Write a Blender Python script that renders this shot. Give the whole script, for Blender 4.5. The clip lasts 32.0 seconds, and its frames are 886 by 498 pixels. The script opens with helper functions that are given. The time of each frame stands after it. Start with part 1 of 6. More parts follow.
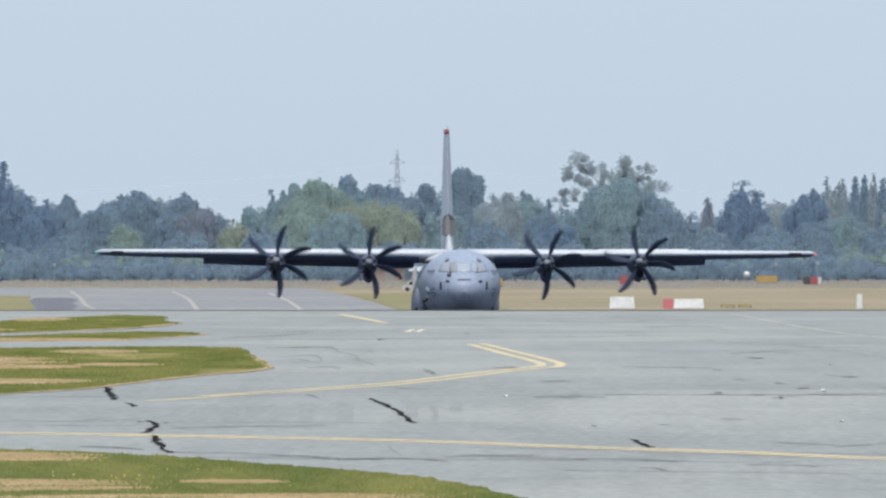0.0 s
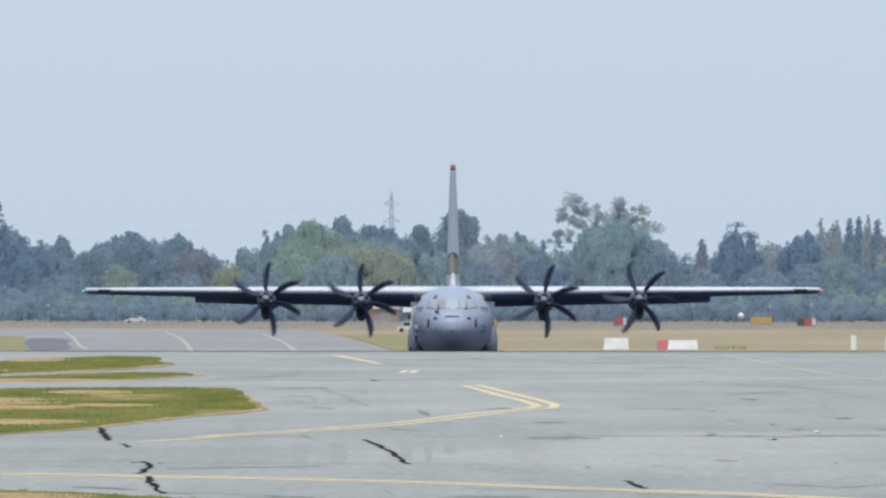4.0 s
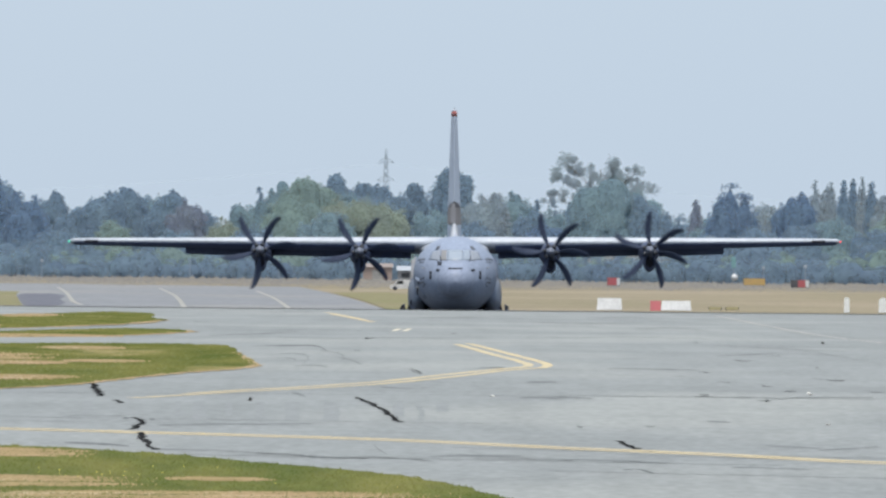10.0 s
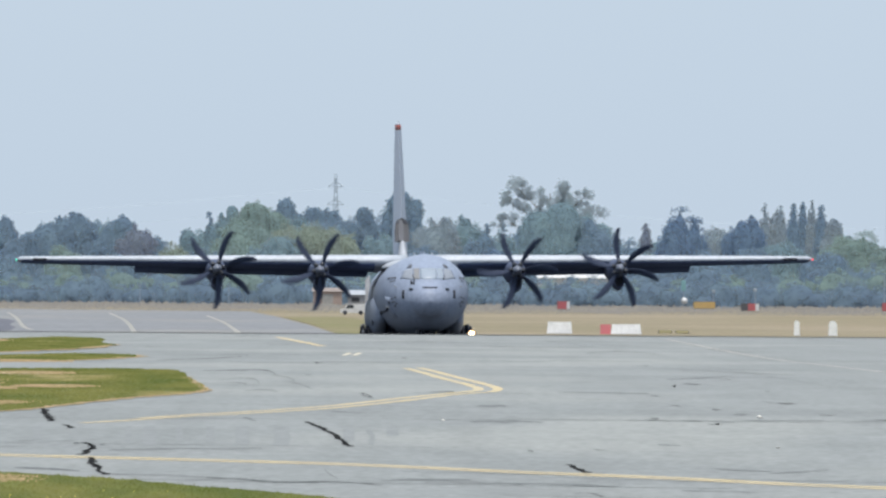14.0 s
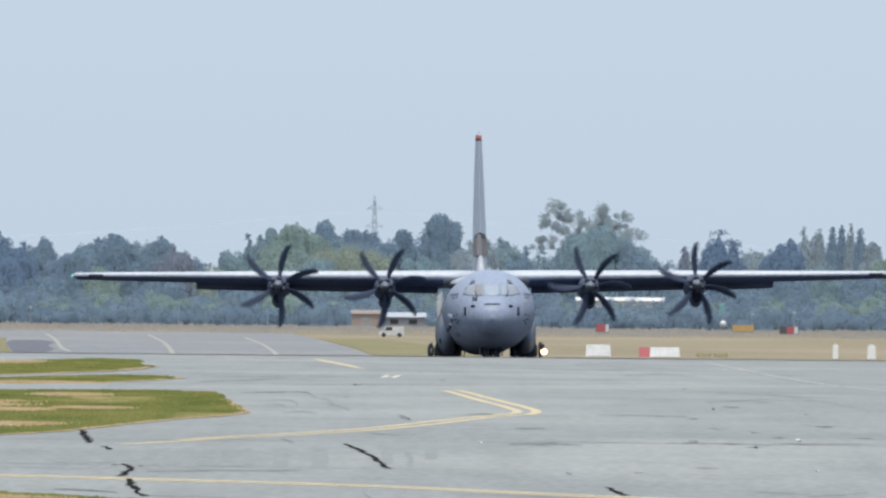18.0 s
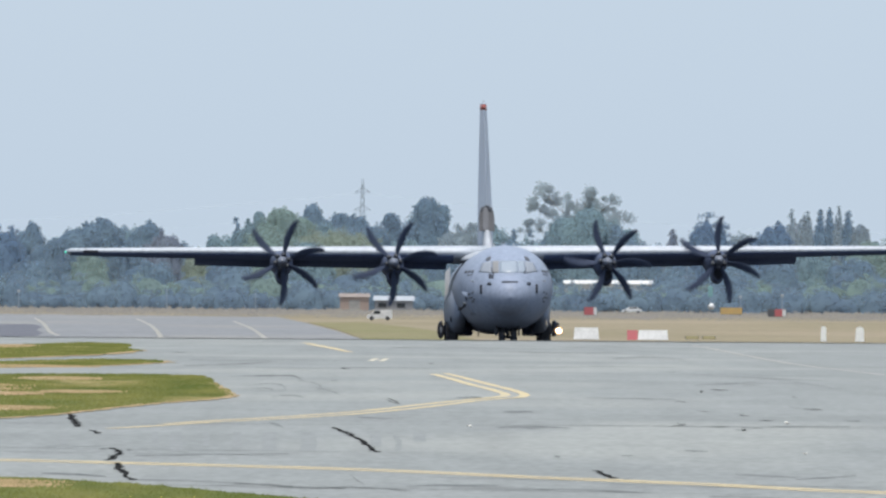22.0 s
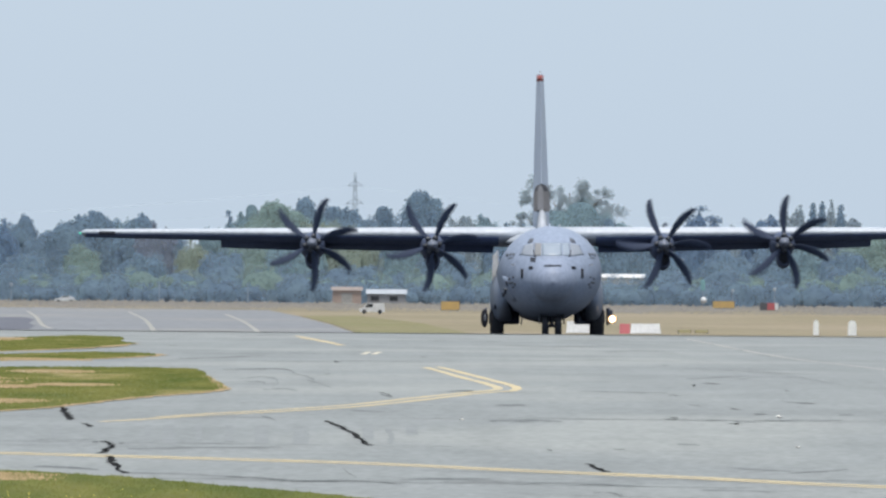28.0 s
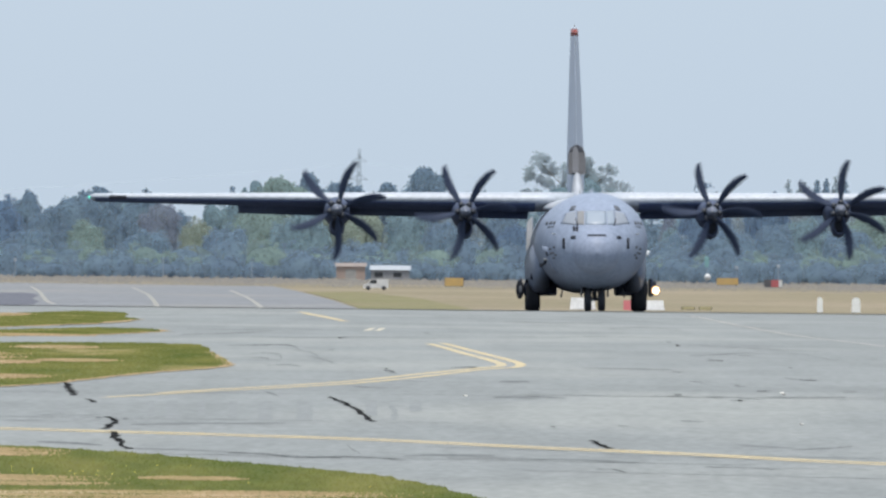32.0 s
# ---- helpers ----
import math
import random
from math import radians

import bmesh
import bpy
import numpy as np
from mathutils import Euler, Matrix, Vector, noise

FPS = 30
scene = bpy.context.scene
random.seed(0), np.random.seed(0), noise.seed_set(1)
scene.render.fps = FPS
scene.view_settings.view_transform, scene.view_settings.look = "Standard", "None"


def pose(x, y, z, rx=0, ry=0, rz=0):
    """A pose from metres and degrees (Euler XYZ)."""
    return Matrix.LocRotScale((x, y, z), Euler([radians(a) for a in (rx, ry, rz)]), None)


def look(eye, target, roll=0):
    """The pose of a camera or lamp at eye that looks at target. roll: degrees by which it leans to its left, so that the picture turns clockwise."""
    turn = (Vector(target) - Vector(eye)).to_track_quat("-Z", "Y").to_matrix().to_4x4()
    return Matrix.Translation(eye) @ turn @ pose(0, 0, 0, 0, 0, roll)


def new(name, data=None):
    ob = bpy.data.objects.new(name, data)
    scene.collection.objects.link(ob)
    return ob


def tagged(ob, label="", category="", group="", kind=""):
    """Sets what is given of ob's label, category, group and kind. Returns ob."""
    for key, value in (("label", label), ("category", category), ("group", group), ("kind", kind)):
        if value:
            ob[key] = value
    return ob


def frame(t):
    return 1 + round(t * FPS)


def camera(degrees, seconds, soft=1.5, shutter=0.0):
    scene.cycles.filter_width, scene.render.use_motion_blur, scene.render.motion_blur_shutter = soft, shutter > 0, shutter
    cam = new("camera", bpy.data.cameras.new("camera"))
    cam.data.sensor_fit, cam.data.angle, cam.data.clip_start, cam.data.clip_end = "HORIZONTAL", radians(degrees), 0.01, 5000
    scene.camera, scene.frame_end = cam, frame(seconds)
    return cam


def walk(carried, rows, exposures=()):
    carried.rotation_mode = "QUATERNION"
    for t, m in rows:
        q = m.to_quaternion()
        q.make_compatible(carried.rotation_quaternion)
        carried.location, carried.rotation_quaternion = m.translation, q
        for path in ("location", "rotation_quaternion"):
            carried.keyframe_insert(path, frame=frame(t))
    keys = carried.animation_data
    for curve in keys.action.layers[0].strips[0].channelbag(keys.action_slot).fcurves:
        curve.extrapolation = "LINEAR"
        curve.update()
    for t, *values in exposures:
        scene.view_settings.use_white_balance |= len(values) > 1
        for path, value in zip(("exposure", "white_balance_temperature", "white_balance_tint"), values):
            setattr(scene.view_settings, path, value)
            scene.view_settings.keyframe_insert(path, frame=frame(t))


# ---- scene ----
# ---- the camera: a long lens on a stand, panned and tilted ----
cam = camera(6.0, 32.0, soft=2.5, shutter=0.09)
PAN = [
    (0, -0.000, 2.760, -0.01), (0.5, 0.050, 2.706, -0.01), (1, 0.081, 2.651, -0.01), (1.5, 0.111, 2.682, 0.01), (2, 0.144, 2.767, -0.11),
    (2.5, 0.162, 2.895, -0.02), (3, 0.158, 3.055, -0.05), (3.5, 0.092, 3.185, 0.04), (5.5, 0.051, 3.290, 0.07), (6, 0.084, 3.247, 0.04),
    (6.5, 0.058, 3.202, -0.12), (7, 0.128, 3.125, 0.10), (7.5, 0.052, 2.884, 0.14), (8, -0.310, 2.689, 0.41), (8.5, -0.560, 2.712, 0.34),
    (9, -0.680, 2.862, 0.47), (9.5, -0.516, 2.904, 0.55), (10, 0.143, 2.757, 0.56), (10.5, 1.072, 2.576, 0.63), (11, 1.650, 2.468, 0.47),
    (11.5, 1.487, 2.490, 0.35), (12, 1.172, 2.622, 0.38), (12.5, 0.988, 2.800, 0.42), (13, 0.879, 2.912, 0.40), (13.5, 0.800, 2.985, 0.46),
    (14, 0.733, 3.047, 0.42), (14.5, 0.662, 3.115, 0.39), (16.5, 0.362, 3.253, 0.53), (17, 0.314, 3.288, 0.49), (17.5, 0.278, 3.305, 0.52),
    (18, 0.271, 3.308, 0.56), (18.5, 0.273, 3.294, 0.52), (19, 0.288, 3.267, 0.50), (19.5, 0.307, 3.242, 0.51), (20, 0.324, 3.220, 0.54),
    (20.5, 0.346, 3.194, 0.48), (21, 0.361, 3.166, 0.60), (21.5, 0.391, 3.131, 0.55), (22, 0.415, 3.112, 0.44), (22.5, 0.431, 3.101, 0.47),
    (23, 0.441, 3.094, 0.46), (23.5, 0.452, 3.075, 0.50), (24, 0.468, 3.057, 0.43), (24.5, 0.473, 3.051, 0.52), (25, 0.481, 3.049, 0.47),
    (25.5, 0.489, 3.047, 0.50), (27.5, 0.503, 3.034, 0.47), (28, 0.504, 3.035, 0.49), (28.5, 0.498, 3.044, 0.53), (29, 0.476, 3.052, 0.50),
    (29.5, 0.516, 3.058, 0.55), (30, 0.903, 3.083, 0.37), (30.5, 1.627, 3.135, 0.39), (31, 1.703, 3.181, 0.44), (31.5, 0.891, 2.984, 0.47),
    (32, 0.460, 2.754, 0.60),
]
walk(cam, [(t, look((0, 0, 2.6), (x, 100, z), roll)) for t, x, z, roll in PAN])

# world: pale hazy sky, soft high sun
world = bpy.data.worlds.new("hazy_sky")
scene.world = world
world.use_nodes = True
wn, wl = world.node_tree.nodes, world.node_tree.links
wn.clear()
sky = wn.new("ShaderNodeTexSky")
sky.sky_type, sky.sun_disc = "NISHITA", False
SUN_TO = Vector((0.0, -0.22, 0.96)).normalized()
sky.sun_elevation = math.asin(SUN_TO.z)
sky.sun_rotation = math.atan2(SUN_TO.x, SUN_TO.y)
sky.air_density, sky.dust_density, sky.ozone_density = 1.0, 3.0, 1.0
veil = wn.new("ShaderNodeMix")
veil.data_type, veil.blend_type = "RGBA", "MIX"
veil.inputs[0].default_value = 0.8
veil.inputs[7].default_value = (6.45, 7.75, 9.25, 1)
back = wn.new("ShaderNodeBackground")
back.inputs[1].default_value = 0.10
outw = wn.new("ShaderNodeOutputWorld")
wl.new(sky.outputs[0], veil.inputs[6])
wl.new(veil.outputs[2], back.inputs[0])
wl.new(back.outputs[0], outw.inputs[0])

sun = bpy.data.lights.new("sun", "SUN")
sun.energy, sun.angle, sun.color = 4.6, radians(10), (1.0, 0.96, 0.9)
sun_ob = new("sun", sun)
sun_ob.matrix_basis = look(SUN_TO * 100, (0, 0, 0))
scene.view_settings.exposure = 0.0


# ---- materials ----
def mat(name, c1, c2=None, rough=0.8, metal=0.0, scale=1.0, fine=None, bump=0.0, stretch=(1, 1, 1), spec=0.5,
        space="Object", contrast=(0.35, 0.65), jitter=0.0, c3=None, scale3=0.1, patch=(0.5, 0.62), coat=0.0, island=False):
    """A surface whose colour wanders between c1 and c2 at one scale, with finer grain, optional wide patches of c3."""
    m = bpy.data.materials.new(name)
    m.use_nodes = True
    n, l = m.node_tree.nodes, m.node_tree.links
    b = n["Principled BSDF"]
    b.inputs["Roughness"].default_value = rough
    b.inputs["Metallic"].default_value = metal
    b.inputs["Specular IOR Level"].default_value = spec
    b.inputs["Coat Weight"].default_value = coat
    if c2 is None:
        c2 = tuple(v * 0.85 for v in c1)
    if space == "Object":
        co = n.new("ShaderNodeTexCoord").outputs["Object"]
    else:
        co = n.new("ShaderNodeNewGeometry").outputs["Position"]
    mp = n.new("ShaderNodeMapping")
    mp.inputs["Scale"].default_value = stretch
    l.new(co, mp.inputs[0])

    def noise_ramp(sc, lo, hi, detail=5):
        t = n.new("ShaderNodeTexNoise")
        t.inputs["Scale"].default_value, t.inputs["Detail"].default_value = sc, detail
        l.new(mp.outputs[0], t.inputs["Vector"])
        r = n.new("ShaderNodeMapRange")
        r.inputs[1].default_value, r.inputs[2].default_value = lo, hi
        l.new(t.outputs[0], r.inputs[0])
        return t, r.outputs[0]

    t1, f1 = noise_ramp(scale, *contrast)
    mix = n.new("ShaderNodeMix")
    mix.data_type = "RGBA"
    mix.inputs[6].default_value, mix.inputs[7].default_value = (*c1, 1), (*c2, 1)
    l.new(f1, mix.inputs[0])
    col = mix.outputs[2]
    if c3 is not None:
        _, f3 = noise_ramp(scale3, *patch, 3)
        mix3 = n.new("ShaderNodeMix")
        mix3.data_type = "RGBA"
        l.new(f3, mix3.inputs[0])
        l.new(col, mix3.inputs[6])
        mix3.inputs[7].default_value = (*c3, 1)
        col = mix3.outputs[2]
    if fine:
        tf, ff = noise_ramp(fine, 0.3, 0.7, 3)
        hv = n.new("ShaderNodeHueSaturation")
        mr = n.new("ShaderNodeMapRange")
        mr.inputs[3].default_value, mr.inputs[4].default_value = 0.86, 1.12
        l.new(ff, mr.inputs[0])
        l.new(mr.outputs[0], hv.inputs["Value"])
        l.new(col, hv.inputs["Color"])
        col = hv.outputs[0]
    if jitter:
        if island:
            rnd = n.new("ShaderNodeNewGeometry").outputs["Random Per Island"]
        else:
            rnd = n.new("ShaderNodeObjectInfo").outputs["Random"]
        hv = n.new("ShaderNodeHueSaturation")
        mr = n.new("ShaderNodeMapRange")
        mr.inputs[3].default_value, mr.inputs[4].default_value = 1 - jitter, 1 + jitter
        l.new(rnd, mr.inputs[0])
        l.new(mr.outputs[0], hv.inputs["Value"])
        l.new(col, hv.inputs["Color"])
        col = hv.outputs[0]
    l.new(col, b.inputs["Base Color"])
    if bump:
        bp = n.new("ShaderNodeBump")
        bp.inputs["Strength"].default_value, bp.inputs["Distance"].default_value = bump, 0.02
        l.new((tf if fine else t1).outputs[0], bp.inputs["Height"])
        l.new(bp.outputs[0], b.inputs["Normal"])
    return m


def glow(name, color, strength):
    m = bpy.data.materials.new(name)
    m.use_nodes = True
    b = m.node_tree.nodes["Principled BSDF"]
    b.inputs["Base Color"].default_value = (*color, 1)
    b.inputs["Emission Color"].default_value = (*color, 1)
    b.inputs["Emission Strength"].default_value = strength
    return m


M_PAVE = mat("weathered_pavement", (0.208, 0.221, 0.222), (0.187, 0.199, 0.200), 0.85, scale=0.5, fine=9, bump=0.12, spec=0.12,
             stretch=(1, 0.6, 1), space="Position", c3=(0.235, 0.246, 0.241), scale3=0.16)
nt = M_PAVE.node_tree
pb = nt.nodes["Principled BSDF"]
src = pb.inputs["Base Color"].links[0].from_socket
pos = nt.nodes.new("ShaderNodeNewGeometry").outputs["Position"]
for stretch, lo, hi, dark, light in (((1.6, 0.05, 1), 0.45, 0.75, 1.02, 0.92), ((0.3, 1.6, 1), 0.5, 0.75, 1.0, 0.93), ((0.12, 0.5, 1), 0.35, 0.65, 0.97, 1.03)):
    mpn = nt.nodes.new("ShaderNodeMapping")
    mpn.inputs["Scale"].default_value = stretch
    nt.links.new(pos, mpn.inputs[0])
    tex = nt.nodes.new("ShaderNodeTexNoise")
    tex.inputs["Scale"].default_value, tex.inputs["Detail"].default_value = 1.0, 4
    nt.links.new(mpn.outputs[0], tex.inputs["Vector"])
    rng_n = nt.nodes.new("ShaderNodeMapRange")
    for slot, val in ((1, lo), (2, hi), (3, dark), (4, light)):
        rng_n.inputs[slot].default_value = val
    nt.links.new(tex.outputs[0], rng_n.inputs[0])
    hv = nt.nodes.new("ShaderNodeHueSaturation")
    nt.links.new(rng_n.outputs[0], hv.inputs["Value"])
    nt.links.new(src, hv.inputs["Color"])
    src = hv.outputs[0]
nt.links.new(src, pb.inputs["Base Color"])
M_HAIR = mat("hairline_crack", (0.05, 0.055, 0.055), (0.13, 0.14, 0.14), 0.9, scale=1.5, fine=10, space="Position", spec=0.05)
M_BOUNCEDARK = mat("unseen_dark_ground", (0.048, 0.050, 0.053), (0.060, 0.062, 0.066), 0.9, scale=0.4, fine=6, space="Position", spec=0.1)
# Shaded, bluer copy of the apron grey for the far taxiway.
M_TAXI = mat("shaded_taxiway_grey", (0.186, 0.192, 0.204), (0.170, 0.177, 0.190), 0.9, scale=0.06, fine=0.7, stretch=(1, 0.3, 1), space="Position", spec=0.1,
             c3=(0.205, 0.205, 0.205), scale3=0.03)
M_CRESTDARK = mat("crest_dark_grey", (0.050, 0.053, 0.056), (0.085, 0.090, 0.094), 0.9, scale=0.3, fine=4, space="Position", spec=0.05)
M_PATCH = mat("dark_asphalt", (0.095, 0.098, 0.12), (0.125, 0.13, 0.15), 0.9, scale=0.5, fine=8, space="Position", spec=0.1)
M_STAIN = mat("rubber_stain", (0.186, 0.197, 0.201), (0.200, 0.211, 0.214), 0.85, scale=0.8, fine=8, space="Position", spec=0.1)
M_JOINT = mat("pavement_joint", (0.11, 0.12, 0.122), (0.185, 0.195, 0.197), 0.9, scale=2.0, fine=10, space="Position", spec=0.1)
M_PALE = mat("pale_concrete_edge", (0.36, 0.35, 0.33), (0.29, 0.285, 0.275), 0.9, scale=1.2, fine=10, space="Position", spec=0.1)
M_WHITELINE = mat("bleached_joint_filler", (0.38, 0.37, 0.345), (0.29, 0.285, 0.27), 0.9, scale=1.0, fine=10, space="Position", spec=0.1)
M_TAR = mat("crack_tar", (0.010, 0.010, 0.011), (0.022, 0.022, 0.022), 0.95, scale=4, fine=20, space="Position", spec=0.02)
M_YELLOW = mat("worn_yellow_paint", (0.465, 0.385, 0.232), (0.38, 0.335, 0.245), 0.85, scale=1.5, fine=14, space="Position", spec=0.1)
M_STUB = mat("bleached_yellow_paint", (0.50, 0.455, 0.36), (0.43, 0.40, 0.33), 0.85, scale=1.5, fine=14, space="Position", spec=0.1)
M_YELLOWOLD = mat("faded_yellow_paint", (0.25, 0.235, 0.195), (0.225, 0.22, 0.20), 0.6, scale=0.2, fine=2, space="Position")
GRASS = dict(scale=1.3, stretch=(1.0, 0.22, 1), space="Position", scale3=0.6, patch=(0.63, 0.78))
M_GRASS = mat("mown_grass", (0.066, 0.082, 0.019), (0.120, 0.119, 0.034), 0.95, fine=6, bump=0.2, c3=(0.29, 0.235, 0.12), spec=0.1, **GRASS)
M_BLADE = mat("grass_blade", (0.066, 0.083, 0.020), (0.121, 0.121, 0.036), 0.9, c3=(0.31, 0.25, 0.13), spec=0.1, jitter=0.12, island=True, **GRASS)
M_STRAWPALE = mat("bleached_straw", (0.40, 0.33, 0.23), (0.34, 0.275, 0.18), 0.95, scale=1.2, fine=7, space="Position", spec=0.05)
M_STRAW = mat("dry_straw", (0.32, 0.235, 0.145), (0.25, 0.20, 0.105), 0.95, scale=1.2, fine=7, space="Position", spec=0.05)
M_FIELD = mat("dry_field", (0.215, 0.183, 0.13), (0.188, 0.165, 0.112), 0.95, spec=0.05, scale=0.03, fine=0.8, bump=0.2,
              stretch=(1, 0.5, 1), space="Position", c3=(0.232, 0.198, 0.146), scale3=0.012)
# Ground and tuft colours at the field's far edge are greyed with haze.
M_BARE = mat("haze_greyed_soil", (0.198, 0.173, 0.137), (0.172, 0.156, 0.136), 0.95, spec=0.05, scale=0.05, fine=0.6, stretch=(1, 0.25, 1), space="Position",
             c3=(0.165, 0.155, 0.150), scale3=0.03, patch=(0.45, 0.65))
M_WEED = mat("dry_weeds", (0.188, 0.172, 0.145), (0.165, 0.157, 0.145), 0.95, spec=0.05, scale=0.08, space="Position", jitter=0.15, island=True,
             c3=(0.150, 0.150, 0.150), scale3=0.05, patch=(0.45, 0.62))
M_FGRASS = mat("far_grass", (0.158, 0.155, 0.082), (0.185, 0.165, 0.102), 0.95, spec=0.05, scale=0.05, fine=0.8, stretch=(1, 0.5, 1), space="Position")
M_GREY = mat("aircraft_grey_paint", (0.228, 0.268, 0.352), (0.218, 0.257, 0.341), 0.5, scale=0.5, fine=5, bump=0.005, spec=0.25)
# Lighter copy of the airframe grey; sunlight on the wings is in it.
M_WING = mat("sunlit_wing_grey", (0.40, 0.43, 0.48), (0.36, 0.39, 0.44), 0.5, scale=0.6, fine=5, bump=0.02, spec=0.5)
M_RADOME = mat("radome_grey", (0.222, 0.258, 0.340), (0.210, 0.245, 0.325), 0.55, scale=0.8, fine=6, spec=0.25)
M_BOOT = mat("black_boot", (0.02, 0.022, 0.03), (0.03, 0.032, 0.042), 0.7, scale=2, spec=0.15)
M_BLACK = mat("propeller_black", (0.027, 0.038, 0.070), (0.034, 0.045, 0.078), 0.7, scale=3, fine=12, spec=0.15)
# Airframe grey darkened to hold the shade under wings and flaps.
M_WINGSHADE = mat("shaded_wing_grey", (0.105, 0.138, 0.245), (0.120, 0.155, 0.265), 0.8, scale=2, fine=8, spec=0.05)
M_DARKGREY = mat("nacelle_grey", (0.05, 0.058, 0.078), (0.038, 0.044, 0.06), 0.6, scale=1.5, fine=8)
# Airframe grey darkened with shade for the nacelles and wheel bays.
M_NACELLE = mat("shade_toned_grey", (0.056, 0.073, 0.126), (0.066, 0.084, 0.140), 0.6, scale=1.5, fine=8, spec=0.3)
M_METAL = mat("bare_metal", (0.5, 0.5, 0.5), (0.4, 0.4, 0.41), 0.4, metal=0.8, scale=4)
# Lifted airframe grey: the fin's brightness in the light is painted in.
M_FIN = mat("lit_fin_grey", (0.42, 0.465, 0.535), (0.41, 0.455, 0.525), 0.85, scale=0.6, spec=0.08)
M_SPIN = mat("spinner_grey", (0.135, 0.150, 0.19), (0.115, 0.130, 0.17), 0.35, scale=3, spec=0.5)
M_FILLET = mat("pale_fillet_paint", (0.36, 0.38, 0.42), (0.31, 0.33, 0.37), 0.6, scale=1.5, fine=6)
M_FINPANEL = mat("dark_fin_panel", (0.060, 0.064, 0.076), (0.048, 0.051, 0.062), 0.7, scale=1.2, fine=5)
M_CUFF = mat("blade_cuff", (0.028, 0.033, 0.045), (0.022, 0.026, 0.036), 0.45, scale=6)
M_RUBBER = mat("tyre_rubber", (0.024, 0.027, 0.037), (0.034, 0.036, 0.044), 0.85, scale=6)
# Pale pane colours carry the sky's reflection; the panes are not see-through.
M_GLASS = mat("cockpit_glass", (0.232, 0.255, 0.295), (0.218, 0.240, 0.280), 0.4, scale=1.5, spec=0.4)
M_GLASS2 = mat("amber_cockpit_glass", (0.205, 0.205, 0.208), (0.188, 0.190, 0.196), 0.4, scale=1.5, spec=0.4)
M_GLASS3 = mat("sky_toned_cockpit_glass", (0.245, 0.285, 0.340), (0.232, 0.272, 0.326), 0.35, scale=1.5, spec=0.5)
M_POST = mat("windscreen_frame_paint", (0.172, 0.202, 0.268), (0.160, 0.190, 0.252), 0.6, scale=2)
M_RED = mat("red_paint", (0.33, 0.085, 0.07), (0.28, 0.08, 0.07), 0.5, scale=3)
M_STENCIL = mat("dark_stencil_paint", (0.055, 0.062, 0.080), (0.075, 0.082, 0.10), 0.6, scale=5)
M_MARK = mat("dark_stencil", (0.15, 0.165, 0.19), (0.19, 0.20, 0.23), 0.6, scale=5)
M_WHITE = mat("white_paint", (0.62, 0.62, 0.62), (0.54, 0.54, 0.54), 0.5, scale=1.2, fine=6)
# White lifted on the upright markers, which get little of the high sun.
M_MARKER = mat("brightened_white_board", (0.82, 0.82, 0.80), (0.74, 0.74, 0.72), 0.5, scale=1.2, fine=6)
# Sign yellow and red are muted to carry the haze over them.
M_SIGNY = mat("yellow_sign_face", (0.52, 0.34, 0.12), (0.46, 0.31, 0.13), 0.45, scale=1.0)
M_SIGNPALE = mat("pale_yellow_sign_face", (0.42, 0.37, 0.20), (0.37, 0.33, 0.19), 0.6, scale=1.0)
M_SIGNR = mat("red_sign_face", (0.42, 0.10, 0.11), (0.37, 0.10, 0.11), 0.45, scale=1.0)
M_SIGNGREY = mat("grey_lamp_head", (0.42, 0.44, 0.47), (0.36, 0.38, 0.41), 0.5, scale=1.0)
M_SIGNB = mat("black_sign_face", (0.07, 0.07, 0.08), (0.085, 0.085, 0.095), 0.5, scale=1.0)
M_STEEL = mat("galvanised_steel", (0.28, 0.33, 0.39), (0.24, 0.285, 0.34), 0.6, metal=0.0, scale=2)
# Steel lightened towards the sky: haze painted into pylon and wires.
M_PYLON = mat("hazed_pylon_steel", (0.35, 0.42, 0.49), (0.31, 0.375, 0.44), 0.6, scale=2)
M_TAN = mat("salmon_brick_wall", (0.36, 0.275, 0.235), (0.32, 0.25, 0.22), 0.7, scale=0.8, fine=4)
M_TANROOF = mat("brown_tile_roof", (0.23, 0.195, 0.18), (0.20, 0.17, 0.16), 0.8, scale=0.8, fine=4)
M_PALEWALL = mat("pale_grey_cladding", (0.27, 0.275, 0.29), (0.24, 0.245, 0.26), 0.7, scale=0.8, fine=4)
M_PALEROOF = mat("pale_sheet_roof", (0.33, 0.355, 0.39), (0.29, 0.315, 0.35), 0.6, scale=0.8, fine=4)
M_TEAL = mat("teal_paint", (0.20, 0.36, 0.37), (0.17, 0.32, 0.33), 0.5, scale=1.0)
M_CARWIN = mat("car_glass", (0.03, 0.035, 0.04), (0.05, 0.05, 0.055), 0.08, scale=1)
M_BARK = mat("grey_bark", (0.14, 0.115, 0.09), (0.09, 0.075, 0.06), 0.9, scale=1.5, fine=6, bump=0.4)
M_LAMP = glow("landing_lamp", (1.0, 0.84, 0.60), 12.0)
# Glow added for the warm halo round the lit lamp.
M_LAMPRIM = glow("warm_lamp_halo", (1.0, 0.60, 0.28), 1.9)
M_NAVG = glow("green_lamp", (0.1, 0.9, 0.6), 1.0)
M_NAVR = glow("red_lamp", (1.0, 0.06, 0.05), 1.6)
# Haze is put into these leaf colours: bluer and brighter than real leaves.
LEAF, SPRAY = {}, {}
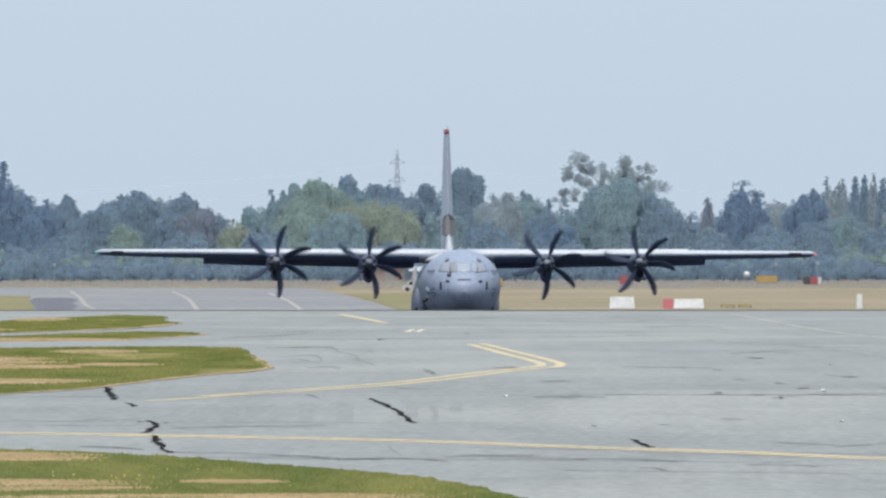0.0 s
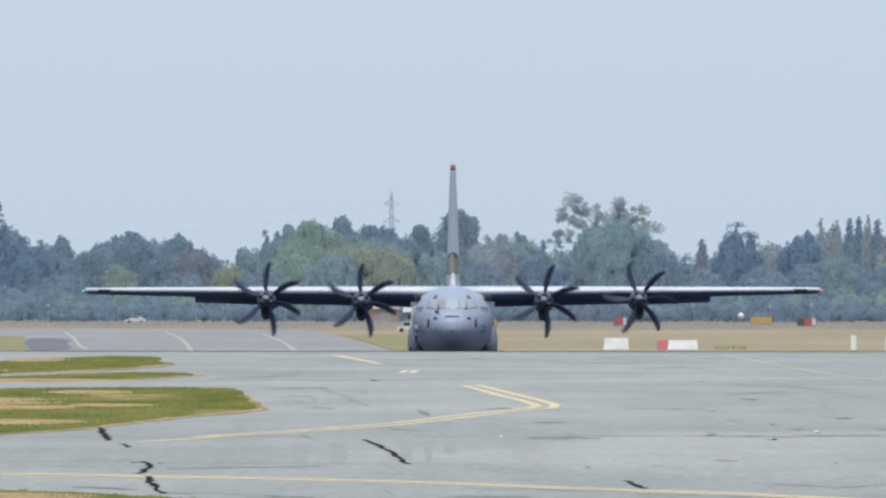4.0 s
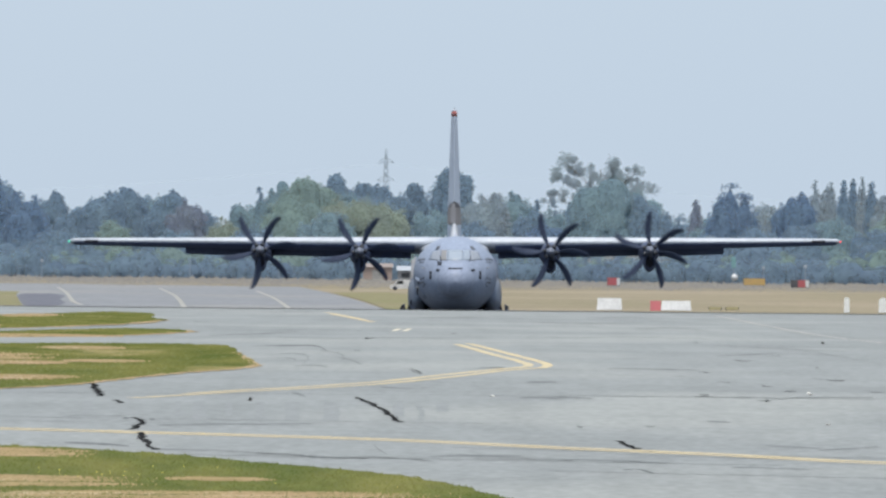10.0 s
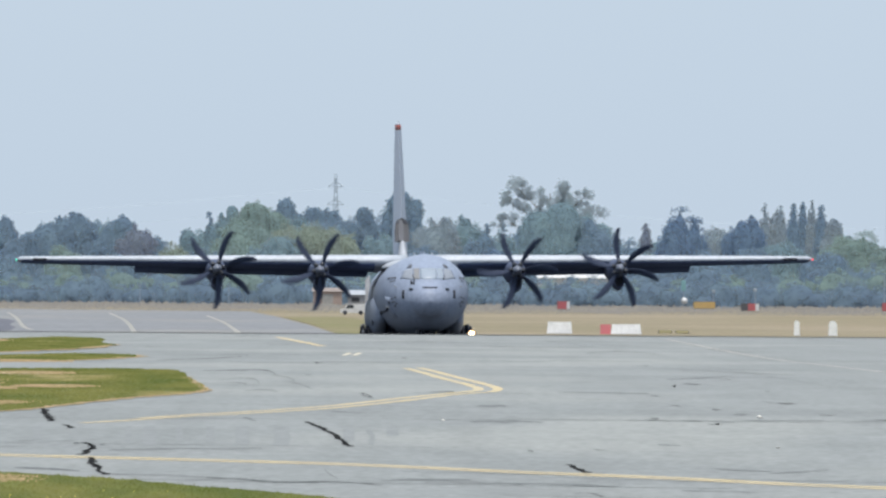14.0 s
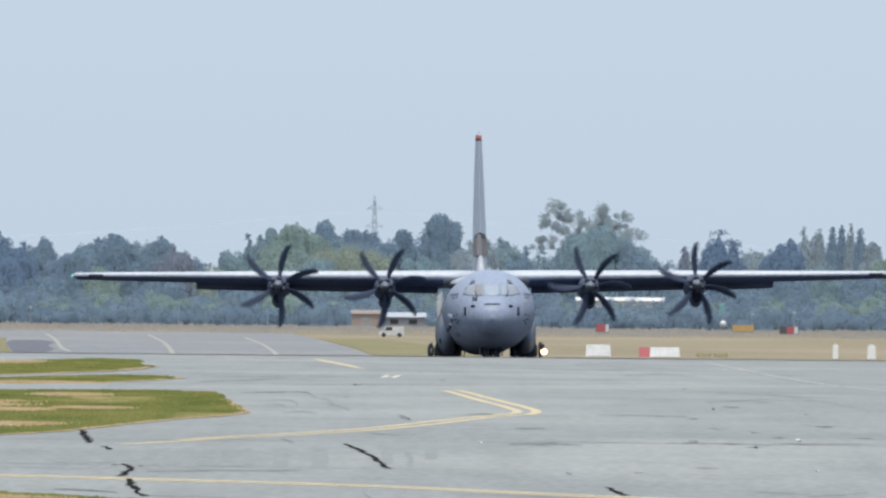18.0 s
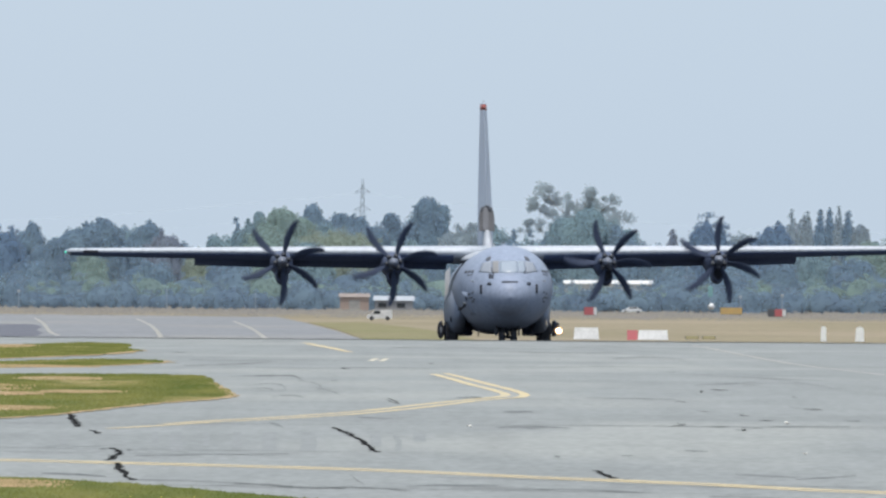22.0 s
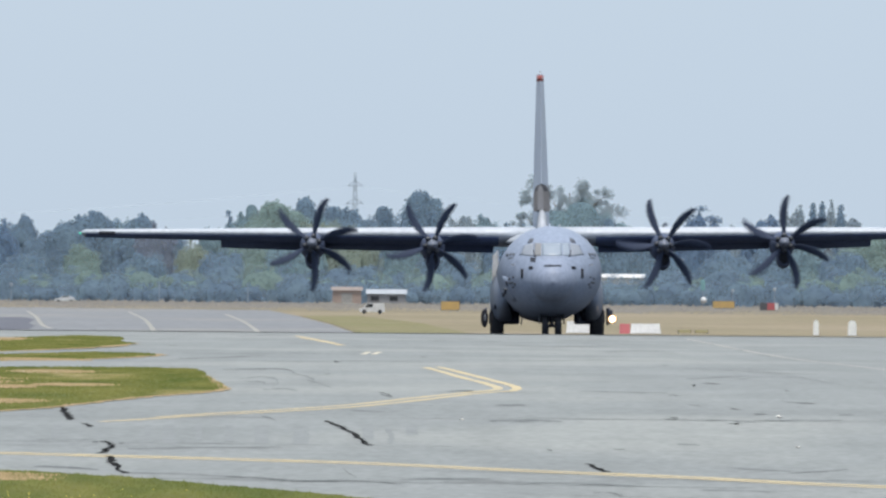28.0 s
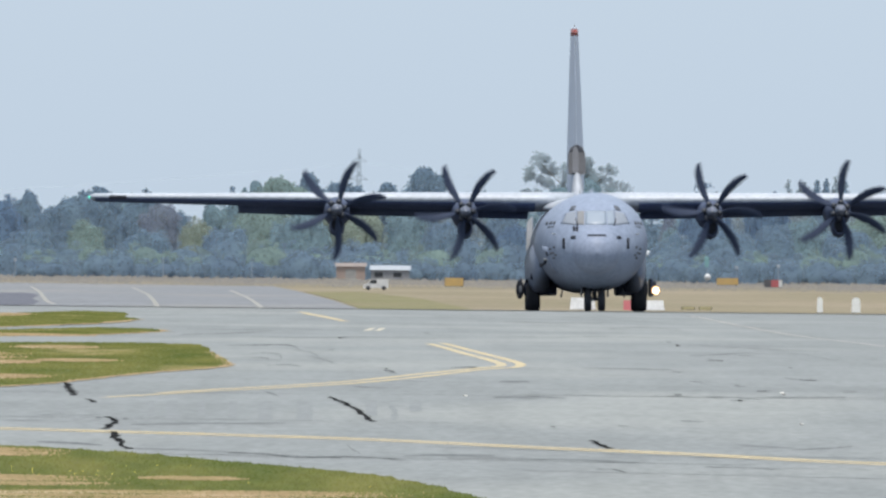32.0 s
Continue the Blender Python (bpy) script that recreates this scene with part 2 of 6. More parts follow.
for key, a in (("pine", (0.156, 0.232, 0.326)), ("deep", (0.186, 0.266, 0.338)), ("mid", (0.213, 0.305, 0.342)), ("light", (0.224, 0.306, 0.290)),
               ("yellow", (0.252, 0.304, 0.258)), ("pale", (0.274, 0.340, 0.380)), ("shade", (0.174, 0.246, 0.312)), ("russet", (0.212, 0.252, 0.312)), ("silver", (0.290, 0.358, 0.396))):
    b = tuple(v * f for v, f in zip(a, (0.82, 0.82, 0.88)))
    m = mat("hazed_foliage_" + key, a, b, 0.7, scale=0.17, fine=None, jitter=0.08, island=True, spec=0.1)
    nt = m.node_tree
    surf = nt.nodes["Principled BSDF"]
    leafy = nt.nodes.new("ShaderNodeBsdfTranslucent")
    both = nt.nodes.new("ShaderNodeMixShader")
    both.inputs[0].default_value = 0.5
    nt.links.new(surf.inputs["Base Color"].links[0].from_socket, leafy.inputs[0])
    nt.links.new(surf.outputs[0], both.inputs[1])
    nt.links.new(leafy.outputs[0], both.inputs[2])
    nt.links.new(both.outputs[0], nt.nodes["Material Output"].inputs[0])
    LEAF[key] = m
    # a spray is not closed: light and sight pass between its leaves
    m = m.copy()
    m.name = "spray_" + key
    nt = m.node_tree
    gaps = nt.nodes.new("ShaderNodeBsdfTransparent")
    spray = nt.nodes.new("ShaderNodeMixShader")
    spray.inputs[0].default_value = 0.30
    nt.links.new(gaps.outputs[0], spray.inputs[1])
    nt.links.new(nt.nodes["Mix Shader"].outputs[0], spray.inputs[2])
    nt.links.new(spray.outputs[0], nt.nodes["Material Output"].inputs[0])
    SPRAY[key] = m


# ---- mesh helpers ----
def obj(name, verts, faces, material, parent=None, smooth=False, label=""):
    me = bpy.data.meshes.new(name)
    me.from_pydata([tuple(v) for v in verts], [], [tuple(f) for f in faces])
    me.materials.append(material)
    if smooth:
        me.polygons.foreach_set("use_smooth", [True] * len(me.polygons))
    ob = new(name, me)
    ob.parent = parent
    return tagged(ob, label)


def part(name, bm, material, parent, label="", smooth=False):
    """Links a bmesh as one mesh object under a thing or a part."""
    me = bpy.data.meshes.new(name)
    bm.to_mesh(me)
    bm.free()
    me.materials.append(material)
    if smooth:
        me.polygons.foreach_set("use_smooth", [True] * len(me.polygons))
    ob = new(name, me)
    ob.parent = parent
    return tagged(ob, label)


def thing(name, m, label, category, group="", kind=""):
    ob = new(name)
    ob.matrix_basis = m
    ob.empty_display_size = 0.2
    return tagged(ob, label, category, group, kind)


def box(bm, x0, x1, y0, y1, z0, z1, bevel=0.0):
    r = bmesh.ops.create_cube(bm, size=1.0)
    for v in r["verts"]:
        v.co = Vector((x0 + (v.co.x + 0.5) * (x1 - x0), y0 + (v.co.y + 0.5) * (y1 - y0), z0 + (v.co.z + 0.5) * (z1 - z0)))
    if bevel:
        es = list({e for v in r["verts"] for e in v.link_edges})
        bmesh.ops.bevel(bm, geom=es, offset=bevel, segments=2, affect="EDGES", profile=0.5)
    return bm


def tube(bm, a, b, r0, r1=None, seg=8):
    """A tapered rod from a to b."""
    r1 = r0 if r1 is None else r1
    a, b = Vector(a), Vector(b)
    q = (b - a).to_track_quat("Z", "Y").to_matrix().to_4x4()
    m = Matrix.Translation((a + b) / 2) @ q
    bmesh.ops.create_cone(bm, cap_ends=True, segments=seg, radius1=r0, radius2=r1, depth=(b - a).length, matrix=m)
    return bm


def ball(bm, c, r, scale=(1, 1, 1), u=12, v=8):
    m = Matrix.Translation(c) @ Matrix.Diagonal((*scale, 1))
    bmesh.ops.create_uvsphere(bm, u_segments=u, v_segments=v, radius=r, matrix=m)
    return bm


def loft(rings, close=True, caps=True):
    """Faces between rings of equally many points."""
    n = len(rings[0])
    verts = [p for r in rings for p in r]
    faces = []
    for i in range(len(rings) - 1):
        for j in range(n if close else n - 1):
            k = (j + 1) % n
            faces.append((i * n + j, i * n + k, (i + 1) * n + k, (i + 1) * n + j))
    if caps:
        faces.append(tuple(range(n))[::-1])
        faces.append(tuple((len(rings) - 1) * n + j for j in range(n)))
    return verts, faces


# ---- the lie of the land: a gentle hump of apron, a lower flat field behind it ----
LIE = [(0, 0.0), (30, 0.05), (50, 0.35), (66, 0.76), (75, 0.995), (87, 1.233), (100, 1.363), (115, 1.409), (135, 1.382),
       (185, 1.302), (240, 1.16), (310, 0.845), (341, 0.65), (363, 0.35), (392, -0.02), (425, -0.6), (453, -1.14),
       (472, -1.48), (495, -1.70), (540, -1.75), (9000, -1.75)]
LX, LZ = [p[0] for p in LIE], [p[1] for p in LIE]
LH = [LX[i + 1] - LX[i] for i in range(len(LX) - 1)]
LS = [(LZ[i + 1] - LZ[i]) / LH[i] for i in range(len(LH))]
LM = [LS[0]] + [0.0 if LS[i - 1] * LS[i] <= 0 else (LH[i - 1] + LH[i]) / (LH[i - 1] / LS[i - 1] + LH[i] / LS[i])
                for i in range(1, len(LS))] + [LS[-1]]


def lie(y):
    """Height of the ground at the distance y."""
    if y <= 0:
        return 0.0
    i = 0
    while i < len(LH) - 1 and y > LX[i + 1]:
        i += 1
    h, t = LH[i], (y - LX[i]) / LH[i]
    return (LZ[i] * (1 + 2 * t) * (1 - t) ** 2 + h * LM[i] * t * (1 - t) ** 2
            + LZ[i + 1] * t * t * (3 - 2 * t) + h * LM[i + 1] * t * t * (t - 1))


CUTS = sorted(set([float(v) for v in range(0, 60, 10)] + [60 + 1.5 * i for i in range(64)] + [156 + 6.0 * i for i in range(66)]))


def sheet(name, outline, lift, material, kind="structure", label="", cuts=CUTS, skirt=0.0, category=""):
    """A flat-lying piece with that outline, draped over the land."""
    bm = bmesh.new()
    bm.faces.new([bm.verts.new((x, y, 0)) for x, y in outline])
    lo, hi = min(p[1] for p in outline), max(p[1] for p in outline)
    for c in cuts:
        if lo < c < hi:
            bmesh.ops.bisect_plane(bm, geom=bm.verts[:] + bm.edges[:] + bm.faces[:], plane_co=(0, c, 0), plane_no=(0, 1, 0), dist=1e-5)
    for v in bm.verts:
        v.co.z = lie(v.co.y) + lift
    bmesh.ops.recalc_face_normals(bm, faces=bm.faces)
    if sum(f.normal.z for f in bm.faces) < 0:
        bmesh.ops.reverse_faces(bm, faces=bm.faces)
    if skirt:
        rim = [e for e in bm.edges if len(e.link_faces) == 1]
        r = bmesh.ops.extrude_edge_only(bm, edges=rim)
        for v in r["geom"]:
            if isinstance(v, bmesh.types.BMVert):
                v.co.z -= skirt
    return tagged(part(name, bm, material, None), label, category, kind=kind)


def smooth_path(pts, n=8):
    """A rounded path through the points."""
    out, p = [], [Vector((*q, 0)) for q in pts]
    for i in range(len(p) - 1):
        a, b, c, d = p[max(i - 1, 0)], p[i], p[i + 1], p[min(i + 2, len(p) - 1)]
        for k in range(n):
            t = k / n
            out.append(0.5 * ((2 * b) + (c - a) * t + (2 * a - 5 * b + 4 * c - d) * t * t + (3 * b - a - 3 * c + d) * t ** 3))
    out.append(p[-1])
    return out


def ribbon(name, pts, width, lift, material, rough=0.0, n=8, seed=0, label="", category=""):
    """A painted or poured band along a path; rough makes its edges ragged."""
    rnd = random.Random(seed)
    path = smooth_path(pts, n)
    if rough > 0.7:
        path = [q + Vector((rnd.uniform(-0.35, 0.35) * width, 0, 0)) for q in path]
    verts, faces = [], []
    for i, q in enumerate(path):
        t = (path[min(i + 1, len(path) - 1)] - path[max(i - 1, 0)]).normalized()
        s = Vector((-t.y, t.x, 0)) * width / 2
        for side in (1, -1):
            k = 1 + rough * rnd.uniform(-1, 1)
            w = q + s * side * k
            verts.append((w.x, w.y, lie(w.y) + lift * (0.4 if w.y < 156 else 0.75)))
        if i:
            faces.append((2 * i - 2, 2 * i - 1, 2 * i + 1, 2 * i))
    ob = obj(name, verts, faces, material)
    return tagged(ob, label, category, kind="structure")


# ground to the horizon, apron, far taxiway
sheet("ground", [(-4000, -300), (4000, -300), (4000, 4800), (-4000, 4800)], -0.03, M_FIELD,
      label="dry tan grass field reaching to the trees")
sheet("pavement_apron", [(-60, 2), (60, 2), (60, 520), (-60, 520)], 0.0, M_PAVE, label="pale grey weathered apron over a low hump")
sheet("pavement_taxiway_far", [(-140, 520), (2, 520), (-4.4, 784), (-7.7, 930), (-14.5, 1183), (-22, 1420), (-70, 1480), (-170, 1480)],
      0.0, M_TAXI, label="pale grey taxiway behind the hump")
# Unseen dark sheet, added to cut the light bounced onto the aircraft's belly.
sheet("pavement_runway", [(-60, 332), (60, 332), (60, 560), (-60, 560)], 0.004, M_BOUNCEDARK, label="unseen dark sheet added to dim light bounced onto the belly")
sheet("ground_grass_far", [(-150, 700), (-34.5, 700), (-37.4, 775), (-49, 1000), (-54, 1110), (-150, 1110)], 0.012, M_FGRASS,
      label="green grass beside the far taxiway")
sheet("ground_grass_strip_far", [(-14, 1183), (-7.2, 930), (-4.2, 784), (2, 600), (10, 600), (6, 800), (2, 1000), (-6, 1200)], 0.004, M_FGRASS,
      label="olive grass edge of the dry field")
sheet("pavement_patch", [(-37.4, 778), (-36.0, 770), (-34.4, 785), (-36.2, 840), (-39.5, 900), (-42.5, 985), (-45.5, 1035), (-47.5, 1052), (-50.2, 1040), (-47.0, 960), (-42.0, 865)], 0.008, M_PATCH, label="dark asphalt repair on the far taxiway")
sheet("road", [(-900, 1845), (900, 1845), (900, 1853), (-900, 1853)], 0.0, M_PAVE, label="grey public road before the trees")

# Strips added for the blurred far edge, haze painted into their tan.
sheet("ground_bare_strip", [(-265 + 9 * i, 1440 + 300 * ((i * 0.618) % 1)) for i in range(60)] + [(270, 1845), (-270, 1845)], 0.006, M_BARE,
      label="haze-greyed ground strip before the road")
sheet("ground_verge", [(-265, 1853), (265, 1853), (270, 1940), (-270, 1940)], 0.006, M_BARE, label="haze-greyed verge between road and wood")

# yellow taxi lines
ribbon("line_edge_a", [(-7, 77.75), (-4.06, 77.3), (-2.48, 76.7), (-0.43, 75.75), (1.08, 74.48), (2.53, 73.4), (3.48, 72.5), (4.54, 71.78), (4.8, 71.3), (5.1, 70.7), (5.6, 69.5)], 0.16, 0.006, M_YELLOW, 0.1, label="worn yellow edge line painted on the apron", category="line")
ribbon("line_edge_b", [(-7, 77.45), (-4.06, 77.0), (-2.48, 76.4), (-0.43, 75.45), (1.08, 74.18), (2.53, 73.1), (3.48, 72.2), (4.5, 71.42), (4.69, 70.4), (4.8, 69.0), (4.95, 66.8)], 0.16, 0.006, M_YELLOW, 0.1, seed=1, label="worn yellow edge line painted on the apron", category="line")
ribbon("line_corner_outer", [(0.57, 125.2), (0.92, 114.1), (1.17, 108.3), (1.35, 104.7), (1.42, 102.2), (1.34, 100.1), (1.13, 99.1), (0.79, 97.5), (0.27, 94.5), (-0.53, 91.0), (-1.44, 88.6), (-1.96, 87.5), (-2.5, 86.1), (-3.0, 85.0)], 0.12, 0.006, M_YELLOW, 0.12, seed=2, label="worn yellow corner line painted on the apron", category="line")
ribbon("line_corner_inner", [(0.38, 123.9), (0.75, 112.0), (1.01, 106.7), (1.14, 103.8), (1.19, 101.9), (1.13, 100.5), (0.9, 99.2), (0.27, 95.9), (-0.53, 92.0), (-1.44, 89.3), (-1.96, 88.1), (-2.5, 86.6)], 0.12, 0.006, M_YELLOW, 0.12, seed=3, label="worn yellow corner line painted on the apron", category="line")
for i, (a, b) in enumerate((((-2.85, 232), (-1.43, 187)), ((-2.55, 219), (-1.22, 180)))):
    ribbon("line_dash", [a, ((a[0] + b[0]) / 2, (a[1] + b[1]) / 2), b], 0.16, 0.006, M_YELLOW, 0.15, seed=4 + i, label="short yellow line on the crest of the apron", category="line")
for i, x in enumerate((-0.66, -0.47)):
    ribbon("line_stub", [(x, 151.5), (x + 0.05, 155), (x + 0.1, 158)], 0.10, 0.006, M_STUB, 0.1, seed=6 + i, label="small yellow paint stub on the apron", category="line")
for i, p in enumerate((((-56.2, 1276), (-46.7, 1084), (-36.7, 868), (-33, 800)), ((-40.9, 1276), (-31.3, 1033), (-23.8, 813), (-21, 720)), ((-24.8, 1205), (-18.7, 1001), (-13.9, 813), (-12, 720)))):
    ribbon("line_far", p, 0.5, 0.01, M_YELLOWOLD, 0.1, seed=9 + i, label="yellow guide line on the far taxiway", category="line")
ribbon("joint_pale", [(7.9, 233), (6.98, 163.1), (7.23, 132.4), (7.6, 110.3), (8.2, 96)], 0.095, 0.005, M_WHITELINE, 0.3, seed=20, label="pale raised pavement joint", category="joint")
# Painted shadow line along the raised pale joint.
ribbon("joint_pale_shadow", [(7.83, 233), (6.92, 163.1), (7.17, 132.4), (7.54, 110.3), (8.14, 96)], 0.05, 0.004, M_JOINT, 0.4, seed=21, label="painted shadow line beside the pale joint", category="joint")

# sealed cracks
for i, (p, w) in enumerate(((((-0.73, 85.9), (-0.60, 84.3), (-0.52, 83.2), (-0.39, 81.3), (-0.33, 80.3), (-0.28, 79.4)), 0.052),
                            (((-3.57, 90.0), (-3.47, 88.0), (-3.41, 87.0), (-3.31, 85.5)), 0.058), (((-3.13, 84.4), (-3.09, 84), (-3.05, 83.5)), 0.052),
                            (((-2.80, 79.9), (-2.71, 79.2), (-2.67, 78.5), (-2.70, 77.9), (-2.71, 77.2)), 0.063), (((-2.63, 76.6), (-2.57, 75.6), (-2.48, 74.5), (-2.38, 73.2)), 0.063),
                            (((1.70, 75.8), (1.74, 75.1), (1.82, 74.2)), 0.058), (((-0.22, 98.6), (-0.14, 97.2), (-0.10, 96.4)), 0.016),
                            (((-1.0, 133.6), (-0.97, 132.8)), 0.101), (((4.55, 94.6), (4.62, 94.2)), 0.058),
                            (((3.2, 93.2), (3.3, 93.0)), 0.058), (((3.9, 107.0), (3.98, 106.4)), 0.101), (((3.15, 98), (3.22, 97.7)), 0.058))):
    ribbon("crack_seal", p, w, 0.008, M_TAR, 0.75, n=7, seed=30 + i, label="black tar-sealed crack in the apron", category="crack")


# ---- the transport aircraft: nose towards -y, propeller plane at y = 0, wheels on z = 0 ----
BODY = [(-11.28, 2.26, 0.004, 0.004), (-11.22, 2.26, 0.30, 0.29), (-11.08, 2.26, 0.53, 0.51), (-10.8, 2.27, 0.74, 0.72), (-10.45, 2.28, 0.87, 0.85),
        (-10.15, 2.31, 0.96, 0.92), (-9.85, 2.35, 1.18, 1.12), (-9.45, 2.40, 1.43, 1.36), (-9.0, 2.47, 1.64, 1.55), (-8.4, 2.55, 1.83, 1.73), (-7.7, 2.62, 1.99, 1.88),
        (-7.0, 2.67, 2.09, 1.95), (-6.0, 2.70, 2.16, 2.0), (-3, 2.70, 2.17, 2.0), (2, 2.70, 2.17, 2.0), (9, 2.70, 2.17, 2.0),
        (11, 2.78, 2.12, 1.92), (13, 2.95, 1.97, 1.75), (15, 3.18, 1.72, 1.52), (17, 3.42, 1.42, 1.27), (19, 3.66, 1.08, 1.02),
        (21, 3.90, 0.72, 0.76), (22.5, 4.08, 0.38, 0.5), (23.1, 4.15, 0.12, 0.25)]


def body_at(y):
    """Middle height, half width and half height of the fuselage at the station y."""
    for a, b in zip(BODY, BODY[1:]):
        if a[0] <= y <= b[0]:
            t = (y - a[0]) / (b[0] - a[0])
            return tuple(a[i] + (b[i] - a[i]) * t for i in (1, 2, 3))
    return BODY[-1][1:]


def skin(y, deg, out=0.0):
    """A point of the fuselage's skin, deg from the top round to the port side (+x)."""
    zc, rx, rz = body_at(y)
    a = radians(deg)
    flat = 1.0 if math.cos(a) > 0 else 0.97
    return Vector((math.sin(a) * (rx + out), y, zc + math.cos(a) * (rz * flat + out)))


def skin_panel(name, y0, y1, d0, d1, material, parent, out=0.012, ny=4, nd=4, label="", taper=0.0):
    """A thin panel that lies on the fuselage's skin."""
    verts, faces = [], []
    for k in (out, -0.02):
        for i in range(ny + 1):
            y = y0 + (y1 - y0) * i / ny
            sh = taper * i / ny
            for j in range(nd + 1):
                verts.append(skin(y, d0 + sh + (d1 - d0 - 2 * sh) * j / nd, k))
    n, w = (ny + 1) * (nd + 1), nd + 1
    for i in range(ny):
        for j in range(nd):
            a = i * w + j
            faces.append((a, a + 1, a + w + 1, a + w))
            faces.append((n + a, n + a + w, n + a + w + 1, n + a + 1))
    rim = [j for j in range(w)] + [i * w + nd for i in range(1, ny + 1)] + [ny * w + j for j in range(nd - 1, -1, -1)] + [i * w for i in range(ny - 1, 0, -1)]
    for a, b in zip(rim, rim[1:] + rim[:1]):
        faces.append((a, a + n, b + n, b))
    return obj(name, verts, faces, material, parent, True, label)


def nose_at(x, z):
    """The station at which the skin of the nose passes the place x across and z up."""
    lo, hi = -11.25, 4.0
    for _ in range(30):
        y = (lo + hi) / 2
        zc, rx, rz = body_at(y)
        lo, hi = (y, hi) if (x / rx) ** 2 + ((z - zc) / rz) ** 2 > 1 else (lo, y)
    return (lo + hi) / 2


def nose_panel(name, corners, material, parent, out=0.014, n=7, label=""):
    """A thin panel on the nose between four corners (x, z), in order round it."""
    (ax, az), (bx, bz), (cx, cz), (dx, dz) = corners
    verts, faces = [], []
    for k in (out, -0.03):
        for i in range(n + 1):
            for j in range(n + 1):
                u, w = j / n, i / n
                x = (ax + (bx - ax) * u) * (1 - w) + (dx + (cx - dx) * u) * w
                z = (az + (bz - az) * u) * (1 - w) + (dz + (cz - dz) * u) * w
                y = nose_at(x, z)
                zc, rx, rz = body_at(y)
                away = Vector((x / rx, -0.45, (z - zc) / rz)).normalized() * k
                verts.append(Vector((x, y, z)) + away)
    m, w = (n + 1) ** 2, n + 1
    for i in range(n):
        for j in range(n):
            a = i * w + j
            faces.append((a, a + 1, a + w + 1, a + w))
            faces.append((m + a, m + a + w, m + a + w + 1, m + a + 1))
    rim = list(range(w)) + [i * w + n for i in range(1, w)] + [n * w + j for j in range(n - 1, -1, -1)] + [i * w for i in range(n - 1, 0, -1)]
    for a, b in zip(rim, rim[1:] + rim[:1]):
        faces.append((a, a + m, b + m, b))
    return obj(name, verts, faces, material, parent, True, label)


def foil(chord, thick, n=9):
    """A wing section: pairs (back from the leading edge, up)."""
    up = []
    for i in range(n):
        t = (1 - math.cos(math.pi * i / (n - 1))) / 2
        h = 5 * thick * (0.2969 * math.sqrt(t) - 0.126 * t - 0.3516 * t * t + 0.2843 * t ** 3 - 0.1015 * t ** 4)
        up.append((t * chord, h * chord))
    return up + [(c, -h * 0.85) for c, h in up[-2:0:-1]]


def wing(name, stations, parent, material, incidence=2.0, n=9, label=""):
    """A lifting surface through stations (x, leading edge y, chord, z, thickness)."""
    rings, s = [], math.sin(radians(incidence))
    for x, yle, chord, z, th in stations:
        rings.append([Vector((x, yle + c, z + h - (c - chord * 0.3) * s)) for c, h in foil(chord, th, n)])
    v, f = loft(rings)
    if stations[-1][0] < stations[0][0]:
        f = [tuple(reversed(q)) for q in f]
    return obj(name, v, f, material, parent, True, label)


plane = thing("transport_aircraft", pose(0, 400, 0), "grey four-engined turboprop transport aircraft taxiing on the apron", "aircraft")

# fuselage
rings = [[skin(y, 360 * k / 40) for k in range(40)] for y, *_ in BODY[5:]]
v, f = loft(rings, caps=False)
obj("fuselage", v, f, M_GREY, plane, True)
rings = [[skin(y, 360 * k / 40) for k in range(40)] for y, *_ in BODY[:6]]
v, f = loft(rings, caps=False)
obj("radome", v, f, M_RADOME, plane, True, "paler rounded nose radome")
nose_panel("windscreen_pane", ((-0.42, 3.38), (0.42, 3.38), (0.40, 3.92), (-0.40, 3.92)), M_GLASS3, plane)
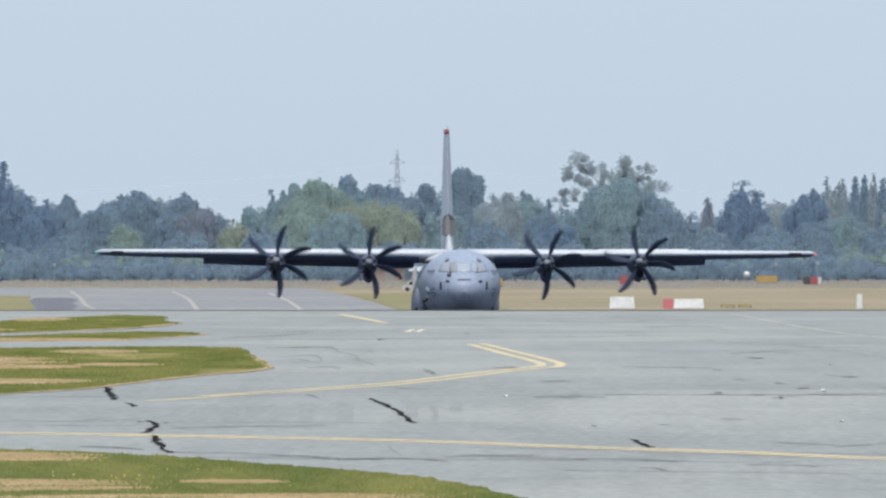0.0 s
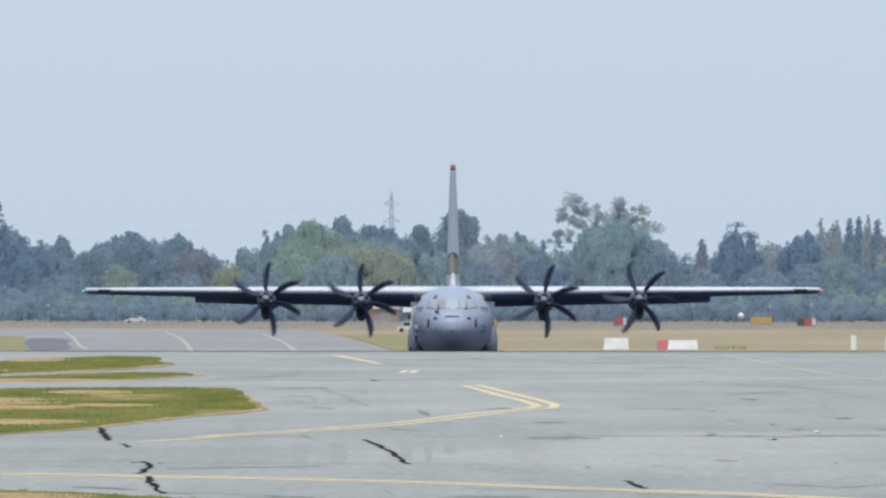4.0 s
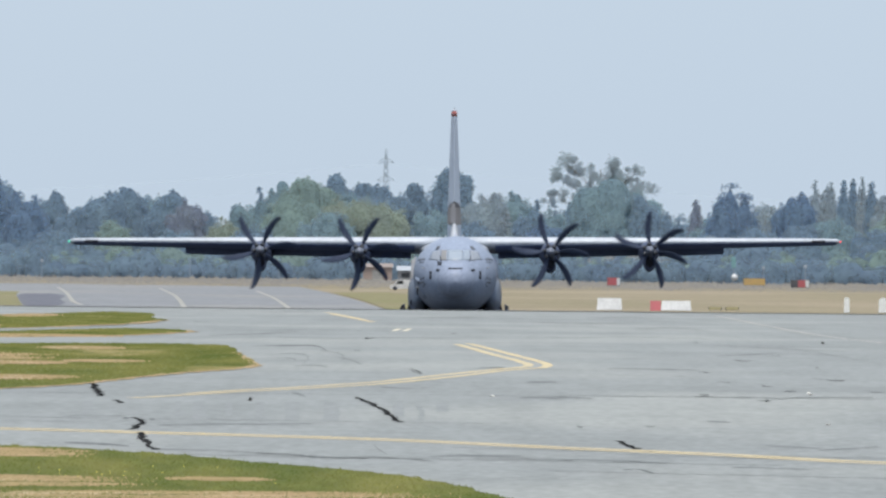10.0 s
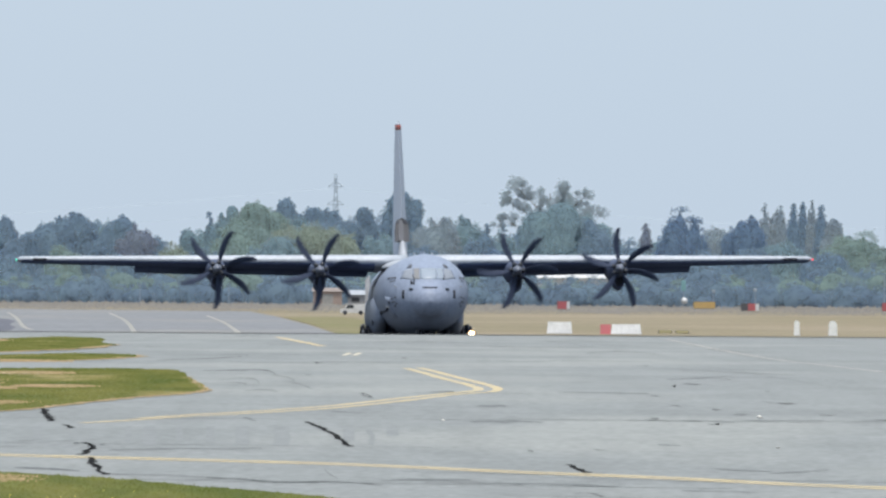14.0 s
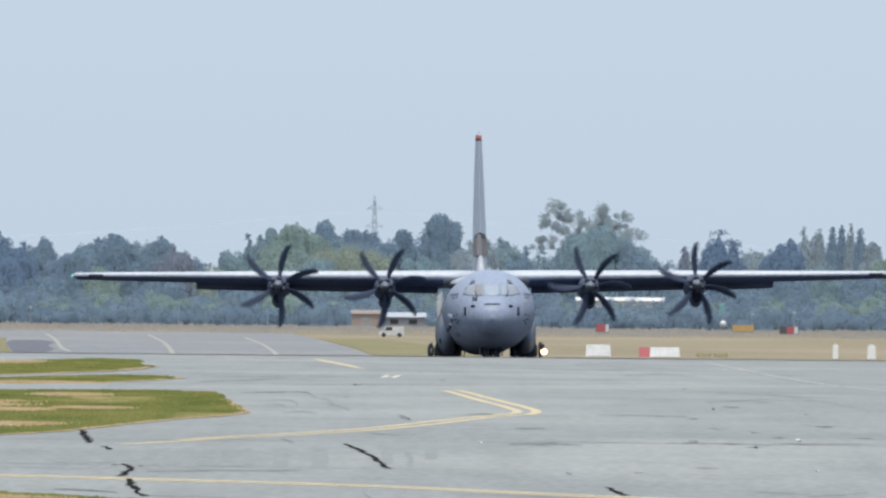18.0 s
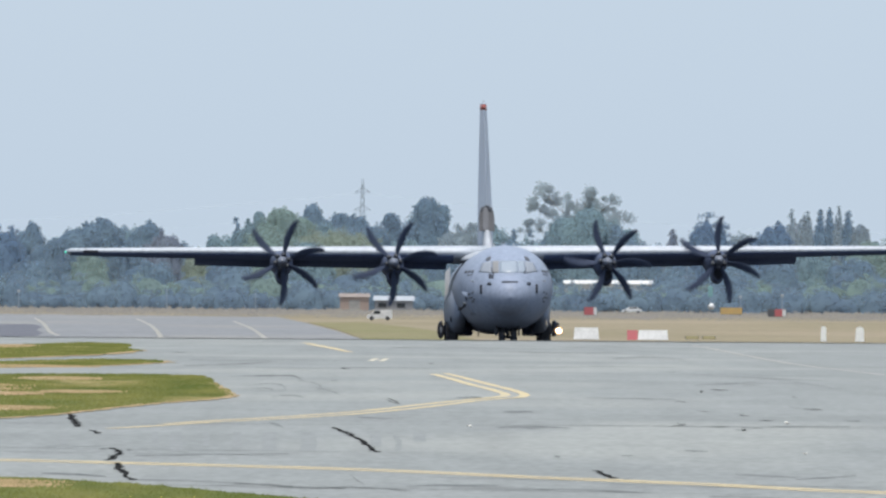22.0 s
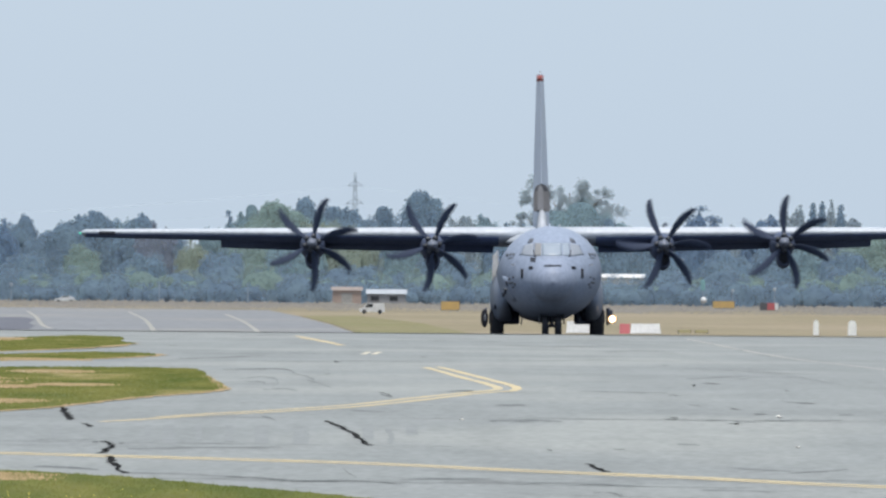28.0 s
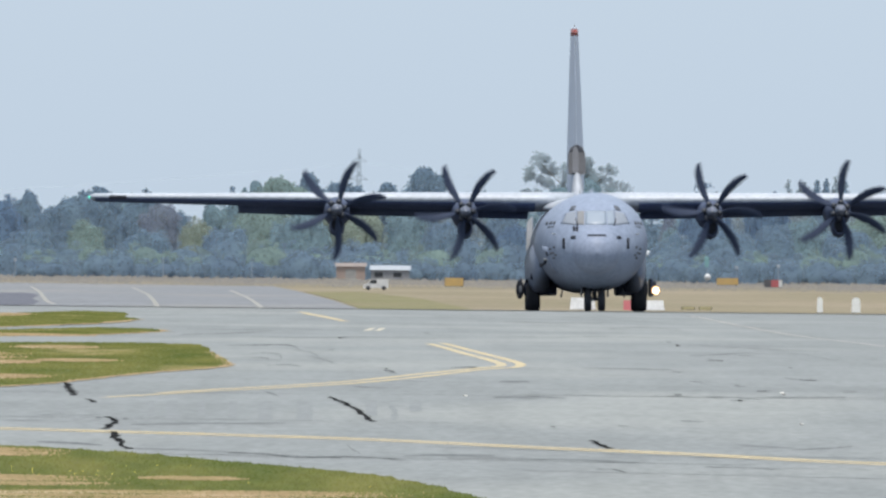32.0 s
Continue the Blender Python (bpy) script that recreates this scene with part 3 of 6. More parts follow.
for s in (-1, 1):
    nose_panel("windscreen_pane", ((s * 0.46, 3.38), (s * 0.74, 3.38), (s * 0.70, 3.92), (s * 0.44, 3.92)), M_GLASS2 if s < 0 else M_GLASS3, plane)
    nose_panel("windscreen_pane", ((s * 0.80, 3.36), (s * 1.30, 3.44), (s * 1.12, 3.84), (s * 0.76, 3.92)), M_GLASS, plane)
    nose_panel("windscreen_post", ((s * 0.745, 3.36), (s * 0.795, 3.36), (s * 0.755, 3.94), (s * 0.705, 3.94)), M_POST, plane, 0.02, 5)
    nose_panel("wiper", ((s * 0.68, 3.32), (s * 0.71, 3.32), (s * 0.80, 3.62), (s * 0.77, 3.62)), M_BOOT, plane, 0.03, 2)
    nose_panel("windscreen_post", ((s * 1.31, 3.42), (s * 1.35, 3.43), (s * 1.17, 3.86), (s * 1.13, 3.86)), M_POST, plane, 0.02, 5)
    nose_panel("eyebrow_window", ((s * 0.80, 3.97), (s * 1.02, 3.93), (s * 0.92, 4.12), (s * 0.74, 4.15)), M_STENCIL, plane, 0.012, 3, "small dark window over the windscreen")
    # unit marks beside the cockpit, as plain bars
    for i in range(3):
        nose_panel("stencil_bar", ((s * (1.56 + i * 0.13), 3.42), (s * (1.65 + i * 0.13), 3.40), (s * (1.63 + i * 0.13), 3.52), (s * (1.54 + i * 0.13), 3.54)), M_STENCIL, plane, 0.01, 1)
    nose_panel("stencil_bar", ((s * 1.60, 3.30), (s * 1.84, 3.28), (s * 1.83, 3.33), (s * 1.59, 3.35)), M_STENCIL, plane, 0.01, 1)
    for x, z in ((1.58, 2.46), (1.74, 2.40), (1.62, 2.24), (1.72, 2.22), (1.52, 2.16), (1.58, 2.04)):
        nose_panel("stencil", ((s * x, z), (s * (x + 0.09), z), (s * (x + 0.09), z + 0.08), (s * x, z + 0.08)), M_STENCIL, plane, 0.01, 1)
for x, z in ((-0.86, 3.12), (-0.75, 3.12), (-0.86, 3.22), (-0.74, 3.22)):
    nose_panel("emblem", ((x - 0.045, z), (x + 0.045, z), (x + 0.045, z + 0.09), (x - 0.045, z + 0.09)), M_BOOT, plane, 0.012, 1, "small dark emblem")
nose_panel("brow_strip", ((-0.36, 2.915), (0.36, 2.915), (0.34, 2.96), (-0.34, 2.96)), M_BOOT, plane, 0.03, 6)
for s in (-1, 1):
    nose_panel("sensor_plate", ((s * 0.80, 2.83), (s * 0.97, 2.82), (s * 0.96, 2.92), (s * 0.81, 2.93)), M_BOOT, plane, 0.03, 2)
    nose_panel("probe_slot", ((s * 1.21, 2.44), (s * 1.29, 2.44), (s * 1.29, 2.84), (s * 1.21, 2.84)), M_BOOT, plane, 0.03, 3)
    bm = bmesh.new()
    a = skin(-9.0, s * 70, 0.05)
    tube(bm, a, a + Vector((s * 0.12, -0.25, 0)), 0.03, 0.02)
    part("pitot_tube", bm, M_METAL, plane)
skin_panel("crew_door", -8.4, -7.3, -128, -92, M_GREY, plane, 0.014, 4, 5)
skin_panel("door_window", -8.2, -7.95, -104, -98, M_BOOT, plane, 0.024, 1, 2)
nose_panel("access_hatch", ((-2.00, 1.74), (-1.90, 1.72), (-1.88, 2.00), (-1.98, 2.04)), M_BOOT, plane, 0.03, 2, "dark open access hatch")
nose_panel("hatch_rim", ((-1.97, 2.05), (-1.86, 2.01), (-1.86, 2.05), (-1.97, 2.09)), M_WHITE, plane, 0.035, 1, "white rim of the open hatch")
for y, h in ((-5.2, 0.16), (-2.2, 0.2), (9.0, 0.32)):
    z = body_at(y)[0] + body_at(y)[2]
    v, f = loft([[Vector((0.03 * a, y + 0.25 * b, z - 0.03)) for a, b in ((-1, -1), (1, -1), (1, 1), (-1, 1))],
                 [Vector((0.015 * a, y + 0.1 + 0.12 * b, z + h)) for a, b in ((-1, -1), (1, -1), (1, 1), (-1, 1))]])
    obj("blade_antenna", v, f, M_GREY, plane)
bm = bmesh.new()
ball(bm, (-0.12, 0.2, 4.60), 0.36, (1, 2.2, 0.45))
part("antenna_dome", bm, M_GREY, plane, smooth=True)
for x in (-0.5, 0.4):
    bm = bmesh.new()
    tube(bm, (x, -5.7, 4.60), (x, -5.1, 4.78), 0.03)
    part("roof_probe", bm, M_METAL, plane)

# centre box over the fuselage, wings, flaps, ailerons
v, f = loft([[Vector((math.sin(a) * w, y, 4.12 + math.cos(a) * h)) for a in [math.pi * k / 12 - math.pi / 2 for k in range(13)]]
             for y, w, h in ((0.2, 1.35, 0.47), (1.6, 1.75, 0.52), (4.0, 2.0, 0.55), (7.0, 1.9, 0.54), (9.0, 0.9, 0.5))])
obj("wing_fairing", v, f, M_FILLET, plane, True, "pale fairing where the wings meet the body")
for s, side in ((-1, "starboard"), (1, "port")):
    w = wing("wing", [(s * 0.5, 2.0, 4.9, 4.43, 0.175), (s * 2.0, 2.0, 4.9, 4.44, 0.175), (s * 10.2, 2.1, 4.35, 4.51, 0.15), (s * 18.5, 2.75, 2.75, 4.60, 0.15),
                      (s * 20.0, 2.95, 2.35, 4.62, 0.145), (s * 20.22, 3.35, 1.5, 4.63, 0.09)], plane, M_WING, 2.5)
    # skin over the lower wing, from the leading edge back, coloured as shade
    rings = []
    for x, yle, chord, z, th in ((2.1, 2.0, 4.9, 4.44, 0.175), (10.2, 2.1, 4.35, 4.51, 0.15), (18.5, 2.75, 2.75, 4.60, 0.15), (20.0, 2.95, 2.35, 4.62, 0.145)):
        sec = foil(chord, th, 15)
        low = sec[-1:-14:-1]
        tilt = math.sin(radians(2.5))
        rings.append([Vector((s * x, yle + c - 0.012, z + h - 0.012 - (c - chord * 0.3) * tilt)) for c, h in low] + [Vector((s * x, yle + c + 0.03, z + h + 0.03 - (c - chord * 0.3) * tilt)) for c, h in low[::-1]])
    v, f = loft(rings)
    obj("deicing_boot", v, f, M_WINGSHADE, plane, False, "wing underside with its shade painted on")
    # flaps carry the same painted shade
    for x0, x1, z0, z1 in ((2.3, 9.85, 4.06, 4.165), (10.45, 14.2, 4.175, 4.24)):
        wing("flap", [(s * x0, 6.0, 1.5, z0, 0.14), (s * x1, 5.75, 1.2, z1, 0.13)], plane, M_WINGSHADE, 14)
    wing("aileron", [(s * 14.4, 5.55, 0.95, 4.40, 0.12), (s * 19.6, 4.9, 0.65, 4.52, 0.12)], plane, M_GREY, 4)
    bm = bmesh.new()
    box(bm, min(s * 18.7, s * 19.4), max(s * 18.7, s * 19.4), 2.68, 2.9, 4.55, 4.69, 0.03)
    part("leading_edge_panel", bm, M_BOOT, plane, "black panel on the leading edge")
    bm = bmesh.new()
    ball(bm, (s * 20.22, 3.1, 4.62), 0.045, (1, 1.4, 0.8))
    part("tip_lamp", bm, M_NAVG if s < 0 else M_NAVR, plane, "green wingtip lamp" if s < 0 else "red wingtip lamp")
    wing("tailplane", [(s * 0.2, 18.2, 3.6, 4.45, 0.13), (s * 7.6, 19.3, 1.9, 4.55, 0.11), (s * 8.0, 19.8, 1.0, 4.55, 0.08)], plane, M_GREY, 0)
    # sponson for the main wheels
    prof = ((-0.6, 0.12, 0.2), (0.3, 0.36, 0.6), (1.4, 0.46, 0.90), (2.6, 0.56, 1.10), (4.5, 0.62, 1.14), (7.0, 0.58, 1.1), (8.8, 0.42, 0.7), (9.8, 0.12, 0.2))
    v, f = loft([[Vector((s * (1.85 + max(-0.6, math.copysign(abs(math.cos(a)) ** 0.7, math.cos(a))) * w), y, 1.80 + math.copysign(abs(math.sin(a)) ** 0.8, math.sin(a)) * h * 0.95)) for a in [math.tau * k / 20 for k in range(20)]] for y, w, h in prof])
    obj("sponson", v, f, M_GREY, plane, True)
    if s < 0:
        bm = bmesh.new()
        ball(bm, (s * 2.24, 1.15, 1.42), 0.12, (0.75, 1.2, 1.35))
        part("sponson_inlet", bm, M_BOOT, plane, "small dark inlet", smooth=True)
    bm = bmesh.new()
    box(bm, min(s * 2.62, s * 2.70), max(s * 2.62, s * 2.70), 2.6, 5.7, 0.62, 1.35, 0.03)
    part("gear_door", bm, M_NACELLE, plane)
    # Solid dark block in place of the shade inside the wheel bay.
    bm = bmesh.new()
    box(bm, min(s * 1.2, s * 2.5), max(s * 1.2, s * 2.5), 2.9, 5.6, 0.66, 1.2, 0.08)
    part("wheel_bay", bm, M_NACELLE, plane, "dark block filling the shaded wheel bay")
    bm = bmesh.new()
    tube(bm, (s * 2.18, 3.3, 0.55), (s * 2.05, 3.3, 1.6), 0.14)
    part("gear_leg", bm, M_DARKGREY, plane)
    bm = bmesh.new()
    tube(bm, (s * 2.18, 4.9, 0.55), (s * 2.05, 4.9, 1.6), 0.14)
    part("gear_leg", bm, M_DARKGREY, plane)
    # side door deflector behind the sponson; starboard one white in place of sunlight
    v, f = loft([[Vector((s * (2.0 + o), 8.7, z)) for o, z in ((0, 1.9), (0.34, 2.0), (0.30, 3.7), (0.1, 3.95))],
                 [Vector((s * (2.0 + o), 9.7, z)) for o, z in ((0, 1.9), (0.10, 2.0), (0.10, 3.7), (0.02, 3.95))]])
    obj("air_deflector", v, f, M_WHITE if s < 0 else M_GREY, plane)

# fin
def fin_section(y0, chord, z, half):
    """A slender section with a fine leading edge, level at the height z."""
    side = [(0.0, 0.012), (0.2, 0.56), (0.38, 1.0), (0.44, 1.0), (0.7, 0.6), (1.0, 0.04)]
    return [Vector((h * half, y0 + b * chord, z)) for b, h in side] + [Vector((-h * half, y0 + b * chord, z)) for b, h in side[::-1]]


FIN_TOP = (20.2, 2.5, 11.84, 0.165)
FIN_BAND = (20.36, 2.3, 12.12, 0.155)
v, f = loft([fin_section(*q) for q in ((13.2, 9.0, 4.4, 0.15), (15.2, 7.3, 4.85, 0.22), (16.6, 6.1, 5.3, 0.37), (17.3, 5.4, 6.4, 0.36), (19.0, 3.7, 9.7, 0.25), FIN_TOP)])
obj("fin", v, f, M_FIN, plane)
v, f = loft([fin_section(*FIN_TOP), fin_section(*FIN_BAND)])
obj("fin_cap", v, f, M_RED, plane, True, "red band near the fin's tip")
v, f = loft([fin_section(*q) for q in (FIN_BAND, (20.44, 2.2, 12.18, 0.13), (20.7, 1.6, 12.23, 0.06))])
obj("fin_tip", v, f, M_FIN, plane, True, "pale tip of the fin")
bm = bmesh.new()
tube(bm, (0, 21.0, 12.18), (0, 21.0, 12.31), 0.04, 0.03)
part("fin_beacon", bm, M_METAL, plane)
v, f = loft([[Vector((w * math.sin(a), y, z + h * math.cos(a))) for a in [math.pi * k / 10 - math.pi / 2 for k in range(11)]]
             for y, z, w, h in ((12.6, 4.5, 0.16, 0.12), (14.6, 4.62, 0.24, 0.30), (15.8, 4.75, 0.26, 0.66), (16.5, 4.9, 0.27, 1.02))])
obj("dorsal_fillet", v, f, M_FILLET, plane, True, "pale fillet before the fin")
LIP = ((-0.375, 5.86), (-0.375, 6.45), (-0.34, 6.78), (-0.25, 7.0), (0, 7.12), (0.25, 7.0), (0.34, 6.78), (0.375, 6.45), (0.375, 5.86), (0, 5.80))
v, f = loft([[Vector((x, o + 16.93 + (z - 6.4) * 0.55 + abs(x) * 0.5, z)) for x, z in LIP] for o in (0, 0.4)])
obj("fin_root_panel", v, f, M_FINPANEL, plane, False, "dark grey panel at the fin's root")
v, f = loft([[Vector((x * 0.38 - 0.06, o + 16.84 + (z - 6.4) * 0.55, z * 0.9 + 0.64)) for x, z in LIP] for o in (0, 0.3)])
obj("fin_root_inlet", v, f, M_DARKGREY, plane)

# engines and propellers
ENGINES = ((-10.15, 4.10), (-4.97, 4.02), (4.97, 4.02), (10.15, 4.10))
PROPS = []
BLADES = []


def blade_mesh():
    """One broad sabre-shaped blade pointing up (+z), swept back at the tip."""
    rings = []
    for r, c, sw, tw, th in ((0.28, 0.15, 0.0, 60, 0.14), (0.45, 0.21, 0.0, 52, 0.10), (0.7, 0.30, -0.015, 40, 0.06), (1.0, 0.35, -0.02, 30, 0.05), (1.3, 0.36, 0.0, 24, 0.04),
                             (1.6, 0.335, 0.055, 19, 0.035), (1.85, 0.27, 0.135, 16, 0.03), (2.0, 0.17, 0.21, 14, 0.025), (2.055, 0.06, 0.25, 14, 0.02)):
        ring = []
        for k in range(10):
            a = math.tau * k / 10
            u, w = math.cos(a) * c / 2, math.sin(a) * th / 2
            t = radians(tw)
            ring.append(Vector((sw + u * math.cos(t) - w * math.sin(t), u * math.sin(t) + w * math.cos(t), r)))
        rings.append(ring)
    v, f = loft(rings)
    me = bpy.data.meshes.new("blade")
    me.from_pydata([tuple(p) for p in v], [], f)
    me.polygons.foreach_set("use_smooth", [True] * len(me.polygons))
    me.materials.append(M_BLACK)
    return me


BLADE = blade_mesh()
for ex, ez in ENGINES:
    rings = [[Vector((ex + math.sin(a) * rx, y, ez + dz + math.cos(a) * rz)) for a in [math.tau * k / 24 for k in range(24)]]
             for y, rx, rz, dz in ((0.28, 0.30, 0.32, 0.0), (0.40, 0.38, 0.40, -0.02), (0.8, 0.46, 0.50, -0.04), (1.6, 0.52, 0.58, -0.06), (3.0, 0.55, 0.62, -0.06), (5.0, 0.45, 0.5, -0.02), (6.6, 0.25, 0.3, 0.05))]
    v, f = loft(rings)
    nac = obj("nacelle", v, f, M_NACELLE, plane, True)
    rings = [[Vector((ex + math.sin(a) * rx, y, ez - dz + math.cos(a) * rz)) for a in [math.tau * k / 16 for k in range(16)]]
             for y, rx, rz, dz in ((0.42, 0.21, 0.28, 0.62), (0.36, 0.25, 0.34, 0.62), (0.5, 0.28, 0.38, 0.64), (1.4, 0.32, 0.42, 0.68), (2.6, 0.28, 0.25, 0.58), (3.4, 0.15, 0.12, 0.5))]
    v, f = loft(rings, caps=False)
    obj("chin_intake", v, f, M_NACELLE, nac, True)
    bm = bmesh.new()
    box(bm, ex - 0.2, ex + 0.2, 0.9, 2.0, ez - 1.02, ez - 0.82, 0.06)
    part("oil_cooler_flap", bm, M_BOOT, nac)
    bm = bmesh.new()
    bmesh.ops.create_circle(bm, cap_ends=True, segments=16, radius=0.22, matrix=pose(ex, 0.5, ez - 0.62, 90))
    part("intake_duct", bm, M_BOOT, nac)
    bm = bmesh.new()
    tube(bm, (ex + 0.35, 5.0, ez - 0.1), (ex + 0.4, 6.4, ez - 0.2), 0.2, 0.18)
    part("exhaust_pipe", bm, M_BOOT, nac)
    rings = [[Vector((math.sin(a) * r, y, math.cos(a) * r)) for a in [math.tau * k / 20 for k in range(20)]]
             for y, r in ((-0.55, 0.03), (-0.45, 0.11), (-0.28, 0.19), (0.0, 0.26), (0.27, 0.285))]
    v, f = loft(rings)
    prop = obj("propeller", v, f, M_SPIN, plane, True, "six-bladed black propeller with a grey spinner")
    prop.matrix_basis = pose(ex, 0, ez)
    for k in range(6):
        bl = new("blade", BLADE)
        bl.parent = prop
        bl.matrix_basis = pose(0, 0, 0, 0, 60 * k, 0)
        BLADES.append(bl)
        bm = bmesh.new()
        tube(bm, (0, 0, 0.24), (0, 0, 0.42), 0.13, 0.105, 10)
        cf = part("blade_cuff", bm, M_CUFF, prop, smooth=True)
        cf.matrix_basis = pose(0, 0, 0, 0, 60 * k, 0)
    PROPS.append(prop)


# wheels
WHEELS = []


def wheel(x, y, r, w):
    rings = []
    for dx, rr in ((-0.5, 0.62), (-0.5, 0.86), (-0.40, 0.96), (-0.2, 1.0), (0.2, 1.0), (0.40, 0.96), (0.5, 0.86), (0.5, 0.62)):
        rings.append([Vector((dx * w, math.sin(a) * rr * r, math.cos(a) * rr * r)) for a in [math.tau * k / 28 for k in range(28)]])
    v, f = loft(rings + rings[:1], caps=False)
    hub = new("wheel")
    hub.parent = plane
    hub.matrix_basis = pose(x, y, r)
    obj("tyre", v, f, M_RUBBER, hub, True)
    bm = bmesh.new()
    tube(bm, (-0.42 * w, 0, 0), (0.42 * w, 0, 0), 0.63 * r, None, 20)
    tube(bm, (-0.5 * w, 0, 0), (0.5 * w, 0, 0), 0.2 * r, None, 10)
    part("rim", bm, M_METAL, hub)
    WHEELS.append((hub, x, y, r))


for s in (-1, 1):
    wheel(s * 2.17, 3.3, 0.68, 0.57)
    wheel(s * 2.17, 4.9, 0.68, 0.57)
    wheel(s * 0.27, -8.2, 0.47, 0.28)
bm = bmesh.new()
tube(bm, (0, -8.2, 0.45), (0, -8.0, 1.3), 0.09)
tube(bm, (-0.3, -8.2, 0.47), (0.3, -8.2, 0.47), 0.07)
tube(bm, (0, -7.9, 0.75), (0, -6.9, 1.1), 0.05)
part("nose_gear_leg", bm, M_DARKGREY, plane)
for s in (-1, 1):
    bm = bmesh.new()
    box(bm, s * 0.52 - 0.02, s * 0.52 + 0.02, -8.6, -7.2, 0.55, 1.0, 0.01)
    part("nose_gear_door", bm, M_DARKGREY, plane)
    bm = bmesh.new()
    tube(bm, (s * 1.2, -5.5, 0.85), (s * 1.25, -5.5, 0.55), 0.03)
    part("belly_antenna", bm, M_DARKGREY, plane)
bm = bmesh.new()
box(bm, 2.68, 2.82, 2.42, 2.7, 0.68, 1.25, 0.03)
part("lamp_bracket", bm, M_DARKGREY, plane)
# the cup's turn stands for switching on; inside are a halo disc and lens
LAMP_AT = (2.80, 2.28, 0.86)
rings = [[Vector((math.sin(a) * r, y, math.cos(a) * r)) for a in [math.tau * k / 20 for k in range(20)]] for y, r in ((0.16, 0.03), (0.12, 0.12), (0.0, 0.165), (-0.10, 0.17), (-0.10, 0.16), (-0.02, 0.152), (0.06, 0.11))]
v, f = loft(rings)
lamp_head = obj("landing_lamp", v, f, M_NACELLE, plane, True, "landing lamp in a dark swinging cup")
lamp_head.matrix_basis = pose(*LAMP_AT)
bm = bmesh.new()
ball(bm, (0, -0.02, 0), 0.18, (1, 0.12, 1), 16)
part("halo_disc", bm, M_LAMPRIM, lamp_head, "glowing disc standing for the lamp's halo")
bm = bmesh.new()
ball(bm, (0, -0.035, 0), 0.108, (1, 0.2, 1), 16)
part("lens", bm, M_LAMP, lamp_head, "bright lamp lens")
bm = bmesh.new()
box(bm, -2.74, -2.62, 2.42, 2.7, 0.68, 1.25, 0.03)
part("lamp_bracket", bm, M_NACELLE, plane)
bm = bmesh.new()
ball(bm, (-2.72, 2.36, 0.90), 0.19, (0.85, 0.4, 2.1))
part("lamp_housing", bm, M_BOOT, plane, "dark housing of the unlit lamp")
bm = bmesh.new()
ball(bm, (-2.70, 2.30, 0.92), 0.08, (0.8, 0.3, 1.9))
part("unlit_lamp", bm, M_MARK, plane, "unlit lamp glass")


# ---- trees ----
LIFT = np.array((0.0, -0.42, 0.72))  # shading bent this way, up and over the field, for haze-like low contrast


def sprays(puffs, per, size, rng, towards):
    """Leaf sprays over small round puffs (x, y, z, radius): quads that face the field, and the normals that shade them."""
    n = np.maximum(3, (per * rng.uniform(0.6, 1.4, len(puffs))).astype(int))
    p = np.repeat(puffs, n, axis=0)
    o = np.repeat(towards, n, axis=0)
    count = len(p)
    d = rng.normal(size=(count, 3)) + np.array((0, -0.55, 0.25))
    d /= np.linalg.norm(d, axis=1)[:, None]
    c = p[:, :3] + d * np.array((1, 0.35, 1)) * p[:, 3:] * rng.uniform(0.2, 1.12, count)[:, None]
    nrm = np.array((0, -1.0, -0.05)) + rng.normal(size=(count, 3)) * np.array((0.3, 0.05, 0.12))
    nrm /= np.linalg.norm(nrm, axis=1)[:, None]
    t = np.cross(nrm, rng.normal(size=(count, 3)))
    t /= np.linalg.norm(t, axis=1)[:, None]
    u = np.cross(nrm, t)
    s = size * rng.uniform(0.5, 1.35, count)[:, None]
    quads = np.stack([c - t * s, c - u * s * 0.75, c + t * s * 1.1, c + u * s * 0.8], 1).reshape(-1, 3)
    soft = d * 0.26 + o * 0.26 + LIFT + rng.normal(size=(count, 3)) * 0.15
    return quads, np.repeat(soft, 4, axis=0)


def leaf_cloud(blobs, per, size, seed):
    """Loose round heads of leaves, one for each blob (x, y, z, rx, ry, rz), with ragged rims."""
    rng = np.random.default_rng(seed)
    puffs, towards = [], []
    for x, y, z, rx, ry, rz in blobs:
        m = int(10 + 8.0 * rx * rz)
        d = rng.normal(size=(m, 3))
        d /= np.linalg.norm(d, axis=1)[:, None]
        q = np.array((x, y, z)) + d * np.array((rx, ry, rz)) * rng.uniform(0.15, 1.0, m)[:, None] ** 0.6
        puffs.append(np.column_stack([q, rng.uniform(0.45, 1.0, m)]))
        towards.append(d)
    quads, soft = sprays(np.concatenate(puffs), per, size, rng, np.concatenate(towards))
    return quads, np.zeros((0, 3)), soft


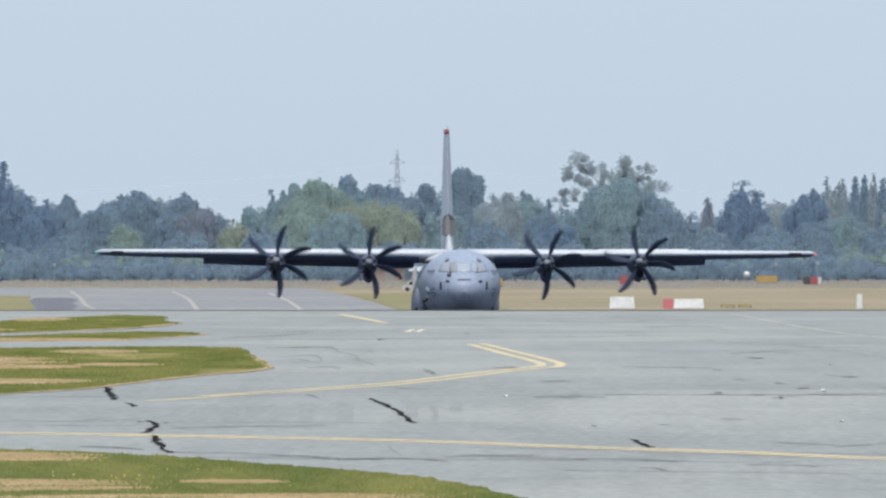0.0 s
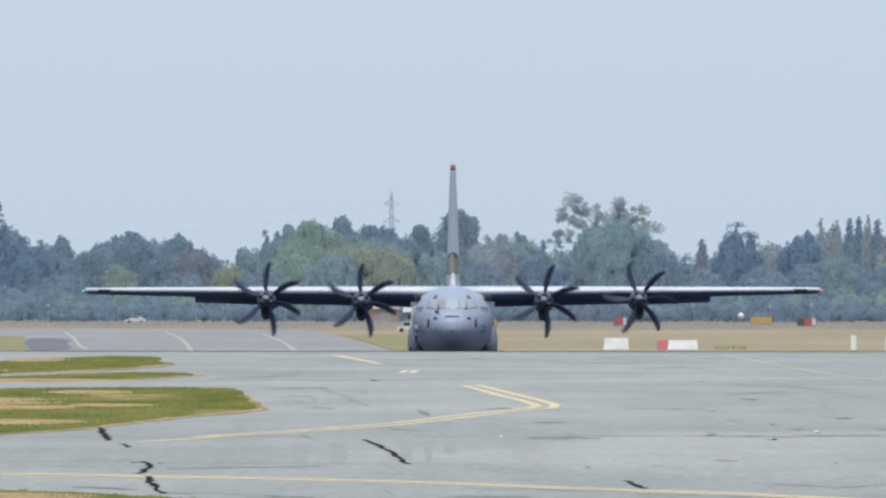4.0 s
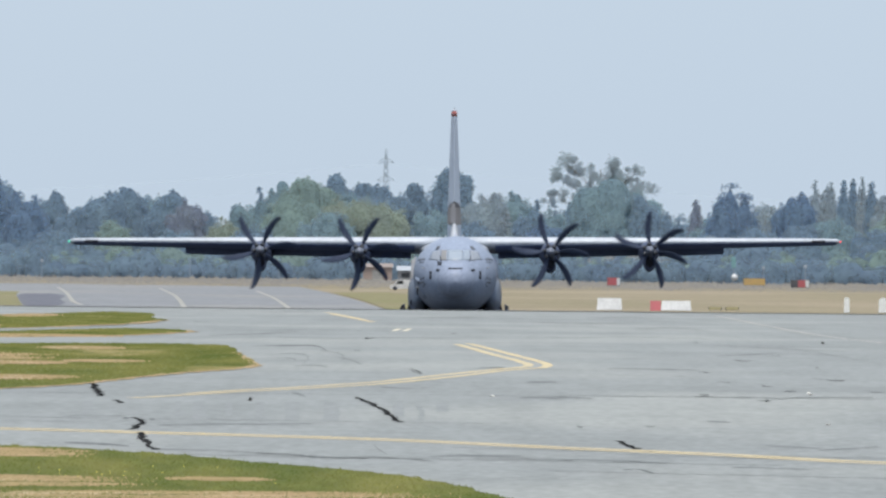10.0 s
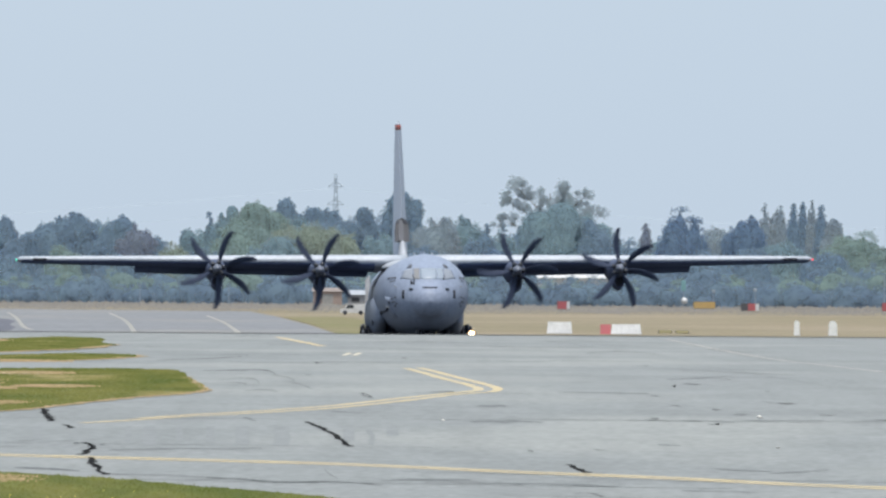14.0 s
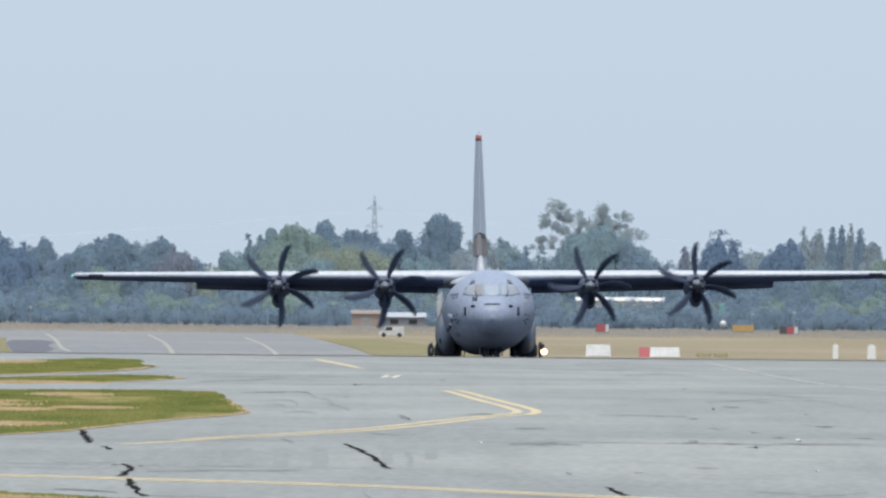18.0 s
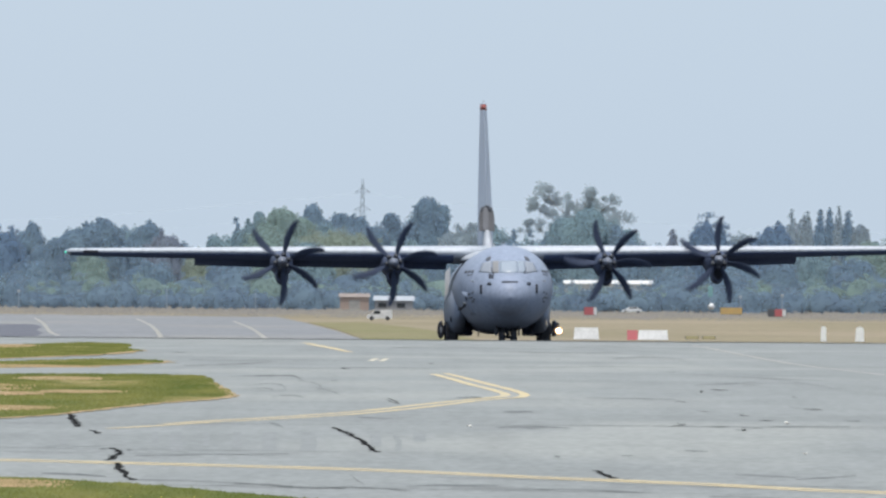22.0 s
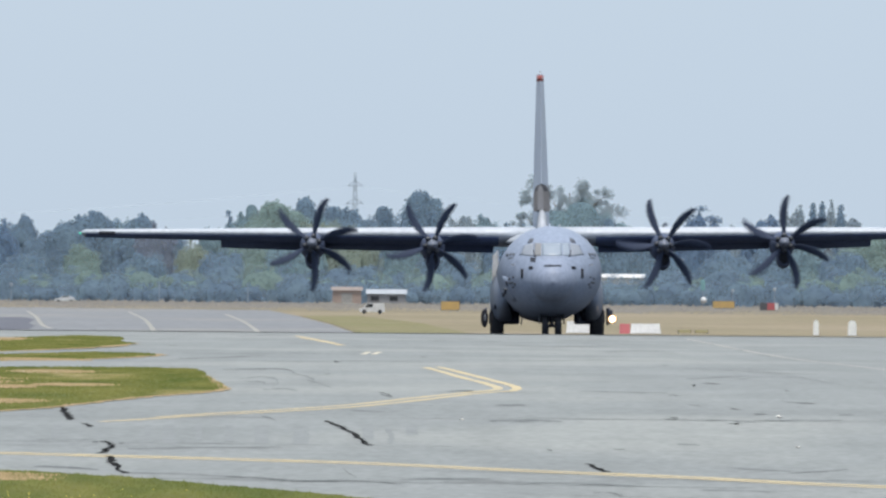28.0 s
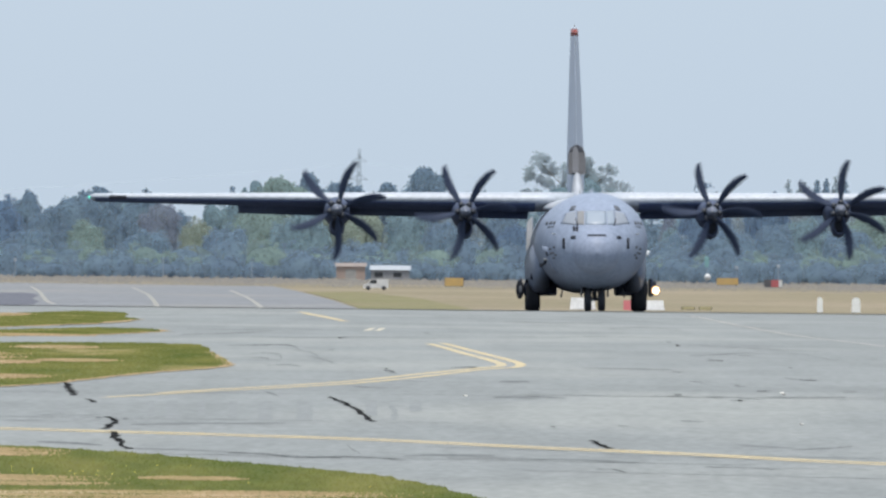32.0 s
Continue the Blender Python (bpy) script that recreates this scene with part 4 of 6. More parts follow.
def leaf_object(name, made, material, parent, kind="", inner=None):
    """One mesh of loose quads and triangles, shaded by the given normals."""
    quads, tris, soft = made
    n, m = len(quads) // 4, len(tris) // 3
    me = bpy.data.meshes.new(name)
    me.vertices.add(4 * n + 3 * m)
    me.vertices.foreach_set("co", np.concatenate([quads, tris]).astype(np.float32).ravel())
    me.loops.add(4 * n + 3 * m)
    me.loops.foreach_set("vertex_index", np.arange(4 * n + 3 * m, dtype=np.int32))
    me.polygons.add(n + m)
    me.polygons.foreach_set("loop_start", np.concatenate([np.arange(0, 4 * n, 4), 4 * n + np.arange(0, 3 * m, 3)]).astype(np.int32))
    me.update(calc_edges=True)
    soft = soft / np.linalg.norm(soft, axis=1)[:, None]
    me.normals_split_custom_set_from_vertices(soft.astype(np.float32))
    me.materials.append(material)
    if m:
        me.materials.append(inner)
        me.polygons.foreach_set("material_index", np.repeat(np.array((0, 1), dtype=np.int32), (n, m)))
    ob = new(name, me)
    ob.parent = parent
    return tagged(ob, kind=kind)


def crown_radius(kind, q, blunt):
    """Share of the full width at the share q of the height; blunt is where a dome begins to close."""
    if kind == "dome":
        return np.where(q < blunt, 0.9 + 0.1 * q / blunt, np.sqrt(np.maximum(0.0, 1 - (np.maximum(0.0, q - blunt) / (1 - blunt)) ** 2.3)))
    if kind == "cone":
        return np.maximum(0.0, 1 - q) ** 0.82 * 0.98 + 0.02
    return np.sin(np.pi * (0.16 + 0.84 * q)) ** 0.8


def crown(hulls, per, size, seed, grow=1.0, cover=4.4):
    """Crowns built in three steps: a hull carries billows, a billow carries puffs, a puff carries leaf sprays.
    A hull is (x, y, foot z, half width, half depth, height, kind); a plain inner mass keeps the light from shining through."""
    rng = np.random.default_rng(seed)
    puffs, towards, tris, tsoft, quads, soft = [], [], [], [], [], []
    for hx, hy, hz, rx, ry, h, kind in hulls:
        foot = np.array((hx, hy, hz))
        blunt = max(0.35, 1 - 1.3 * rx / h)
        # the closed inner mass, softly lumpy
        na, nq = int(min(30, 12 + 3 * rx)), int(min(20, 7 + 0.8 * h))
        gq, ga = np.meshgrid(1 - (1 - np.linspace(0, 1, nq + 1)) ** 1.6, np.linspace(0, math.tau, na, endpoint=False), indexing="ij")
        gq, ga = gq.ravel(), ga.ravel()
        i, j = np.meshgrid(np.arange(nq), np.arange(na), indexing="ij")
        k0, k1 = (i * na + j).ravel(), (i * na + (j + 1) % na).ravel()
        f = np.concatenate([np.stack([k0, k1, k1 + na], 1), np.stack([k0, k1 + na, k0 + na], 1)])
        r = crown_radius(kind, gq, blunt) * 0.93
        p = np.stack([np.cos(ga) * r * rx, np.sin(ga) * r * ry, gq * (h - 0.1 * rx)], 1)
        out = np.stack([np.cos(ga), np.sin(ga), np.maximum(0.0, gq - blunt) * 2.5], 1)
        out /= np.linalg.norm(out, axis=1)[:, None]
        push = np.zeros(len(p))
        for wave, amp, times in ((7.0, 0.16, 4), (3.2, 0.075, 6), (1.7, 0.026, 6)):
            for _ in range(times):
                way = rng.normal(size=3)
                push += amp * min(1.0, rx / 3) * np.sin(p @ (way / np.linalg.norm(way)) * math.tau / wave + rng.uniform(0, math.tau))
        p = p + out * push[:, None] + foot
        fn = np.cross(p[f[:, 1]] - p[f[:, 0]], p[f[:, 2]] - p[f[:, 0]])
        vn = np.zeros_like(p)
        for c in range(3):
            np.add.at(vn, f[:, c], fn)
        vn /= np.linalg.norm(vn, axis=1)[:, None] + 1e-9
        tris.append(p[f].reshape(-1, 3))
        tsoft.append((vn * 0.7 + LIFT)[f].reshape(-1, 3))
        # single leaf sprays lie on the mass, on the side of the field
        size2 = np.linalg.norm(fn, axis=1) + 1e-9
        chance = size2 * (fn[:, 1] < 0.25 * size2)
        n = int(0.5 * chance.sum() * cover)
        pick = rng.choice(len(f), n, p=chance / chance.sum())
        w = rng.dirichlet((1, 1, 1), n)
        face = fn[pick] / size2[pick][:, None]
        c = (p[f[pick]] * w[:, :, None]).sum(1) + face * rng.uniform(0.01, 0.10, n)[:, None]
        t = np.cross(face, rng.normal(size=(n, 3)))
        t /= np.linalg.norm(t, axis=1)[:, None]
        u = np.cross(face, t)
        sz = size * rng.uniform(0.6, 1.7, n)[:, None]
        quads.append(np.stack([c - t * sz, c - u * sz * 0.75, c + t * sz * 1.1, c + u * sz * 0.8], 1).reshape(-1, 3))
        soft.append(np.repeat(face * 0.7 + LIFT + rng.normal(size=(n, 3)) * 0.12, 4, axis=0))
        # loose billows, most along the rims and over the top
        big = (0.42 + 0.17 * rx) * grow
        m = int(9 + 0.40 * rx * h / big ** 2)
        q = 1 - (1 - rng.uniform(0.06, 1.0, m)) ** 1.25
        a = np.where(rng.uniform(0, 1, m) < 0.5, 0.0, math.pi) + rng.normal(size=m) * 0.3
        a = np.where(rng.uniform(0, 1, m) < 0.22, rng.uniform(math.pi, math.tau, m), a)
        rr = crown_radius(kind, q, blunt)
        rise = np.clip((q - blunt) / (1 - blunt), 0, 1) if kind == "dome" else q * 0.6
        o = np.stack([np.cos(a) * (1 - 0.6 * rise), np.sin(a) * (1 - 0.6 * rise), 0.15 + rise], 1)
        o /= np.linalg.norm(o, axis=1)[:, None]
        b = np.stack([np.cos(a) * rr * rx * rng.uniform(0.82, 1.0, m), np.sin(a) * rr * ry, q * h * rng.uniform(0.93, 1.0, m)], 1)
        br = big * rng.uniform(0.4, 1.45, m)
        # puffs over the outer half of each billow
        k = np.maximum(3, (4.0 * br ** 1.3 + 2).astype(int))
        own = np.repeat(np.arange(m), k)
        d = rng.normal(size=(len(own), 3)) * 0.75 + o[own] * 0.8 + np.array((0, -0.15, 0.3))
        d /= np.linalg.norm(d, axis=1)[:, None]
        flat = np.array((1.35, 0.25, 0.55)) if kind == "cone" else np.array((0.75, 0.35, 1.5)) if kind == "spindle" else np.array((1.05, 0.35, 0.9))
        p = b[own] + d * flat * br[own][:, None] * rng.uniform(0.55, 1.0, (len(own), 1)) + foot
        puffs.append(np.column_stack([p, br[own] * rng.uniform(0.3, 0.55, len(own)) + 0.08]))
        towards.append(d * 0.7 + o[own] * 0.3)
    more, msoft = sprays(np.concatenate(puffs), per, size, rng, np.concatenate(towards))
    return np.concatenate([*quads, more]), np.concatenate(tris), np.concatenate([*soft, msoft, *tsoft])


GUM = ((-62, 283, 15, 14), (-38, 297, 15, 12), (-78, 306, 10, 12), (-14, 312, 11, 11), (22, 290, 13, 17), (12, 312, 11, 12), (66, 300, 12, 10),
       (48, 314, 11, 9), (88, 330, 17, 10), (62, 336, 14, 9), (-50, 322, 14, 12), (-86, 342, 8, 7), (30, 326, 14, 11), (-16, 334, 15, 10), (-66, 340, 10, 9))


def tree(x, y, h, w, form, tint, seed, label):
    """A tapered trunk with limbs and a crown in the given form."""
    rnd = random.Random(seed)
    base = lie(y) - 0.03
    t = thing("tree", pose(x, y, base), label, "tree", "trees behind the airfield")
    blobs, limbs, hulls = [], [], []
    if form == "broad":
        hulls.append((rnd.uniform(-0.06, 0.06) * w, 0, h * 0.04, w * 0.40, w * 0.32, h * 0.90, "dome"))
        heads = 4 if w < 7 else 6 if w < 12 else 9
        for k in range(heads):
            r = w * (rnd.uniform(0.09, 0.20) if w > 9 else rnd.uniform(0.17, 0.23))
            o = (k - (heads - 1) / 2 + rnd.uniform(-0.45, 0.45)) / (heads / 2) * (w * 0.5 - r)
            hulls.append((o, rnd.uniform(-0.22, 0.1) * w, h * 0.04, r, r, h * (0.99 - 0.36 * abs(o / w * 2) ** 1.7) * rnd.uniform(0.80, 1.04), "cone" if k % 3 == 2 and w > 9 else "dome"))
    elif form == "pine":
        hulls.append((0, 0, h * 0.04, w * 0.42, w * 0.38, h * 0.96, "cone"))
        for k in range(3):
            r = w * rnd.uniform(0.14, 0.22)
            o = (k - 1 + rnd.uniform(-0.4, 0.4)) / 1.2 * (w * 0.5 - r)
            hulls.append((o, rnd.uniform(-0.25, 0.1) * w, h * 0.04, r, r, h * (0.92 - 0.40 * abs(o / w * 2)) * rnd.uniform(0.8, 1.0), "cone"))
    elif form == "spire":
        hulls.append((0, 0, h * 0.05, w * 0.50, w * 0.45, h * 0.95, "spindle"))
        hulls.append((rnd.uniform(-0.3, 0.3) * w, -0.1 * w, h * 0.05, w * 0.30, w * 0.28, h * rnd.uniform(0.7, 0.9), "spindle"))
    limbs += [(q[0], q[1], q[2] + q[5] * 0.8) for q in hulls]
    if form == "airy":
        # heads of leaves at the ends of rising limbs, with sky between them
        k = h / 31.5
        for du, v, ru, rv in GUM:
            c = (du * 0.1365 * k * w / 35, rnd.uniform(-0.1, 0.1) * w, ((465 - v) * 0.1365 + 4.35) * k)
            limbs.append(c)
            blobs.append((*c, ru * 0.145, ru * 0.07, rv * 0.145))
            for j in range(4):
                q = rnd.uniform(0.7, 1.05)
                blobs.append((c[0] * q + rnd.uniform(-1.9, 1.9), c[1], c[2] + rnd.uniform(-2.4, 0.8), ru * 0.06, ru * 0.05, rv * 0.06))
    bm = bmesh.new()
    tr = 0.16 + h * 0.016
    tube(bm, (0, 0, -0.2), (rnd.uniform(-0.3, 0.3), 0, h * 0.5), tr, tr * 0.6, 7)
    tube(bm, (0, 0, h * 0.48), (rnd.uniform(-0.4, 0.4), 0, h * 0.86), tr * 0.6, tr * 0.15, 6)
    for c in limbs[:34 if form == "airy" else 12]:
        tube(bm, (0, 0, max(0.8, c[2] * 0.72 - 0.6)), c, tr * (0.2 if form == "airy" else 0.3), tr * 0.06, 5)
    part("trunk", bm, M_BARK, t)
    if hulls:
        made = crown(hulls, 4, 0.32, seed, 0.85 if form == "broad" else 0.8)
    else:
        made = leaf_cloud(blobs, 11, 0.28, seed)
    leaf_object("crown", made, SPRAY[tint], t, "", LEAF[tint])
    return t


K = 1 / 7.355  # metres per pixel of the view at the tree line
NAMES = {("broad", "deep"): "dark green broadleaf tree in the distance", ("broad", "mid"): "green broadleaf tree in the distance",
         ("broad", "light"): "light green rounded broadleaf tree", ("broad", "yellow"): "yellow-green broadleaf tree before the wood",
         ("broad", "pale"): "pale grey-green broadleaf tree", ("pine", "pine"): "tall dark blue-green pine tree", ("pine", "deep"): "dark pointed conifer in the wood",
         ("spire", "pale"): "slender pale poplar in a row", ("spire", "deep"): "slender slate-green poplar in a row", ("airy", "silver"): "tall airy gum tree with open crown",
         ("broad", "pine"): "dark dense rounded tree in the wood", ("broad", "russet"): "brownish broadleaf tree in the wood",
         ("spire", "russet"): "slender brownish tree in the wood"}
def plant(first, rows):
    """A stand of trees; rows give: across, top, width (pixels of the camera's view), form, tint, distance."""
    for i, (u, top, w, form, tint, y) in enumerate(rows):
        k = y / 2034 * K
        high = (465 - top) * k * (1.035 if form == "broad" else 1.0) + 4.35
        wide = w * k * {"broad": 1.25, "pine": 1.4, "spire": 1.4, "airy": 1.2}.get(form, 1.0)
        tree((u - 784) * k, y, high, wide, form, tint, 100 + first + i, NAMES.get((form, tint), "green tree in the distance"))


plant(0, [(-150, 300, 70, "pine", "pine", 2000), (-120, 292, 60, "pine", "pine", 1990), (-87, 284, 58, "pine", "pine", 2000),
          (-62, 288, 50, "pine", "pine", 1985), (-40, 315, 60, "pine", "pine", 1970), (-17, 288, 52, "pine", "pine", 1995),
          (6, 285, 46, "pine", "pine", 1990), (20, 318, 60, "pine", "pine", 1975), (-100, 330, 90, "broad", "pine", 1965),
          (48, 343, 60, "pine", "pine", 2000), (84, 347, 56, "pine", "pine", 1990), (66, 372, 70, "broad", "pine", 1970),
          (118, 357, 50, "broad", "deep", 2010), (150, 378, 60, "broad", "deep", 2000), (203, 350, 84, "broad", "deep", 2000),
          (246, 348, 76, "broad", "deep", 2010), (285, 352, 70, "broad", "mid", 2015), (318, 350, 76, "broad", "deep", 2000)])
plant(18, [(352, 360, 60, "broad", "russet", 1995), (385, 385, 50, "broad", "deep", 2005), (418, 394, 62, "broad", "yellow", 1975),
          (222, 400, 60, "broad", "light", 1960), (434, 372, 26, "pine", "deep", 2030), (481, 336, 15, "pine", "deep", 2040),
          (468, 362, 74, "broad", "mid", 2020), (520, 336, 90, "broad", "mid", 2015), (568, 323, 110, "broad", "light", 2010),
          (618, 324, 74, "broad", "deep", 2030), (655, 330, 66, "broad", "deep", 2030), (692, 332, 66, "broad", "deep", 2030),
          (700, 345, 80, "broad", "deep", 2020), (640, 345, 90, "broad", "mid", 2015), (540, 356, 110, "broad", "light", 1990),
          (660, 362, 170, "broad", "yellow", 1960), (600, 385, 100, "broad", "mid", 1950), (728, 345, 50, "broad", "deep", 2015)])
plant(36, [(757, 336, 44, "broad", "deep", 2020), (824, 309, 74, "broad", "deep", 2010), (790, 370, 70, "broad", "mid", 1990),
          (884, 347, 76, "broad", "pale", 2000), (932, 345, 70, "broad", "mid", 2005), (960, 372, 60, "broad", "deep", 1985),
          (971, 350, 22, "pine", "deep", 2020), (1002, 350, 20, "pine", "deep", 2020), (1000, 372, 60, "broad", "mid", 1990),
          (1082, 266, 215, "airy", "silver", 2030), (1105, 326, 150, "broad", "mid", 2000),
          (1060, 352, 80, "broad", "deep", 1995), (1150, 350, 80, "broad", "deep", 1998), (1198, 372, 50, "pine", "deep", 2005),
          (1222, 376, 44, "pine", "deep", 2000), (1252, 352, 22, "spire", "russet", 2010), (1275, 388, 60, "broad", "mid", 1990)])
plant(54, [(1312, 319, 90, "pine", "pine", 1995), (1338, 335, 60, "pine", "pine", 1990), (1300, 350, 50, "broad", "pine", 1985),
          (1368, 356, 44, "broad", "pale", 2020), (1395, 362, 40, "broad", "pale", 2010), (1430, 340, 74, "broad", "pine", 1985),
          (1463, 314, 18, "spire", "pale", 2020), (1478, 330, 16, "spire", "pale", 2020), (1491, 316, 18, "spire", "pale", 2020),
          (1514, 312, 18, "spire", "deep", 2015), (1530, 309, 16, "spire", "deep", 2020), (1548, 311, 16, "spire", "pale", 2015),
          (1563, 315, 18, "spire", "deep", 2010), (1500, 385, 90, "broad", "mid", 1975), (1580, 345, 40, "broad", "pale", 2010),
          (1570, 400, 80, "broad", "deep", 1970), (1622, 363, 130, "broad", "light", 1990), (1680, 398, 70, "broad", "light", 1985)])
plant(72, [(1700, 385, 60, "broad", "deep", 2000), (1716, 308, 22, "spire", "deep", 2010), (1732, 306, 20, "spire", "deep", 2005),
          (1750, 318, 24, "spire", "pale", 2010), (1725, 345, 60, "broad", "pine", 1990), (1790, 283, 74, "pine", "pine", 2000),
          (1765, 350, 70, "broad", "deep", 1985), (1835, 300, 80, "pine", "pine", 1995), (1870, 320, 80, "broad", "deep", 1990),
          (1930, 310, 90, "pine", "pine", 2000), (985, 400, 80, "broad", "pine", 1950), (860, 395, 80, "broad", "deep", 1960),
          (470, 405, 80, "broad", "deep", 1945), (330, 415, 80, "broad", "deep", 1940), (1360, 400, 90, "broad", "deep", 1955),
          (1440, 395, 70, "broad", "deep", 1960), (1262, 415, 70, "broad", "deep", 1945), (130, 410, 70, "broad", "deep", 1950)])
plant(90, [(1640, 430, 90, "broad", "deep", 1945)])

# the body of the wood behind the front trees, and the growth along its foot
SKYLINE = ((-260, 320), (20, 330), (60, 365), (150, 394), (200, 362), (330, 362), (390, 400), (440, 396), (500, 368), (570, 342), (700, 350), (760, 365), (830, 345), (880, 368), (950, 368), (1000, 384),
           (1060, 352), (1160, 352), (1200, 388), (1260, 394), (1320, 360), (1380, 380), (1430, 365), (1500, 356), (1580, 365), (1650, 398), (1700, 396), (1740, 350), (1800, 325), (2100, 330))
SU, SV = [q[0] for q in SKYLINE], [q[1] for q in SKYLINE]
rng = random.Random(7)
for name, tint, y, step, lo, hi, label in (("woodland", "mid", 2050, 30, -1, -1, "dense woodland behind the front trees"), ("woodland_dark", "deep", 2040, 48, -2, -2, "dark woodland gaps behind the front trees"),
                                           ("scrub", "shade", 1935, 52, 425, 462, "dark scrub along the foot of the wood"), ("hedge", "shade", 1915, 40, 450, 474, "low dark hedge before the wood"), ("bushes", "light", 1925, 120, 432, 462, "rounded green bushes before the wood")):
    hulls = []
    u = -260
    while u < 2060:
        k = y / 2034 * K
        r = step * k * rng.uniform(0.5, 0.95)
        if lo < 0:
            h = (465 - float(np.interp(u, SU, SV)) - rng.uniform(-8, 14)) * k + 4.35
        else:
            # low growth before the white building
            h = (465 - (rng.uniform(450, 468) if 1045 < u < 1235 else rng.uniform(lo, hi))) * k + 4.35
        if name == "bushes":
            r *= 0.45
        hulls.append(((u + rng.uniform(-6, 6) - 784) * k, y + rng.uniform(-5, 5), lie(y) - 0.05, r, min(r, 4.0), h, "dome"))
        u += step * rng.uniform(0.55, 1.0)
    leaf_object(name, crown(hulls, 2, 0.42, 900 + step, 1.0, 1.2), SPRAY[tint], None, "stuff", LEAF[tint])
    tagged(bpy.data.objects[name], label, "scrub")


def weeds(name, y0, y1, count, low, high, seed, label):
    """Dry tufts over a far strip of ground, taller towards its back."""
    rng = np.random.default_rng(seed)
    y = y0 + (y1 - y0) * rng.uniform(0, 1, count) ** 0.7
    y = np.where((y > 1843) & (y < 1855), y + 14, y)
    heads = rng.uniform(-0.075, 0.09, count // 40)
    mine = rng.integers(0, len(heads), count)
    x = (heads[mine] + rng.normal(size=count) * 0.0012) * y
    z = np.full(count, lie(1800.0) - 0.02)
    grown = rng.uniform(0.15, 1.5, len(heads)) ** 1.6
    hh = (low + (high - low) * ((y - y0) / (y1 - y0)) ** 2) * rng.uniform(0.3, 1.2, count) * grown[mine]
    w = rng.uniform(0.05, 0.2, count)
    lx = rng.normal(size=count) * 0.25 * hh
    v = np.stack([np.stack([x - w, y, z], 1), np.stack([x + w, y, z], 1), np.stack([x + lx + w * 0.4, y + 0.2 * hh, z + hh], 1),
                  np.stack([x + lx - w * 0.6, y + 0.2 * hh, z + hh * 0.85], 1)], 1).reshape(-1, 3)
    up = np.tile(np.array((0.0, -0.3, 1.0)), (len(v), 1)) + np.repeat(rng.normal(size=(count, 3)) * 0.1, 4, axis=0)
    return tagged(leaf_object(name, (v, np.zeros((0, 3)), up), M_WEED, None, "stuff"), label, "grass")


# Tufts added to soften the field's far edge; haze is in their grey.
weeds("dry_weeds", 1380, 1932, 48000, 0.06, 0.50, 410, "haze-greyed tufts added before the wood")


# ---- cars on the far road ----
def car(label):
    """A white saloon, nose to -x."""
    c = thing("car", pose(0, 1849, 0), label, "car", "cars on the road")
    prof = [(-2.15, 0.35), (-2.2, 0.75), (-1.2, 0.95), (-0.55, 1.42), (0.9, 1.46), (1.75, 1.0), (2.15, 0.95), (2.2, 0.4)]
    v, f = loft([[Vector((x, s * (0.86 if z < 1.1 else 0.72), z)) for x, z in prof] for s in (-1, 1)])
    obj("body", v, f, M_WHITE, c)
    for s in (-1, 1):
        v, f = loft([[Vector((x, s * (o + (0.80 if z < 1.1 else 0.735)), z)) for x, z in ((-0.95, 1.0), (-0.5, 1.36), (0.85, 1.39), (1.4, 1.03))] for o in (0.0, 0.04)])
        obj("side_window", v, f, M_CARWIN, c)
        for x in (-1.4, 1.4):
            bm = bmesh.new()
            tube(bm, (x, s * 0.72, 0.32), (x, s * 0.9, 0.32), 0.32, None, 16)
            part("wheel", bm, M_RUBBER, c)
    return c


K2 = 1849 / 14960
CARS = [(car("white car driving along the far road"), 3.0, (405 - 784) * K2, -155 * K2),
        (car("white car driving behind another along the far road"), 28.0, (191 - 784) * K2, -165 * K2)]


# ---- signs, markers, huts, poles ----
def legs(t, xs, h, r=0.05):
    for x in xs:
        bm = bmesh.new()
        tube(bm, (x, 0, -0.05), (x, 0, h), r, None, 6)
        part("leg", bm, M_STEEL, t)


def sign(x, y, w, h, lift, faces, label):
    """A guidance sign box on short legs; faces are (share of width, material)."""
    t = thing("airfield_sign", pose(x, y, lie(y) - 0.03), label, "sign", "signs beside the taxiways")
    bm = bmesh.new()
    box(bm, -w / 2, w / 2, -0.12, 0.12, lift, lift + h, 0.03)
    part("cabinet", bm, M_SIGNB, t)
    a = -w / 2 + 0.05
    for share, m in faces:
        bm = bmesh.new()
        b = a + (w - 0.1) * share
        box(bm, a, b, -0.145, -0.11, lift + h * 0.04, lift + h * 0.96)
        part("face", bm, m, t)
        a = b
    legs(t, (-w * 0.4, 0, w * 0.4), lift + 0.02)
    return t


def far(u, y):
    return (u - 784) * y / 14960


sign(far(1357, 1620), 1620, 4.2, 1.35, 0.55, ((1.0, M_SIGNY),), "wide yellow guidance sign on short legs in the field")
sign(far(1438, 1600), 1600, 3.5, 1.45, 0.25, ((0.38, M_SIGNB), (0.42, M_SIGNR), (0.2, M_WHITE)), "black and red guidance sign with white end")
sign(far(1108, 1560), 1560, 2.4, 1.5, 0.4, ((0.75, M_SIGNR), (0.25, M_WHITE)), "red guidance sign with white end in the field")
sign(far(1681, 1590), 1590, 2.0, 1.6, 0.4, ((0.6, M_SIGNR), (0.4, M_WHITE)), "small red and white guidance sign")
sign(far(873, 1420), 1420, 3.2, 1.5, 0.3, ((1.0, M_SIGNY),), "yellow guidance sign in the dry field")
